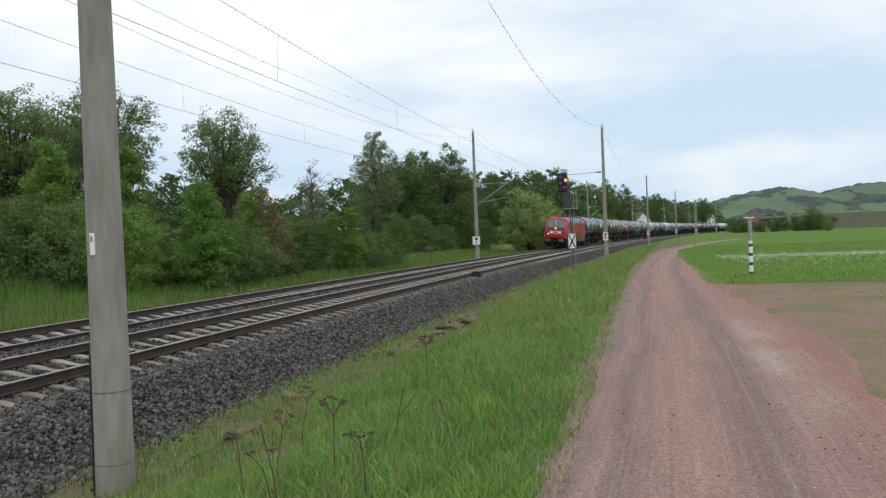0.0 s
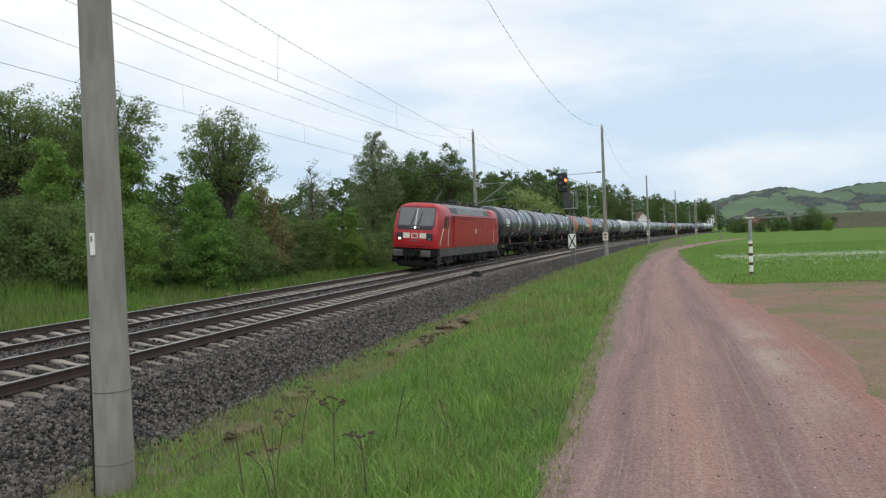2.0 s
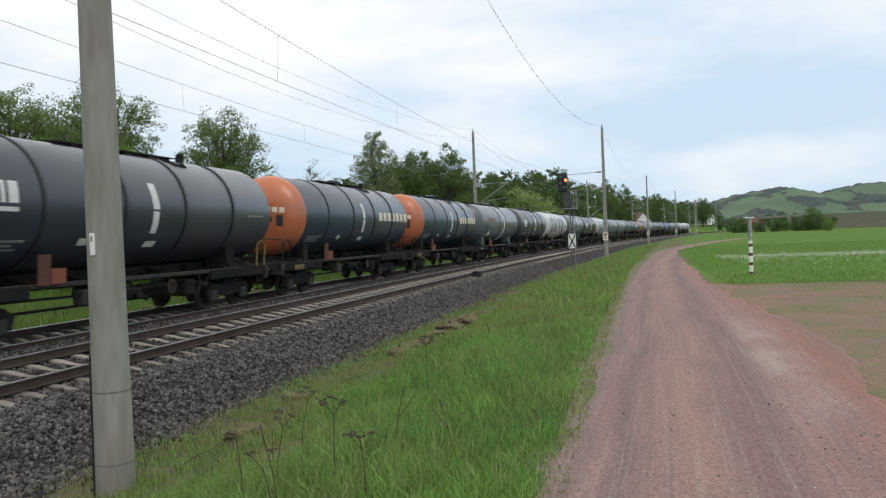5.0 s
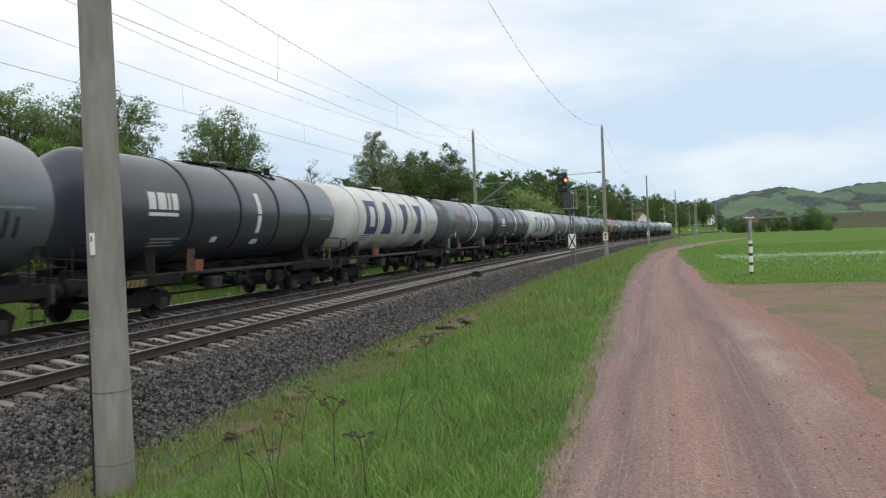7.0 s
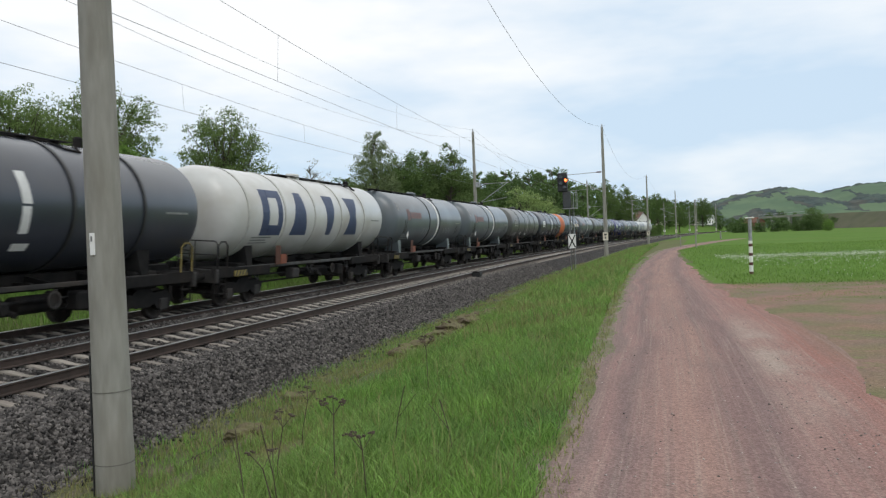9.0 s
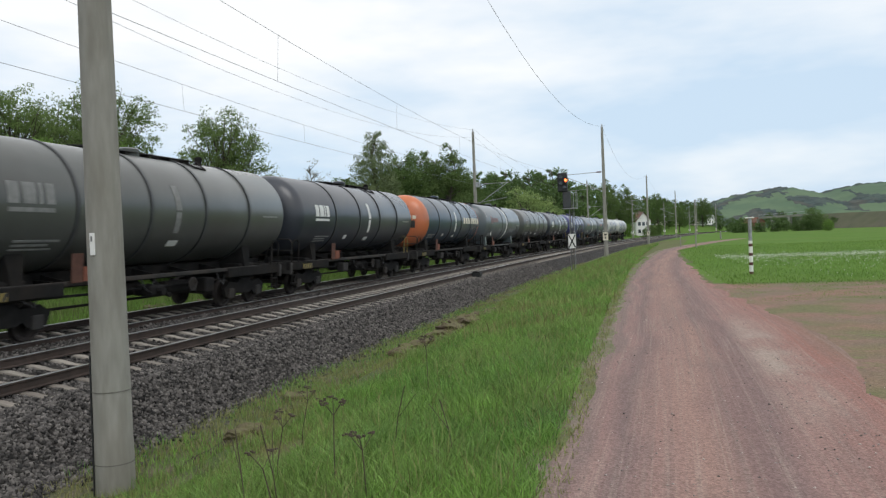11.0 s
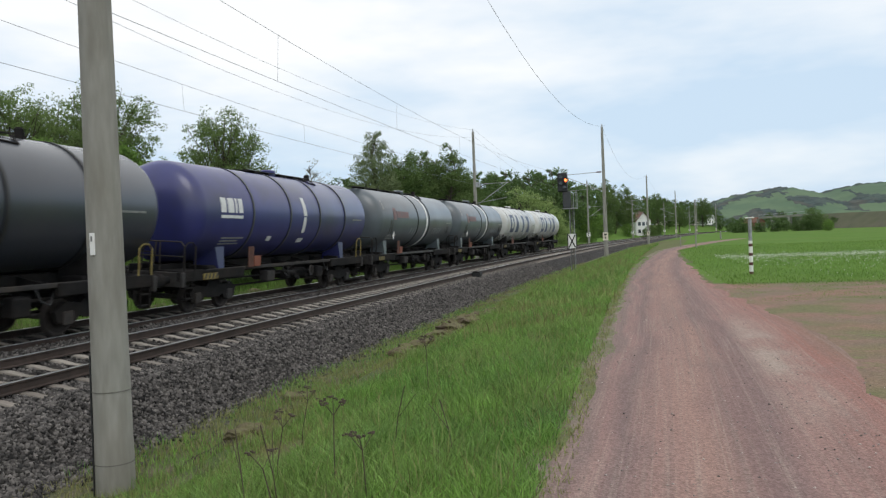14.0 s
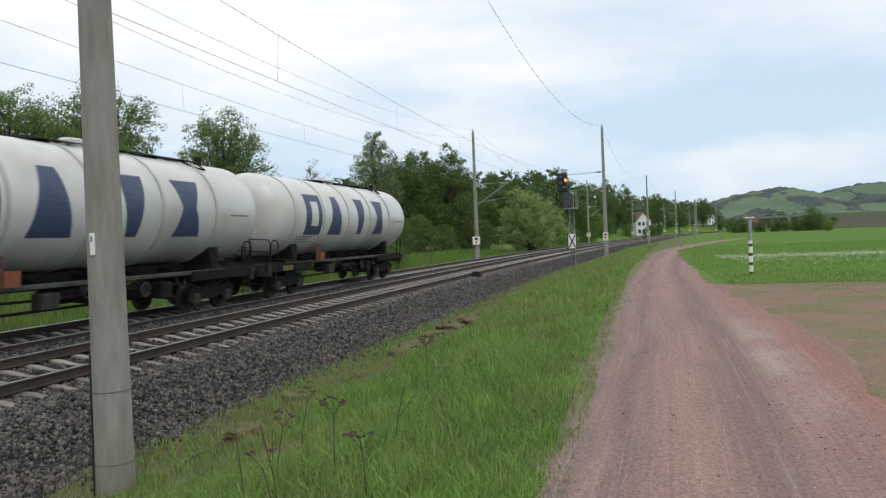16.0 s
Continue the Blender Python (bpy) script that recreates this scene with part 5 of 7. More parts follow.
            part("door_gap", Shape().box(*bx(W - 0.02, W + 0.006), dy, dy + 0.03, 1.4, 3.4).box(*bx(W - 0.02, W + 0.006), dy + 0.72, dy + 0.75, 1.4, 3.4), "black", ob)
            part("grab_rail", Shape().tube(((W + 0.05) * side, dy - 0.1, 1.5), ((W + 0.05) * side, dy - 0.1, 2.7), 0.02), "cream", ob)
            steps = part("steps", Shape().box(*bx(W - 0.2, W + 0.02), dy, dy + 0.6, 0.45, 0.49).box(*bx(W - 0.2, W + 0.02), dy, dy + 0.6, 0.75, 0.79), "grime", ob)
            part("step_side", Shape().box(*bx(W - 0.03, W), dy, dy + 0.03, 0.45, 1.0).box(*bx(W - 0.03, W), dy + 0.57, dy + 0.6, 0.45, 1.0), "black", steps)
        part("side_emblem", Shape().box(*bx(W + 0.05, W + 0.058), 9.75, 10.1, 2.3, 2.6), "mark", ob, "small pale plain block")
    # roof
    for k in range(6):
        y = 3.75 + k * 1.9
        part("roof_panel", Shape().add([(-1.36, y, 3.55), (1.36, y, 3.55), (1.36, y + 1.87, 3.55), (-1.36, y + 1.87, 3.55), (-1.16, y, 3.98), (1.16, y, 3.98), (1.16, y + 1.87, 3.98), (-1.16, y + 1.87, 3.98), (-0.8, y + 0.02, 4.18), (0.8, y + 0.02, 4.18), (0.8, y + 1.85, 4.18), (-0.8, y + 1.85, 4.18)],
                                       [(0, 1, 5, 4), (4, 5, 9, 8), (2, 3, 7, 6), (6, 7, 11, 10), (1, 2, 6, 5), (5, 6, 10, 9), (3, 0, 4, 7), (7, 4, 8, 11), (8, 9, 10, 11)]), "roof_grey", ob, "grey roof hatch")
    for y in (3.85, 4.78, 13.35, 14.25):
        for x in (1, -1):
            q = [(x * 1.352, y, 3.60), (x * 1.352, y + 0.82, 3.60), (x * 1.186, y + 0.82, 3.95), (x * 1.186, y, 3.95)]
            part("roof_grille", Shape().add(q + [(a - x * 0.03, b, c - 0.012) for a, b, c in q], [(0, 1, 2, 3), (7, 6, 5, 4), (0, 4, 5, 1), (1, 5, 6, 2), (2, 6, 7, 3), (3, 7, 4, 0)]), "hoop", ob, "dark grille in the roof slope")
    for k, y in enumerate((6.2, 6.7, 7.6, 11.9, 12.4)):
        part("roof_fitting", Shape().lathe([(4.15, 0.09), (4.28, 0.13), (4.34, 0.07), (4.44, 0.11), (4.52 + 0.08 * (k % 2), 0.04)], 10, "Z", (0.55, y, 0)), "black", ob)
    for y, up in ((4.9, True), (14.2, False)):
        p = part("pantograph", Shape().box(-0.7, 0.7, y - 0.5, y - 0.42, 4.26, 4.34).box(-0.7, 0.7, y + 0.42, y + 0.5, 4.26, 4.34).box(-0.06, 0.06, y - 0.5, y + 0.5, 4.26, 4.34), "black", ob)
        for x in (-0.6, 0.6):
            for yy in (y - 0.46, y + 0.46):
                part("insulator", Shape().tube((x, yy, 4.12), (x, yy, 4.28), 0.06, n=8), "redmark", p)
        knee = (0, y + 1.25, 5.15) if up else (0, y + 1.35, 4.42)
        head = (0, y - 0.15, 6.08) if up else (0, y - 0.55, 4.52)
        part("lower_arm", Shape().tube((0, y - 0.3, 4.32), knee, 0.05, 0.04), "black", p)
        part("upper_arm", Shape().tube((-0.06, *knee[1:]), (-0.35, *head[1:]), 0.025).tube((0.06, *knee[1:]), (0.35, *head[1:]), 0.025), "black", p)
        bar = [(-0.95, head[1], head[2] - 0.18), (-0.7, head[1], head[2]), (0.7, head[1], head[2]), (0.95, head[1], head[2] - 0.18)]
        part("contact_shoe", Shape().line([(a, b - 0.15, c) for a, b, c in bar], 0.025).line([(a, b + 0.15, c) for a, b, c in bar], 0.025), "black", p)
    for k in range(3):
        part("roof_insulator", Shape().lathe([(4.15, 0.05), (4.25, 0.1), (4.3, 0.05), (4.38, 0.1), (4.45, 0.04)], 10, "Z", (0.4, 7.0 + k * 2.3, 0)), "redmark", ob)
    part("roof_line", Shape().line([(0.4, 5.0, 4.47), (0.4, 13.8, 4.47)], 0.02), "black", ob)
    # bogies
    for y in (4.2, L - 4.2):
        b = part("bogie", Shape().box(-1.0, 1.0, -0.5, 0.5, 0.55, 0.9, 0.05), "dark", ob)
        b.matrix_basis = pose(0, y, 0)
        for side in (-1, 1):
            x0, x1 = (1.0, 1.18) if side > 0 else (-1.18, -1.0)
            part("side_frame", Shape().prism([(-2.1, 0.75), (-2.0, 0.42), (-0.8, 0.46), (-0.5, 0.34), (0.5, 0.34), (0.8, 0.46), (2.0, 0.42), (2.1, 0.75), (1.9, 0.95), (-1.9, 0.95)], x0, x1), "grime", b)
            for yy in (-1.3, 1.3):
                part("axle_box", Shape().tube((side * 1.0, yy, 0.6), (side * 1.28, yy, 0.6), 0.19, n=14), "grime", b)
                part("damper", Shape().tube((side * 1.22, yy + 0.3, 0.5), (side * 1.22, yy + 0.55, 0.98), 0.05), "grime", b)
        for yy in (-1.3, 1.3):
            for side in (-1, 1):
                w = part("wheel", BIG_WHEEL, None, b)
                w.matrix_basis = pose(side * 0.75, yy, 0.6)
            part("axle", AXLE, None, b).matrix_basis = pose(0, yy, 0.6)
    part("transformer", Shape().box(-1.1, 1.1, 7.3, 11.6, 0.35, 1.0, 0.06), "dark", ob)
    for x in (-1, 1):
        for y, w, z0 in ((6.75, 0.5, 0.5), (7.5, 0.9, 0.42), (8.7, 0.6, 0.5), (9.6, 1.1, 0.40), (11.2, 0.5, 0.52)):
            part("equipment_box", Shape().box(*sorted((x * 1.08, x * 1.36)), y, y + w, z0, 0.90, 0.03), "dark", ob)
        part("air_pipe", Shape().line([(x * 1.33, 1.9, 0.82), (x * 1.33, 6.5, 0.78), (x * 1.33, 12.4, 0.78), (x * 1.33, L - 1.9, 0.82)], 0.03), "grime", ob)
        for y in (1.55, 6.35, L - 6.9, L - 2.1):
            part("sand_box", Shape().box(*sorted((x * 1.02, x * 1.38)), y, y + 0.5, 0.55, 0.95, 0.04), "grime", ob)
    return ob


WHEEL = make_wheel()
BIG_WHEEL = make_wheel(0.6)
AXLE = Shape().tube((-0.72, 0, 0), (0.72, 0, 0), 0.085, n=10).mesh("axle", M["wheel"], True)

# rear end of each tank, metres behind the locomotive's front buffers
CONSIST = [("black", 33.5), ("black", 49.0), ("black", 64.4), ("orange", 79.8), ("orange", 95.4), ("grey", 111.1), ("black", 126.8), ("white", 142.5), ("grey", 158.2), ("black", 173.5), ("white", 189.4),
           ("grey", 204.9), ("grey", 220.5), ("olive", 235.7), ("black", 250.8), ("orange", 266.6), ("grey", 282.3), ("olive", 298.0), ("black", 313.5), ("blue", 329.0), ("grey", 344.5), ("grey", 360.0), ("white", 375.6), ("white", 391.5)]
TRAIN = []


def build_train():
    TRAIN.append((locomotive(), 0.0, -0.25))
    first = {}
    for style, rear in CONSIST:
        length = 16.1 if style == "white" else 15.6
        mid = rear + 0.42 - length / 2
        if style not in first:
            first[style] = ob = tank_wagon(style, length)
        else:
            ob = copy_thing(first[style], Matrix())
        TRAIN.append((ob, mid, 0.0))


def motions():
    """The whole train runs past at a steady speed."""
    lean = math.degrees(math.atan2(CANT, 1.507))
    times = [0.5 * i for i in range(33)]
    for ob, back, ahead in TRAIN:
        rows = []
        for t in times:
            s = FRONT_AT - SPEED * t + back + ahead
            if back == 0.0:
                a, b = on_line(s + 4.2, -TRACK_GAP), on_line(s + 14.7, -TRACK_GAP)
                heading = math.atan2(b.x - a.x, b.y - a.y)
                p = a - (b - a).normalized() * 4.2
            else:
                heading = centre(s)[2]
                p = on_line(s, -TRACK_GAP)
            rows.append((t, pose(p.x, p.y, p.z + CANT / 2, 0, lean, -math.degrees(heading))))
        walk(ob, rows)


# ---- plants ----


def crown_mesh(name, seed, lobes, leaves, size, mat, tight=1.0):
    """lobes: (x, y, z, rx, rz) ellipsoids. Leaves are gathered in clumps on and inside the lobes, with gaps."""
    rng = np.random.default_rng(seed)
    w = np.array([l[3] ** 2 for l in lobes], float)
    pts = []
    per = 26
    clumps = leaves // per
    pick = rng.choice(len(lobes), clumps, p=w / w.sum())
    for k in pick:
        x, y, z, rx, rz = lobes[k]
        u = rng.normal(size=3)
        u /= np.linalg.norm(u)
        r = rng.random() ** 0.36
        c = np.array([x, y, z]) + u * r * np.array([rx, rx, rz])
        spread = rng.uniform(0.35, 0.85) * min(1.15, 0.35 + 0.2 * rx)
        q = rng.normal(size=(per, 3))
        q *= (rng.random((per, 1)) ** 0.4 / np.linalg.norm(q, axis=1, keepdims=True))
        pts.append(c + q * spread * 1.5 * tight * [1, 1, 0.75])
    c = np.concatenate(pts)
    n = len(c)
    a = rng.normal(size=(n, 3))
    a /= np.linalg.norm(a, axis=1, keepdims=True)
    b = np.cross(a, rng.normal(size=(n, 3)))
    b /= np.linalg.norm(b, axis=1, keepdims=True)
    sz = size * rng.uniform(0.6, 1.3, (n, 1))
    v = np.stack([c - a * sz, c + b * sz * 0.7, c + a * sz * 0.9 - b * sz * 0.3], 1).reshape(-1, 3)
    return raw_mesh(name, v, np.arange(3 * n), np.full(n, 3), mat)


def branch_shape(seed, lobes, r, base_h, fan=False):
    rnd = random.Random(seed)
    sh = Shape()
    top = max(l[2] for l in lobes)
    p = [Vector((0, 0, -0.3))]
    for i in range(1, 6):
        p.append(Vector((rnd.uniform(-1, 1) * 0.04 * top, rnd.uniform(-1, 1) * 0.04 * top, top * i / 5)))
    for i in range(5):
        sh.tube(p[i], p[i + 1], r * (1 - i / 5.6), r * (1 - (i + 1) / 5.6), n=8, caps=False)
    for l in lobes:
        for _ in range(3):
            end = Vector((l[0] + rnd.uniform(-.8, .8) * l[3], l[1] + rnd.uniform(-.8, .8) * l[3], l[2] + rnd.uniform(-0.2, 0.8) * l[4]))
            z0 = max(base_h, min(end.z - 0.5, l[2] - l[4] * rnd.uniform(0.4, 1.0)))
            if fan:
                z0 = base_h + rnd.uniform(0.0, 0.35) * max(0.0, end.z - base_h)
            f = min(max(z0 / top, 0.05), 0.95) * 5
            k = min(int(f), 4)
            st = p[k].lerp(p[k + 1], f - k)
            mid = st.lerp(end, 0.5) + Vector((rnd.uniform(-.3, .3), rnd.uniform(-.3, .3), 0.12 * (end - st).length))
            sh.tube(st, mid, r * 0.24, r * 0.13, n=5, caps=False).tube(mid, end, r * 0.13, r * 0.04, n=5, caps=False)
    return sh


def lobes_for(seed, height, width, low, count, cone=0.0):
    """Lobes that fill a crown between low and height; cone narrows it to the top."""
    rnd = random.Random(seed)
    out = []
    for i in range(count):
        f = (i + rnd.random()) / count
        z = low + (height - low) * (0.10 + 0.78 * f)
        reach = width / 2 * (math.sin(math.pi * min(0.95, 0.18 + 0.72 * f)) * (1 - cone * f))
        a = i * 2.4 + rnd.uniform(-.5, .5)
        q = reach * rnd.uniform(0.35, 0.72)
        rx = max(0.5, reach * rnd.uniform(0.42, 0.62))
        out.append((q * math.cos(a), q * math.sin(a), z, rx, min(rx * rnd.uniform(0.75, 1.1), (height - low) * 0.3)))
    return out


def dome_lobes(seed, height, width, low, count):
    """Small lobes gathered under a rounded outline, for a spreading crown on bare limbs or a bush rounded to the ground."""
    rnd = random.Random(seed)
    out = []
    mid, up, down, half = low + (height - low) * 0.42, (height - low) * 0.58, (height - low) * 0.42, width / 2
    for i in range(count):
        z = 1 - 2 * (i + 0.5) / count
        a = i * 2.39996 + rnd.uniform(-0.4, 0.4)
        r = math.sqrt(1 - z * z)
        k = rnd.uniform(0.55, 0.84) * (1 if i % 3 else 0.55)
        rx = half * rnd.uniform(0.22, 0.34)
        out.append((half * r * k * math.cos(a), half * r * k * math.sin(a), mid + z * k * (up if z > 0 else down), rx, rx * rnd.uniform(0.8, 1.05)))
    return out


KINDS = {}


def plant_kind(key, seed, height, width, low, count, leaves, size, leaf, trunk, cone=0.0, dome=False, tight=1.0):
    lobes = dome_lobes(seed, height, width, low, count) if dome else lobes_for(seed, height, width, low, count, cone)
    KINDS[key] = (crown_mesh("crown", seed, lobes, leaves, size, LEAF[leaf], tight), branch_shape(seed, lobes, trunk, low * 0.6, dome).mesh("trunk", M["bark"], True), height)


def plant(key, x, y, scale=1.0, turn=0.0, name="tree", label="", sink=0.15, wide=1.0):
    crown, trunk, _ = KINDS[key]
    ob = tagged(new(name), label, "tree" if name == "tree" else "bush", "trees and bushes beyond the line")
    ob.matrix_basis = pose(x, y, ground_at(x, y) - sink, 0, 0, turn) @ Matrix.Diagonal((scale * wide, scale * wide, scale, 1))
    part("trunk", trunk, None, ob)
    part("crown", crown, None, ob)
    return ob


def grass(name, x, y, height, width, mat, label, seed, lean=0.35):
    """Blades of three faces each at plan points x, y."""
    rng = np.random.default_rng(seed)
    n = len(x)
    z = ground_z(x, y)
    s, d = line_coords(x, y)
    z = np.where((d > 2.6) & (d < 5.5), np.maximum(z, np.interp(d, VERGE_D, VERGE_Z) + GRADE * np.clip(s, 0, 480)), z)
    a = rng.uniform(0, 2 * np.pi, n)
    side = np.stack([np.cos(a), np.sin(a), np.zeros(n)], 1) * (width * rng.uniform(0.6, 1.3, n))[:, None]
    h = np.maximum(height, 0.03) * rng.uniform(0.45, 1.15, n)
    b = rng.uniform(0, 2 * np.pi, n)
    bend = np.stack([np.cos(b), np.sin(b), np.zeros(n)], 1) * (h * rng.uniform(0.05, lean * 2, n))[:, None]
    base = np.stack([x, y, z - 0.02], 1)
    up = np.zeros((n, 3))
    up[:, 2] = h
    v = np.stack([base - side, base + side, base + up * 0.55 + bend * 0.3 - side * 0.75, base + up * 0.55 + bend * 0.3 + side * 0.75, base + up * 0.98 + bend], 1)
    k = 5 * np.arange(n)[:, None]
    loops = np.concatenate([k + [0, 1, 3, 2], k + [2, 3, 4]], 1).ravel()
    ob = new(name, raw_mesh(name, v.reshape(-1, 3), loops, np.tile([4, 3], n), M[mat]))
    return tagged(ob, label, "grass", kind="stuff")


def along(rng, n, s0, s1, d0, d1, power=1.6):
    """Random points along the line between two offsets, denser near s0."""
    s = s0 + (s1 - s0) * rng.random(n) ** power
    d = d0 + (d1 - d0) * rng.random(n)
    p = np.array([on_line(a, b) for a, b in zip(s, d)])
    return p[:, 0], p[:, 1]


def clumpy(x, y, scale, cut, seed=0.0):
    f = np.array([noise.noise((a * scale, b * scale, seed)) for a, b in zip(x, y)])
    return f > cut


def lush(x, y):
    return np.array([noise.noise((a * 0.9, b * 0.6, 3.0)) + 0.6 * noise.noise((a * 2.6, b * 2.1, 8.0)) for a, b in zip(x, y)])


def build_grass():
    rng = np.random.default_rng(11)
    x, y = along(rng, 105000, 3.5, 30, 5.7, 9.3)
    k = lush(x, y) > -0.62
    x, y = x[k], y[k]
    grass("bank_grass", x, y, 0.20 + 0.15 * lush(x, y), 0.0045, "blade", "lush green grass on the bank beside the path", 1, 0.6)
    x, y = along(rng, 42000, 26, 100, 5.9, 9.4, 1.3)
    grass("bank_grass", x, y, 0.27 + 0.18 * lush(x, y), 0.012, "blade", "lush green grass on the bank beside the path", 2)
    x, y = along(rng, 52000, 4, 75, 2.8, 6.2, 1.6)
    k = clumpy(x, y, 0.8, -0.20, 4.0)
    grass("verge_grass", x[k], y[k], 0.15, 0.005, "blade_dry", "short dry grass on the strip beside the ballast", 3)
    x, y = along(rng, 28000, 4, 70, 2.9, 6.2, 1.5)
    k = clumpy(x, y, 0.6, -0.02, 9.0)
    grass("verge_grass", x[k], y[k], 0.20, 0.0055, "blade", "short green tufts on the strip beside the ballast", 4)
    x, y = along(rng, 26000, 3.2, 80, 8.3, 9.5, 1.5)
    k = clumpy(x, y, 1.3, -0.38, 7.0)
    x, y = x[k], y[k]
    grass("edge_grass", x, y, 0.10, 0.006, "blade_dry", "thin trodden grass at the edge of the path", 5)
    y = 3 + 50 * rng.random(15000) ** 1.5
    u = rng.random(15000)
    x = np.interp(y, [p[1] for p in PATH_L], [p[0] for p in PATH_L]) - 0.35 + 0.75 * u ** 1.7
    k = clumpy(x, y, 1.6, -0.15, 12.0)
    grass("edge_grass", x[k], y[k], 0.13 - 0.09 * u[k], 0.006, "blade", "short green tufts creeping into the track", 21)
    x, y = along(rng, 5000, 4, 50, 5.4, 9.2, 1.4)
    grass("dry_stems", x, y, 0.38, 0.004, "blade_dry", "pale dry stems standing in the green grass", 6, 0.5)
    x, y = along(rng, 8000, 16, 95, 6.3, 9.4, 1.2)
    k = clumpy(x, y, 0.35, 0.0, 5.0)
    grass("dry_weeds", x[k], y[k], 0.42, 0.010, "blade_dry", "dull dry weeds among the bank grass", 16, 0.5)
    # tall grass beyond the far track
    x, y = along(rng, 50000, 4, 110, -16.5, -8.3, 1.3)
    grass("tall_grass", x, y, 0.60, 0.016, "blade_tall", "tall green grass beyond the far track", 7, 0.3)
    x, y = along(rng, 30000, 2, 60, -26, -15, 1.2)
    grass("tall_grass", x, y, 0.9, 0.02, "blade_tall", "tall green grass in front of the bushes", 8, 0.3)
    # meadow
    x, y = rng.uniform(2.7, 34, 70000), 24 + 60 * rng.random(70000) ** 1.4
    k = (x > np.interp(y, [p[1] for p in PATH_R], [p[0] for p in PATH_R]) + 0.15) & ~((y < 27) & (x < 8.5) & (y < 26 + 0.8 * np.sin(x * 2)))
    grass("meadow_grass", x[k], y[k], 0.13, 0.012, "meadow", "short green meadow grass beside the track", 9)
    x, y = rng.uniform(2.4, 12, 9000), rng.uniform(8, 27, 9000)
    k = clumpy(x, y, 0.5, 0.05, 2.0) & (x > np.interp(y, [p[1] for p in PATH_R], [p[0] for p in PATH_R]) + 0.2)
    grass("thin_grass", x[k], y[k], 0.05, 0.005, "blade_dry", "thin trodden grass on bare earth", 10)
    x, y = rng.uniform(2.6, 11, 16000), 26.4 - 7 * rng.random(16000) ** 1.8
    k = clumpy(x, y, 0.7, -0.12, 6.0) & (x > np.interp(y, [p[1] for p in PATH_R], [p[0] for p in PATH_R]) + 0.25)
    grass("thin_grass", x[k], y[k], 0.06, 0.006, "meadow", "ragged grass growing over the bare earth", 22)
    # white seed heads in bands over the meadow
    x, y = rng.uniform(4.5, 70, 15000), np.where(rng.random(15000) < 0.78, rng.normal(46.5, 1.5, 15000), rng.normal(41, 3.6, 15000))
    k = (y > 33) & (x > np.interp(y, [p[1] for p in PATH_R], [p[0] for p in PATH_R]) + 0.6)
    x, y = x[k], y[k]
    x2, y2 = rng.uniform(6, 20, 160), rng.uniform(25, 36, 160)
    x, y = np.concatenate([x, x2]), np.concatenate([y, y2])
    z = ground_z(x, y) + rng.uniform(0.10, 0.22, len(x))
    octa = np.array([(1, 0, 0), (-1, 0, 0), (0, 1, 0), (0, -1, 0), (0, 0, 0.9), (0, 0, -0.9)]) * 0.017
    faces = np.array([(0, 2, 4), (2, 1, 4), (1, 3, 4), (3, 0, 4), (2, 0, 5), (1, 2, 5), (3, 1, 5), (0, 3, 5)])
    v = octa[None] * rng.uniform(0.7, 1.3, (len(x), 1, 1)) + np.stack([x, y, z], 1)[:, None]
    loops = (faces[None] + 6 * np.arange(len(x))[:, None, None]).ravel()
    tagged(new("white_flowers", raw_mesh("white_flowers", v.reshape(-1, 3), loops, np.full(8 * len(x), 3), M["flower"])), "band of white flowering heads across the green meadow", "flowers", kind="stuff")


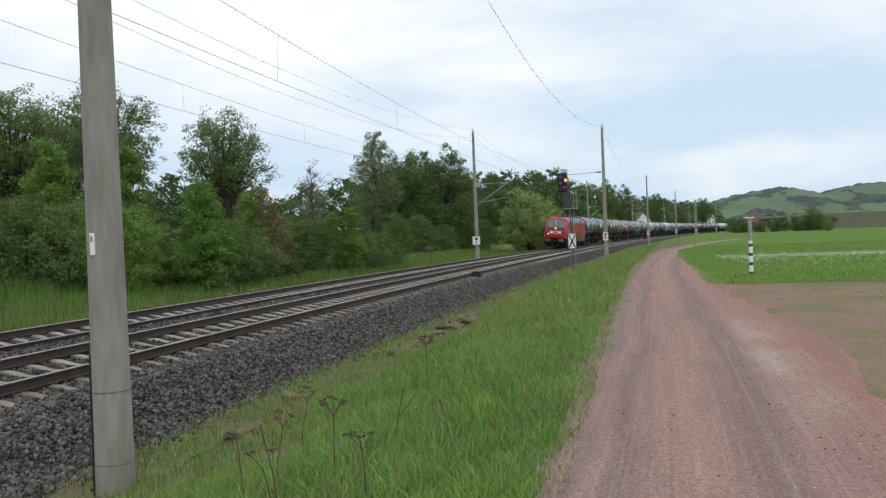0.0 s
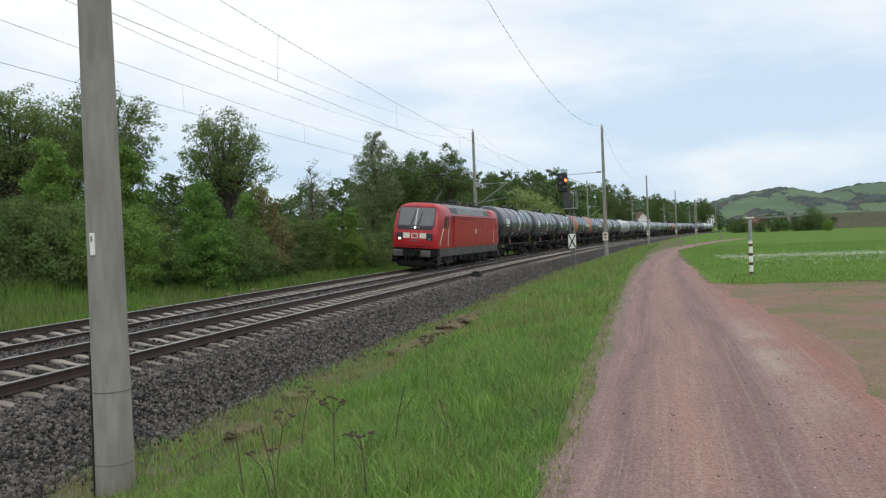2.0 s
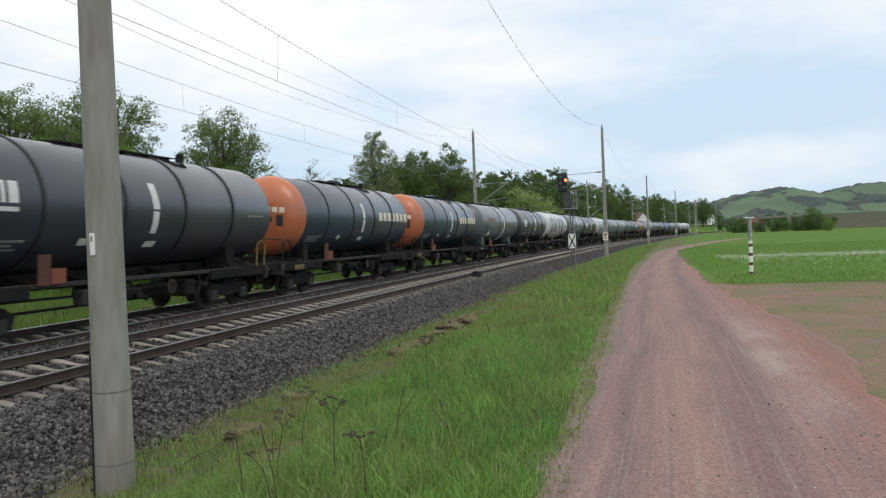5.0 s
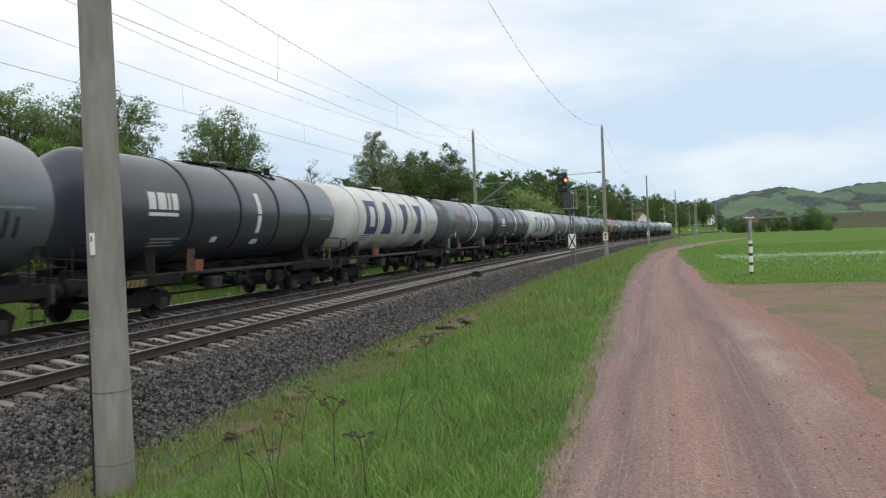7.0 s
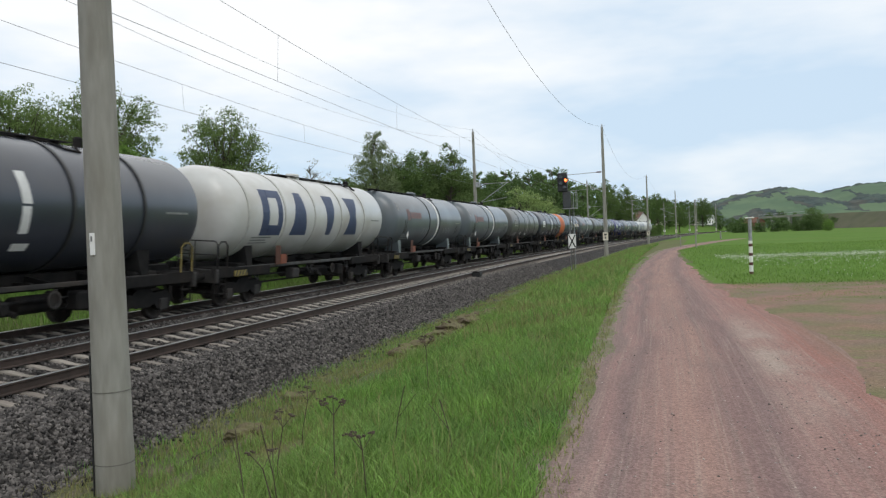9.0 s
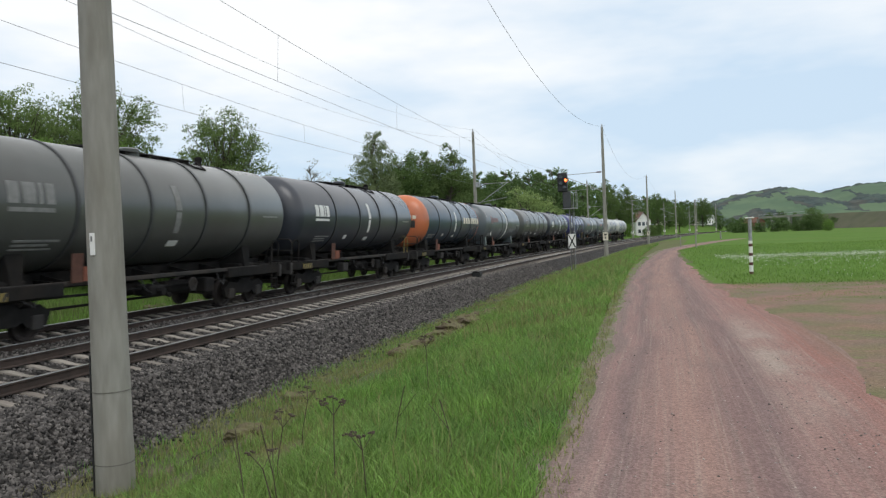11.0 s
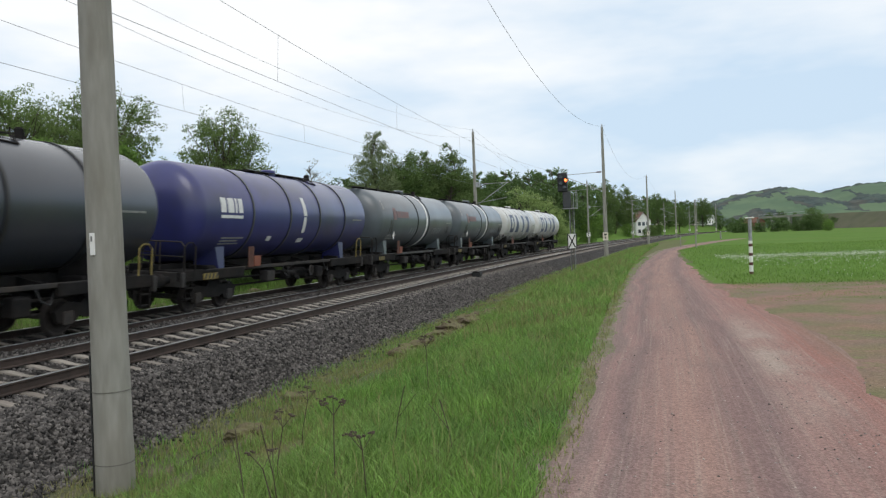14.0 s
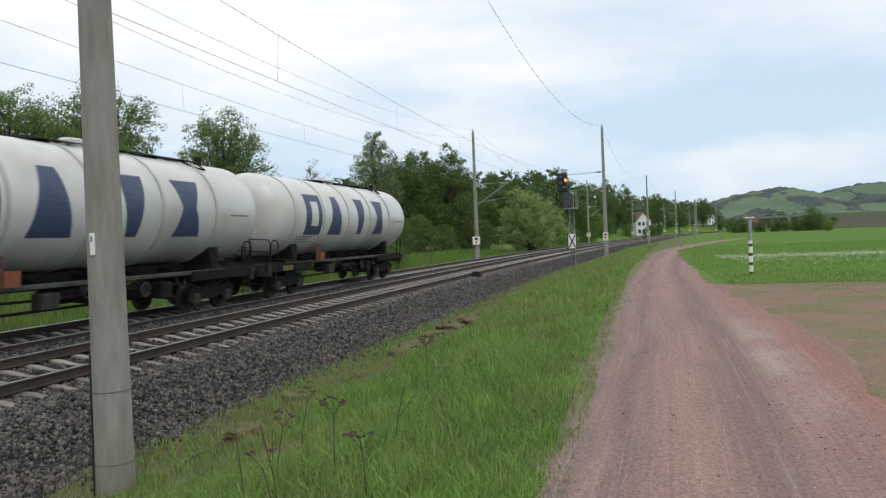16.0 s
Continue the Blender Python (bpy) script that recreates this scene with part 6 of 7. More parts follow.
def build_plants():
    plant_kind("oak", 1, 15, 11, 2.0, 18, 24000, 0.14, "mid", 0.32)
    plant_kind("spreading", 2, 14.3, 8.6, 5.6, 52, 21000, 0.105, "crown", 0.30, dome=True, tight=0.85)
    plant_kind("spreading_wide", 22, 14.0, 9.0, 5.0, 54, 22000, 0.105, "crown", 0.30, dome=True, tight=0.85)
    plant_kind("bush", 3, 6.0, 5.0, -0.6, 16, 15000, 0.085, "fresh", 0.06, tight=0.8)
    plant_kind("bush_olive", 4, 5.5, 5.5, -0.6, 16, 15000, 0.085, "olive", 0.06, tight=0.8)
    plant_kind("bush_dark", 5, 6.5, 6.0, -0.6, 14, 14000, 0.10, "mid", 0.07)
    plant_kind("scrub", 25, 6.5, 6.0, -0.6, 14, 5000, 0.17, "dark", 0.07)
    plant_kind("young", 6, 7.5, 3.4, -0.4, 18, 14000, 0.085, "fresh", 0.07, 0.45, tight=0.75)
    plant_kind("young_dark", 26, 7.5, 3.4, -0.4, 18, 14000, 0.085, "sap", 0.07, 0.40, tight=0.75)
    plant_kind("willow", 7, 9.2, 9.6, -0.6, 60, 30000, 0.12, "willow", 0.25, dome=True, tight=0.85)
    plant_kind("poplar", 8, 16, 7.5, 0.5, 20, 24000, 0.13, "olive", 0.25, 0.2)
    plant_kind("birch", 28, 16, 6.6, 1.0, 34, 24000, 0.10, "birch", 0.2, 0.15, tight=0.8)
    plant_kind("wood", 9, 14, 12, 0.0, 15, 7800, 0.26, "dark", 0.25)
    plant_kind("russet", 10, 6.5, 3.6, -0.3, 14, 10000, 0.085, "russet", 0.06, 0.2, tight=0.8)
    plant_kind("thin", 11, 9.5, 4.0, 2.4, 16, 2600, 0.07, "bare", 0.14)
    B = "leafy green bush with a ragged outline beyond the line"
    rnd = random.Random(4)
    at = lambda px, depth: (depth * (-0.23889 + 0.97041 * (px - 784) / 1384.45), depth * (0.97097 + 0.23826 * (px - 784) / 1384.45))
    # the hedge of bushes beyond the far track: place across the view, distance, size
    for px, depth, kind, sc in ((-140, 36, "bush_dark", 1.0), (-75, 38, "bush_olive", 1.0), (-5, 36, "bush_olive", 0.95), (50, 38, "bush_dark", 0.84), (96, 42, "young", 1.20), (70, 44, "young", 0.98), (128, 37, "bush_olive", 0.88), (180, 40, "bush_dark", 0.88), (212, 37, "bush", 0.80),
                                (234, 42, "young", 1.14), (262, 44, "bush_olive", 0.76), (290, 50, "bush", 0.52), (345, 40, "young_dark", 0.80), (364, 40, "young_dark", 0.88), (384, 41, "young_dark", 0.74), (418, 45, "bush_olive", 0.82), (440, 47, "young", 0.82),
                                (464, 48, "russet", 1.06), (488, 50, "russet", 0.82), (522, 57, "bush_olive", 0.78), (552, 57, "bush_olive", 0.84), (586, 58, "young", 0.68), (622, 58, "young", 0.76), (650, 62, "bush_olive", 0.62), (680, 66, "bush_olive", 0.64), (706, 95, "bush_dark", 0.85),
                                (740, 100, "bush_dark", 0.9), (790, 106, "bush_olive", 0.80), (828, 110, "bush_dark", 0.82), (852, 112, "bush_olive", 0.95)):
        plant(kind, *at(px, depth), sc, rnd.uniform(0, 360), "bush", B)
    for k in range(15):
        px = -120 + k * 55 + rnd.uniform(-12, 12)
        plant("scrub", *at(px, 46 + 3.2 * max(0, k - 2) + rnd.uniform(-2, 2)), rnd.uniform(0.50, 0.66), rnd.uniform(0, 360), "bush", "dense dark green undergrowth bush behind the tall grass", 0.15, 1.2)
    # added row of dark-leaved shrubs standing in for the shade below the bushes
    for k in range(22):
        px = -110 + k * 38 + rnd.uniform(-10, 10)
        plant("scrub", *at(px, (41 if px < 420 else 41 + (px - 420) * 0.10) + rnd.uniform(-1, 3)), rnd.uniform(0.26, 0.38), rnd.uniform(0, 360), "bush", "low dark shrub at the edge of the tall grass", 0.15, 1.3)
    T = "broad leafy tree with dark limbs standing beyond the bushes"
    for px, depth, kind, sc in ((30, 60, "spreading_wide", 1.08), (-70, 58, "spreading", 1.04), (112, 66, "spreading", 1.06), (196, 60, "spreading", 1.04), (406, 72, "spreading", 1.05), (668, 102, "birch", 1.13), (712, 108, "oak", 0.98), (748, 112, "oak", 1.04), (772, 114, "birch", 0.95), (803, 110, "poplar", 1.06), (816, 118, "oak", 0.90), (557, 82, "thin", 1.16),
                                (682, 122, "wood", 0.85), (730, 124, "wood", 0.85), (786, 126, "wood", 0.85), (850, 165, "wood", 1.20), (900, 170, "wood", 1.26), (940, 175, "wood", 1.2), (975, 185, "wood", 1.1)):
        plant(kind, *at(px, depth), sc, rnd.uniform(0, 360), "tree", T)
    plant("willow", *at(938, 116), 1.16, 40, "bush", "broad rounded pale green willow bush beside the line")
    for px, depth, sc in ((1010, 300, 1.35), (1050, 310, 1.3), (1075, 320, 1.25)):
        plant("wood", *at(px, depth), sc, px, "tree", "dark tree of the wood behind the signal")
    plant("willow", *at(985, 150), 0.75, 90, "bush", "broad rounded pale green willow bush beside the line")
    plant("bush", *at(1040, 190), 1.6, 10, "bush", B)
    plant("bush_dark", *at(1068, 235), 1.3, 70, "bush", B)
    for px, depth, kind, sc in ((1035, 260, "wood", 1.2), (1075, 270, "poplar", 1.3), (1090, 280, "poplar", 1.2), (1110, 288, "poplar", 1.3), (1122, 340, "oak", 1.1), (1000, 240, "wood", 1.0), (1165, 380, "oak", 1.3), (1185, 420, "wood", 1.2), (1215, 480, "wood", 1.3), (1245, 520, "oak", 1.4), (1205, 400, "oak", 1.0)):
        plant(kind, *at(px, depth), sc, rnd.uniform(0, 360), "tree", "leafy tree in the village beyond the line")
    for px, depth, kind, sc in ((1112, 270, "bush", 0.9), (1152, 290, "bush_olive", 1.0), (1165, 310, "bush_dark", 0.9), (1146, 420, "wood", 1.25), (1160, 440, "wood", 1.2), (1176, 450, "oak", 1.15), (1194, 470, "wood", 1.25), (1212, 500, "wood", 1.2), (1228, 520, "wood", 1.25), (1246, 540, "wood", 1.3), (1262, 560, "wood", 1.1),
                                (1276, 520, "wood", 0.8), (1295, 480, "wood", 0.7), (1312, 300, "bush", 0.85), (1322, 310, "bush_olive", 0.75), (1365, 470, "wood", 0.8), (1385, 480, "wood", 0.85), (1410, 470, "wood", 0.75), (1440, 240, "bush_dark", 1.25), (1455, 235, "bush_olive", 1.0), (1468, 200, "bush", 0.6)):
        plant(kind, *at(px, depth), sc, rnd.uniform(0, 360), "tree" if kind in ("wood", "oak") else "bush", "dark leafy tree of the village beyond the meadow" if kind in ("wood", "oak") else "green bush at the far edge of the meadow")
    # woods along the skyline
    for k in range(26):
        px = -260 + k * 50 + rnd.uniform(-15, 15)
        plant("wood", *at(px, rnd.uniform(180, 230)), rnd.uniform(1.05, 1.30) * (1.25 if px < 430 else 1.06), rnd.uniform(0, 360), "tree", "dark tree of the distant wood", wide=1.25)
    for k in range(16):
        px = 1290 + k * 26 + rnd.uniform(-10, 10)
        plant("scrub", *at(px, rnd.uniform(225, 330)), rnd.uniform(0.5, 0.95), rnd.uniform(0, 360), "bush", "dark bush at the far edge of the meadow", wide=1.4)


def build_hills():
    for name, y0, crest in (("backdrop", 1500, [(-900, 35), (0, 42), (140, 46), (180, 68), (225, 80), (318, 92), (360, 88), (400, 74), (440, 84), (491, 92), (534, 93), (700, 110), (1200, 120), (1800, 90)]),
                            ("backdrop", 800, [(-900, 18), (0, 15), (60, 19), (120, 19), (150, 13), (190, 20), (250, 19), (270, 10), (330, 9), (420, 9), (600, 12), (900, 15)])):
        xs = np.arange(crest[0][0], crest[-1][0] + 1, 8.0)
        rows, woods = [], []
        deep = 36
        for k in range(deep):
            f = k / (deep - 1)
            h = np.interp(xs, [c[0] for c in crest], [c[1] for c in crest])
            mask = np.array([noise.noise((x * 0.015, k * 0.10, y0 * 0.1)) + 0.5 * noise.noise((x * 0.04, k * 0.22, y0)) for x in xs]) + (0.9 if y0 < 1000 else 0.62 * (f > 0.84) + 0.10 * (f < 0.38) - 0.12)
            wood = mask > 0.06
            bump = np.array([noise.noise((x * 0.06, k * 0.9, y0)) + 0.8 * noise.noise((x * 0.21, k * 1.9, y0)) for x in xs])
            z = h * math.sin(f * math.pi / 2) ** 1.2 + wood * (2.0 + (2.2 if f < 0.9 else 4.5) * bump) * min(1, 3 * f) - 3 * f
            rows.append(np.stack([xs, np.full(len(xs), y0 + 420 * f), z - 2], 1))
            woods.append(wood)
        v = np.concatenate(rows)
        n = len(xs)
        i = (np.arange(deep - 1)[:, None] * n + np.arange(n - 1)[None]).ravel()
        loops = np.stack([i, i + 1, i + n + 1, i + n], 1).ravel()
        # both hill materials carry the painted haze
        me = raw_mesh(name, v, loops, np.full(len(i), 4), M["hazed_hill_field"], True)
        me.materials.append(M["hazed_hill_wood"])
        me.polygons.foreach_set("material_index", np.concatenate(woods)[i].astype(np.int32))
        tagged(new(name, me), "wooded green hills in the distance with haze painted into their colour", "hill", kind="structure")


def house(px, depth, turn, w, l, wall_h, roof_h, wall_mat, roof_mat, label):
    x, y = depth * (-0.23889 + 0.97041 * (px - 784) / 1384.45), depth * (0.97097 + 0.23826 * (px - 784) / 1384.45)
    ob = tagged(new("house"), label, "house", "houses of the village")
    ob.matrix_basis = pose(x, y, ground_at(x, y) - 0.1, 0, 0, turn)
    h = wall_h
    part("wall", Shape().add([(-w, -l, 0), (w, -l, 0), (w, l, 0), (-w, l, 0), (-w, -l, h), (w, -l, h), (w, l, h), (-w, l, h), (0, -l, h + roof_h), (0, l, h + roof_h)],
                             [(0, 1, 5, 8, 4), (3, 7, 9, 6, 2), (0, 4, 7, 3), (1, 2, 6, 5), (0, 3, 2, 1)]), wall_mat, ob)
    e = 0.4
    for sd in (-1, 1):
        a = [(0, -l - e, h + roof_h + 0.15), (0, l + e, h + roof_h + 0.15), (sd * (w + e), l + e, h - e * roof_h / w + 0.15), (sd * (w + e), -l - e, h - e * roof_h / w + 0.15)]
        part("roof", Shape().add(a + [(p, q, r - 0.14) for p, q, r in a], [(0, 1, 2, 3), (7, 6, 5, 4), (0, 4, 5, 1), (1, 5, 6, 2), (2, 6, 7, 3), (3, 7, 4, 0)]), roof_mat, ob, "tiled roof slope")
    part("chimney", Shape().box(-0.4, 0.4, -0.4, 0.4, h + roof_h * 0.7, h + roof_h + 0.7), "roof_tile", ob)
    for z in ((1.0, 3.8) if h > 5 else (1.0,)):
        for k in (-0.55, 0.0, 0.55):
            win = part("window", Shape().box(k * w - 0.55, k * w + 0.55, -l - 0.04, -l + 0.1, z, z + 1.35), "glass", ob)
            part("frame", Shape().box(k * w - 0.62, k * w + 0.62, -l - 0.06, -l - 0.041, z - 0.1, z), "white", win)
        for k in (-0.6, -0.2, 0.2, 0.6):
            part("window", Shape().box(w - 0.1, w + 0.04, k * l - 0.55, k * l + 0.55, z, z + 1.35), "glass", ob)
    return ob


def far_place(px, depth):
    return depth * (-0.23889 + 0.97041 * (px - 784) / 1384.45), depth * (0.97097 + 0.23826 * (px - 784) / 1384.45)


def build_far_things():
    house(1133, 300, 25, 3.0, 3.6, 5.6, 3.2, "white", "roof_tile", "white rendered house with a brown tiled roof among trees")
    house(1122, 305, -60, 2.0, 2.6, 2.4, 1.4, "white", "roof_tile", "white rendered house with a brown tiled roof among trees")
    house(1243, 560, 40, 5, 8, 5.4, 4.0, "white", "roof_tile", "white rendered house with a brown tiled roof among trees")
    house(1222, 540, 10, 5, 7, 5.2, 4.5, "cream", "roof_tile", "pale rendered house with a brown tiled roof among trees")
    house(1181, 460, 70, 4, 6, 4.0, 3.5, "cream", "roof_tile", "pale rendered house with a brown tiled roof among trees")
    house(1342, 420, 20, 2.4, 3.6, 4.4, 1.8, "roof_tile", "roof_tile", "dark red farm building beyond the meadow")
    house(1331, 415, 60, 2.0, 3.0, 4.4, 2.2, "roof_tile", "roof_tile", "dark brown barn beyond the meadow")
    house(292, 75, 60, 2.6, 5, 2.2, 1.0, "white", "roof_grey", "low white building glimpsed behind the bushes")
    house(512, 92, 30, 1.2, 2.0, 1.0, 0.4, "white", "roof_grey", "low white shed glimpsed behind the bushes")
    # bridge and embankment at the far side of the meadow
    x0, y0 = far_place(1345, 400)
    x1, y1 = far_place(1425, 330)
    ob = tagged(new("bridge"), "long pale concrete road bridge across the valley", "bridge")
    n = 8
    for k in range(n):
        a, b = k / n, (k + 1) / n
        P, Q = Vector((x0 + (x1 - x0) * a, y0 + (y1 - y0) * a, 6.2 - 0.3 * a)), Vector((x0 + (x1 - x0) * b, y0 + (y1 - y0) * b, 6.2 - 0.3 * b))
        part("deck", Shape().add([P, Q, Q + Vector((0, 0, 0.9)), P + Vector((0, 0, 0.9)), P + Vector((3, 7, 0)), Q + Vector((3, 7, 0)), Q + Vector((3, 7, 0.9)), P + Vector((3, 7, 0.9))],
                                 [(0, 1, 2, 3), (5, 4, 7, 6), (3, 2, 6, 7), (1, 0, 4, 5), (0, 3, 7, 4), (1, 5, 6, 2)]), "mast", ob)
        if k % 3 == 0:
            part("pier", Shape().box(P.x - 0.5, P.x + 0.5, P.y + 1, P.y + 5, -0.5, P.z), "mast", ob)
        part("railing", Shape().line([P + Vector((0, 0, 0.9)), P + Vector((0, 0, 1.9)), Q + Vector((0, 0, 1.9)), Q + Vector((0, 0, 0.9))], 0.06, 5), "galv", ob)
    # earth bank carrying the road on from the bridge
    sh = Shape()
    rows = []
    for px, depth, h in ((1418, 335, 5.6), (1450, 318, 6.2), (1490, 300, 6.2), (1530, 285, 6.0), (1580, 270, 5.8), (1700, 250, 5.6), (1900, 230, 5.4)):
        x, y = far_place(px, depth)
        rows.append([(x - 4, y - 14, -0.4), (x, y, h), (x + 3, y + 9, h), (x + 8, y + 24, -0.4)])
    vs = [p for r in rows for p in r]
    sh.add(vs, [(4 * k + i, 4 * k + 4 + i, 4 * k + 5 + i, 4 * k + 1 + i) for k in range(len(rows) - 1) for i in range(3)] + [(0, 1, 2, 3)])
    tagged(part("embankment", sh, "bank_scrub"), "brownish overgrown earth bank behind the meadow", "embankment", kind="structure")
    # poles on the meadow side
    for px, depth, h, r, lab in ((1232, 73, 4.5, 0.06, "slim grey steel pole standing in the meadow"), (1276, 128, 1.2, 0.14, "short pale post standing in the meadow"), (1205, 79, 1.0, 0.05, "short pale post standing in the meadow")):
        x, y = far_place(px, depth)
        ob = tagged(new("pole"), lab, "pole")
        ob.matrix_basis = pose(x, y, ground_at(x, y) - 0.05)
        part("shaft", Shape().lathe([(0, r), (h * 0.6, r * 0.9), (h, r * 0.7)], 10, "Z"), "mast", ob, smooth=True)
        part("cap", Shape().lathe([(h, r * 1.1), (h + 0.06, r * 0.9)], 10, "Z"), "galv", ob)


def build_verge_details():
    rnd = random.Random(21)
    # dead umbel stalks in the near grass
    for x, y, h, heads in ((-2.3, 5.6, 0.62, 5), (-2.55, 5.15, 0.75, 0), (-2.9, 5.3, 0.70, 0), (-3.0, 6.0, 0.55, 3), (-1.9, 5.2, 0.45, 4), (-2.6, 9.5, 0.7, 5), (-2.2, 6.8, 0.6, 0), (-1.55, 6.4, 0.5, 0), (-3.4, 7.4, 0.55, 3), (-2.45, 4.9, 0.5, 2)):
        ob = tagged(new("dead_stalk"), "dry brown flower stalk standing in the grass", "plant", "dead stalks in the grass")
        ob.matrix_basis = pose(x, y, ground_at(x, y) - 0.03, 0, 0, rnd.uniform(0, 360))
        lean = rnd.uniform(-0.12, 0.12)
        part("stem", Shape().line([(0, 0, 0), (lean * 0.3, 0.02, h * 0.5), (lean, 0.05, h)], 0.0045, 5), "stalk", ob)
        if not heads:
            part("side_stem", Shape().line([(lean * 0.3, 0.02, h * 0.5), (lean + 0.12, 0.08, h * 0.9)], 0.003, 5), "stalk", ob)
        for k in range(heads):
            a = k * 2.4
            tip = Vector((lean + 0.09 * math.cos(a), 0.05 + 0.09 * math.sin(a), h + 0.10 + 0.02 * (k % 2)))
            head = part("umbel", Shape().tube((lean, 0.05, h), tip, 0.003, n=4), "stalk", ob)
            sh = Shape()
            for j in range(7):
                q = tip + Vector((rnd.uniform(-.03, .03), rnd.uniform(-.03, .03), rnd.uniform(-.008, .015)))
                sh.box(q.x - 0.008, q.x + 0.008, q.y - 0.008, q.y + 0.008, q.z - 0.005, q.z + 0.005)
            part("seeds", sh, "stalk", head)
    # torn turf along the foot of the bank
    for px_s, d, size in ((9.0, 5.15, 0.2), (15.6, 5.2, 0.22), (16.3, 5.2, 0.26), (16.9, 5.3, 0.24), (17.6, 5.2, 0.22), (18.6, 5.25, 0.3), (19.4, 5.35, 0.34), (20.2, 5.45, 0.34), (20.9, 5.5, 0.3), (21.7, 5.6, 0.28), (22.5, 5.7, 0.25), (23.4, 5.75, 0.2)):
        p = on_line(px_s, d)
        bm = bmesh.new()
        bmesh.ops.create_icosphere(bm, subdivisions=3, radius=size * 1.25)
        for v in bm.verts:
            v.co *= 1 + 0.55 * noise.noise(v.co * 5 + Vector((px_s, 0, 0))) + 0.25 * noise.noise(v.co * 14)
            v.co.z *= 0.42
        me = bpy.data.meshes.new("turf_clod")
        bm.to_mesh(me)
        bm.free()
        me.materials.append(M["turf"])
        ob = tagged(new("turf_clod", me), "torn brown turf clod at the foot of the bank", "turf", "turf clods along the bank")
        ob.matrix_basis = pose(p.x, p.y, ground_at(p.x, p.y) + 0.04, 0, 0, rnd.uniform(0, 360))
    for k in range(16):
        at, d, size = rnd.uniform(24, 46), rnd.uniform(-9.9, -8.2), rnd.uniform(0.16, 0.34)
        p = on_line(at, d)
        bm = bmesh.new()
        bmesh.ops.create_icosphere(bm, subdivisions=2, radius=size * 1.4)
        for v in bm.verts:
            v.co *= 1 + 0.5 * noise.noise(v.co * 4 + Vector((at, 0, 0)))
            v.co.z *= 0.5
        me = bpy.data.meshes.new("earth_clod")
        bm.to_mesh(me)
        bm.free()
        me.materials.append(M["turf"])
        tagged(new("earth_clod", me), "reddish brown earth clod on the far bank", "soil", "earth clods on the far bank").matrix_basis = pose(p.x, p.y, ground_at(p.x, p.y) + 0.12, 0, 0, rnd.uniform(0, 360))
    # wet dark earth in the ditch
    for s, d, a, b in ((8.7, 4.75, 0.55, 0.22), (9.6, 4.72, 0.6, 0.24), (10.6, 4.62, 0.6, 0.2), (11.6, 4.55, 0.5, 0.18), (14.2, 4.7, 0.4, 0.16)):
        p = on_line(s, d)
        bm = bmesh.new()
        bmesh.ops.create_icosphere(bm, subdivisions=3, radius=1.0)
        for v in bm.verts:
            k = 1 + 0.35 * noise.noise(v.co * 2.2 + Vector((s, 0, 0))) + 0.12 * noise.noise(v.co * 8)
            v.co = Vector((v.co.x * b * k, v.co.y * a * k, v.co.z * 0.05 * k))
        me = bpy.data.meshes.new("wet_earth")
        bm.to_mesh(me)
        bm.free()
        me.materials.append(M["wet_soil"])
        tagged(new("wet_earth", me), "dark wet earth patch in the ditch", "soil", "wet patches in the ditch").matrix_basis = pose(p.x, p.y, ground_at(p.x, p.y) + 0.03, 0, -6, 0)
    # greasing box at the near rail
    p = on_line(42.0, 1.05, -0.10)
    ob = tagged(new("rail_box"), "small dark steel box fixed beside the rail", "track box")
    ob.matrix_basis = pose(*p, 0, 0, -2)
    part("case", Shape().box(-0.22, 0.22, -0.3, 0.3, -0.14, 0.12, 0.03), "black", ob)
    part("lid", Shape().box(-0.24, 0.24, -0.32, 0.32, 0.12, 0.15, 0.01), "dark", ob)
    # flat drain cover
    p = on_line(13.0, 4.0)
    ob = tagged(new("drain_cover"), "weathered square concrete drain cover in the verge", "drain cover")
    ob.matrix_basis = pose(p.x, p.y, ground_at(p.x, p.y) - 0.02, 0, 4, 20)
    part("slab", Shape().box(-0.24, 0.24, -0.24, 0.24, 0, 0.13, 0.02), "turf", ob)
    part("rim", Shape().box(-0.28, 0.28, -0.28, 0.28, -0.12, 0.05, 0.02), "grime", ob)
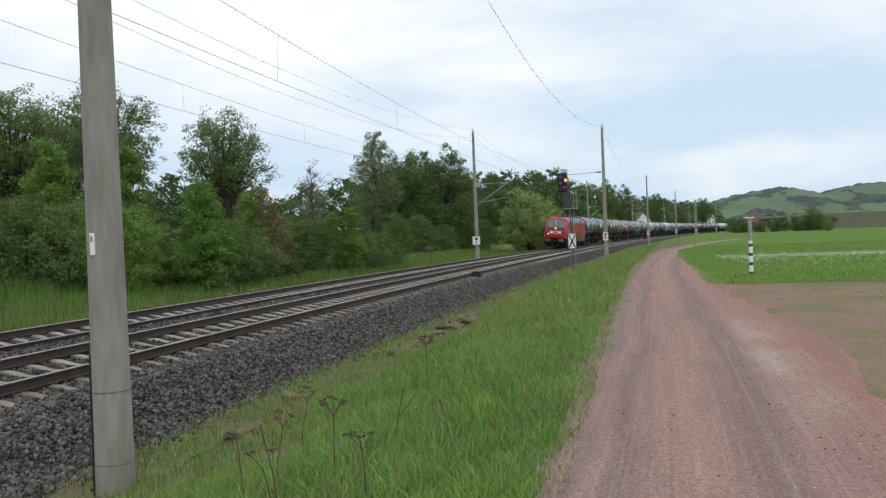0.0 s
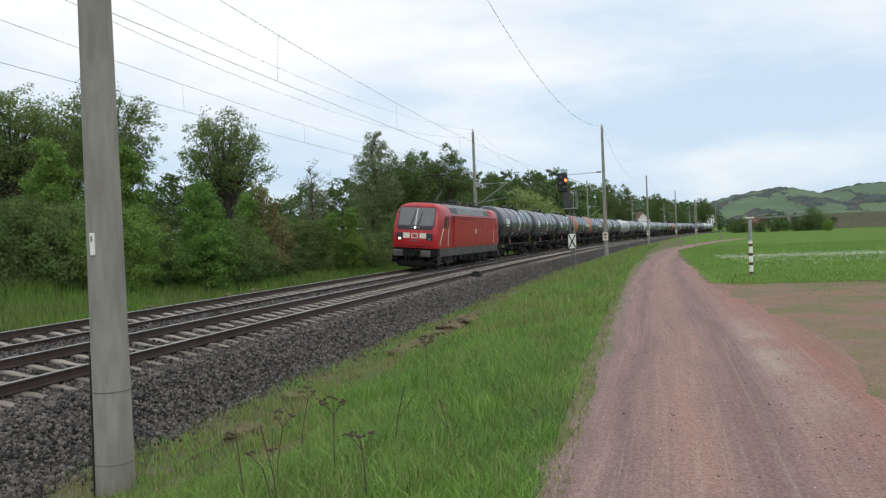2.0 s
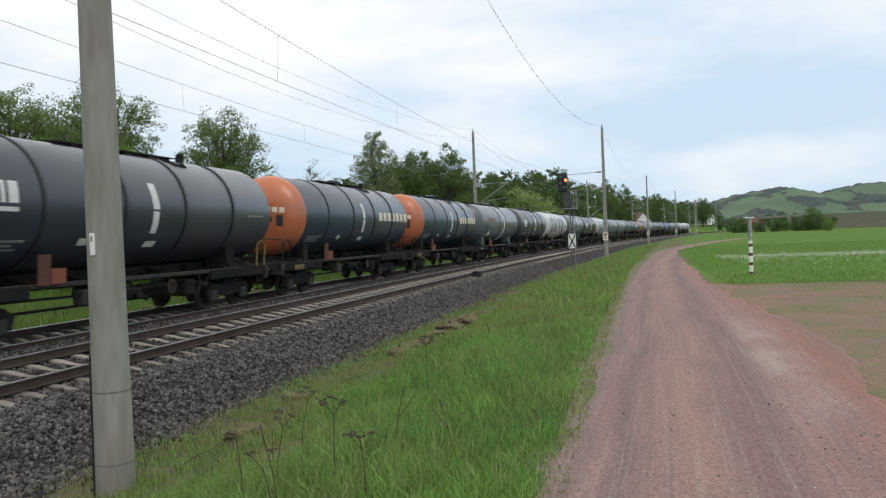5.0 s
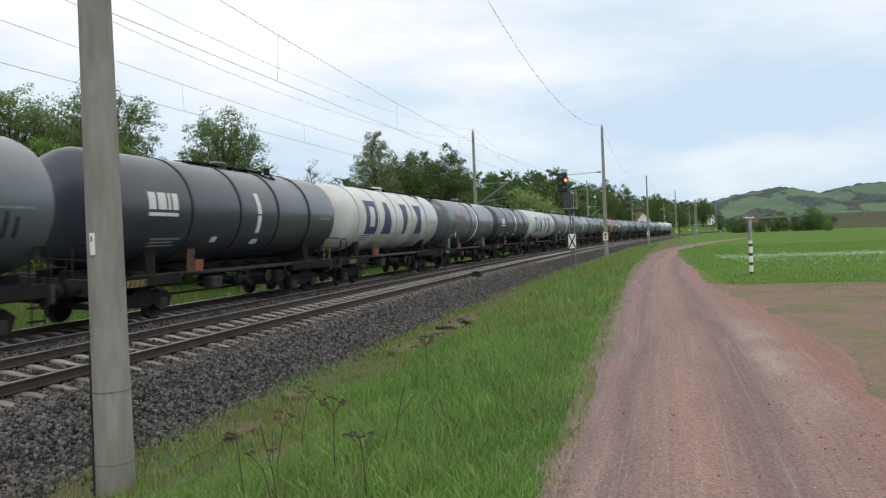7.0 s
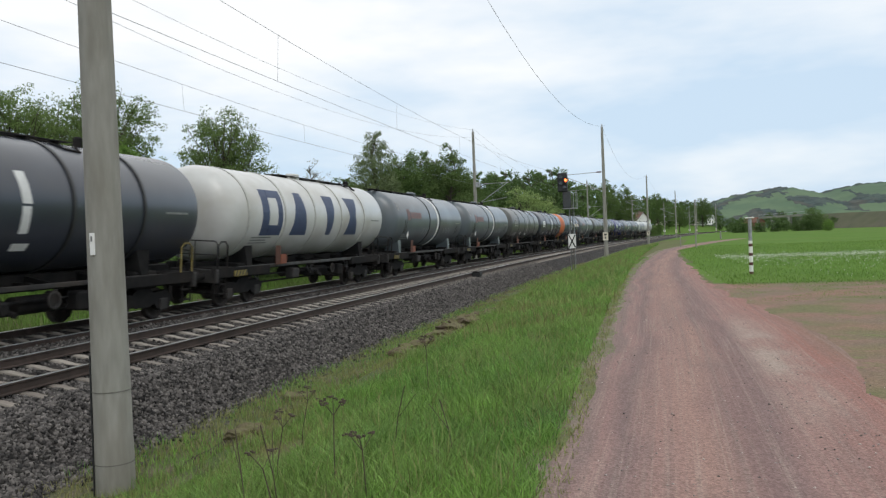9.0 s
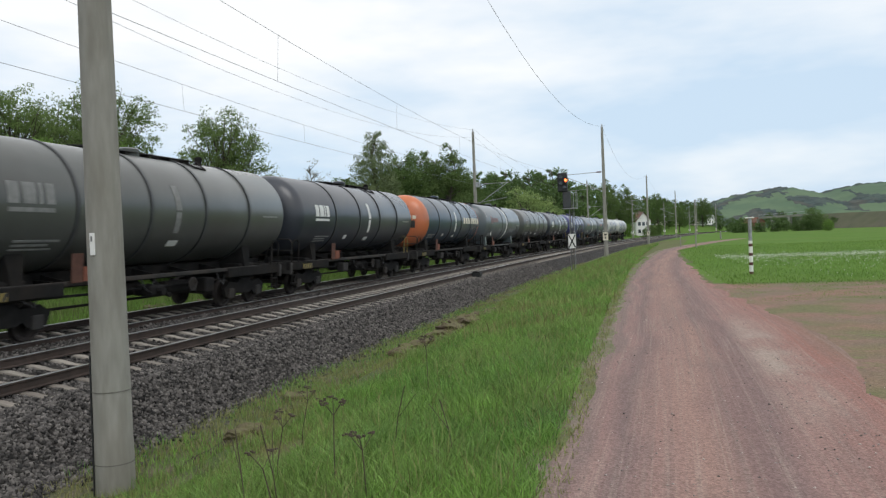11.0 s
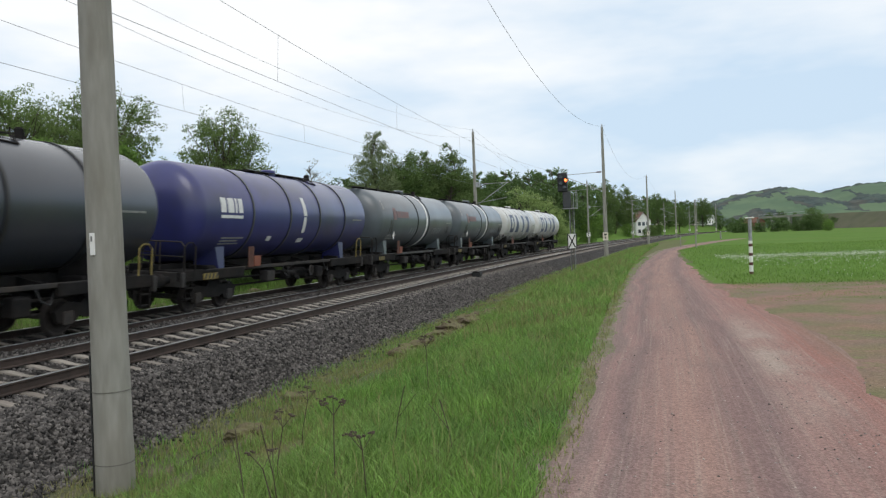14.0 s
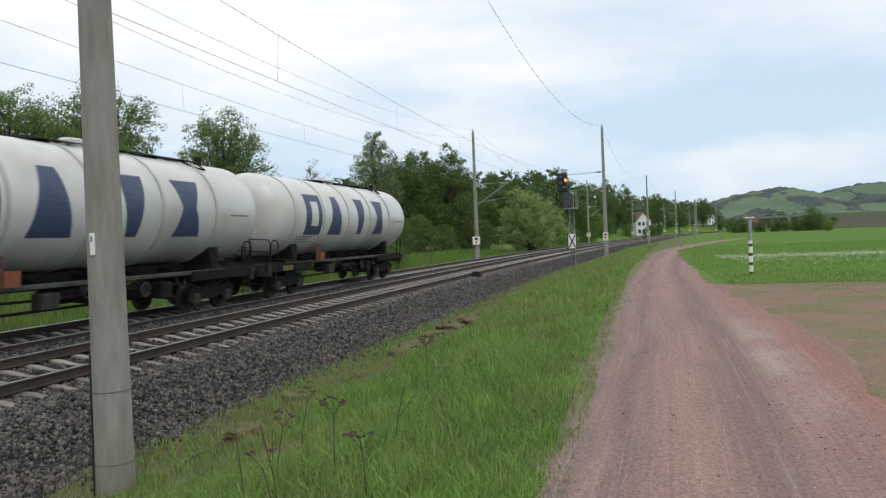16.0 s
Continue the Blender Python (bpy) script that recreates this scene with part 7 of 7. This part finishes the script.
    # stones on the track
    rng = np.random.default_rng(8)
    n = 1400
    y = 3.5 + 30 * rng.random(n) ** 1.6
    x = np.interp(y, [q[1] for q in PATH_L], [q[0] for q in PATH_L]) + rng.random(n) * 3.2
    z = ground_z(x, y) + 0.022
    octa = np.array([(1, 0, 0), (-1, 0, 0), (0, 1, 0), (0, -1, 0), (0, 0, 0.7), (0, 0, -0.7)])
    faces = np.array([(0, 2, 4), (2, 1, 4), (1, 3, 4), (3, 0, 4), (2, 0, 5), (1, 2, 5), (3, 1, 5), (0, 3, 5)])
    v = octa[None] * (rng.uniform(0.004, 0.014, (n, 1, 1)) * rng.uniform(0.7, 1.3, (n, 6, 1))) + np.stack([x, y, z], 1)[:, None]
    loops = (faces[None] + 6 * np.arange(n)[:, None, None]).ravel()
    tagged(new("grit", raw_mesh("grit", v.reshape(-1, 3), loops, np.full(8 * n, 3), M["grit"])), "small loose stones on the track", "grit", kind="stuff")


M["roof_tile"] = material("roof_tile", (0.16, 0.075, 0.05), (0.21, 0.10, 0.07), 1.5, 0.85, c3=(0.12, 0.07, 0.055), scale3=0.4)
M["bank_scrub"] = material("bank_scrub", (0.062, 0.075, 0.04), (0.095, 0.095, 0.055), 0.12, 0.95, bump=1.0, bump_scale=0.8, c3=(0.115, 0.10, 0.075), scale3=0.05)
M["turf"] = material("turf", (0.12, 0.095, 0.055), (0.15, 0.16, 0.06), 9, 0.95, bump=1.0, bump_scale=30, c3=(0.075, 0.05, 0.035), scale3=4)
M["grit"] = material("grit", (0.10, 0.085, 0.08), (0.42, 0.36, 0.33), 20, 0.9, island=0.7)
build_ground()
build_surfaces()
build_ballast()
build_masts()
build_wires()
build_signal()
marker_post(4.17, 31.1, 2.12, 0.072)
build_plants()
build_hills()
build_far_things()
build_verge_details()
build_train()
build_grass()
build_track("track_near", 0.0, "near railway track of rusty rails on concrete sleepers", SLEEPER_FIRST)
build_track("track_far", -TRACK_GAP, "far railway track of rusty rails on concrete sleepers", SLEEPER_FIRST + 0.2)
motions()
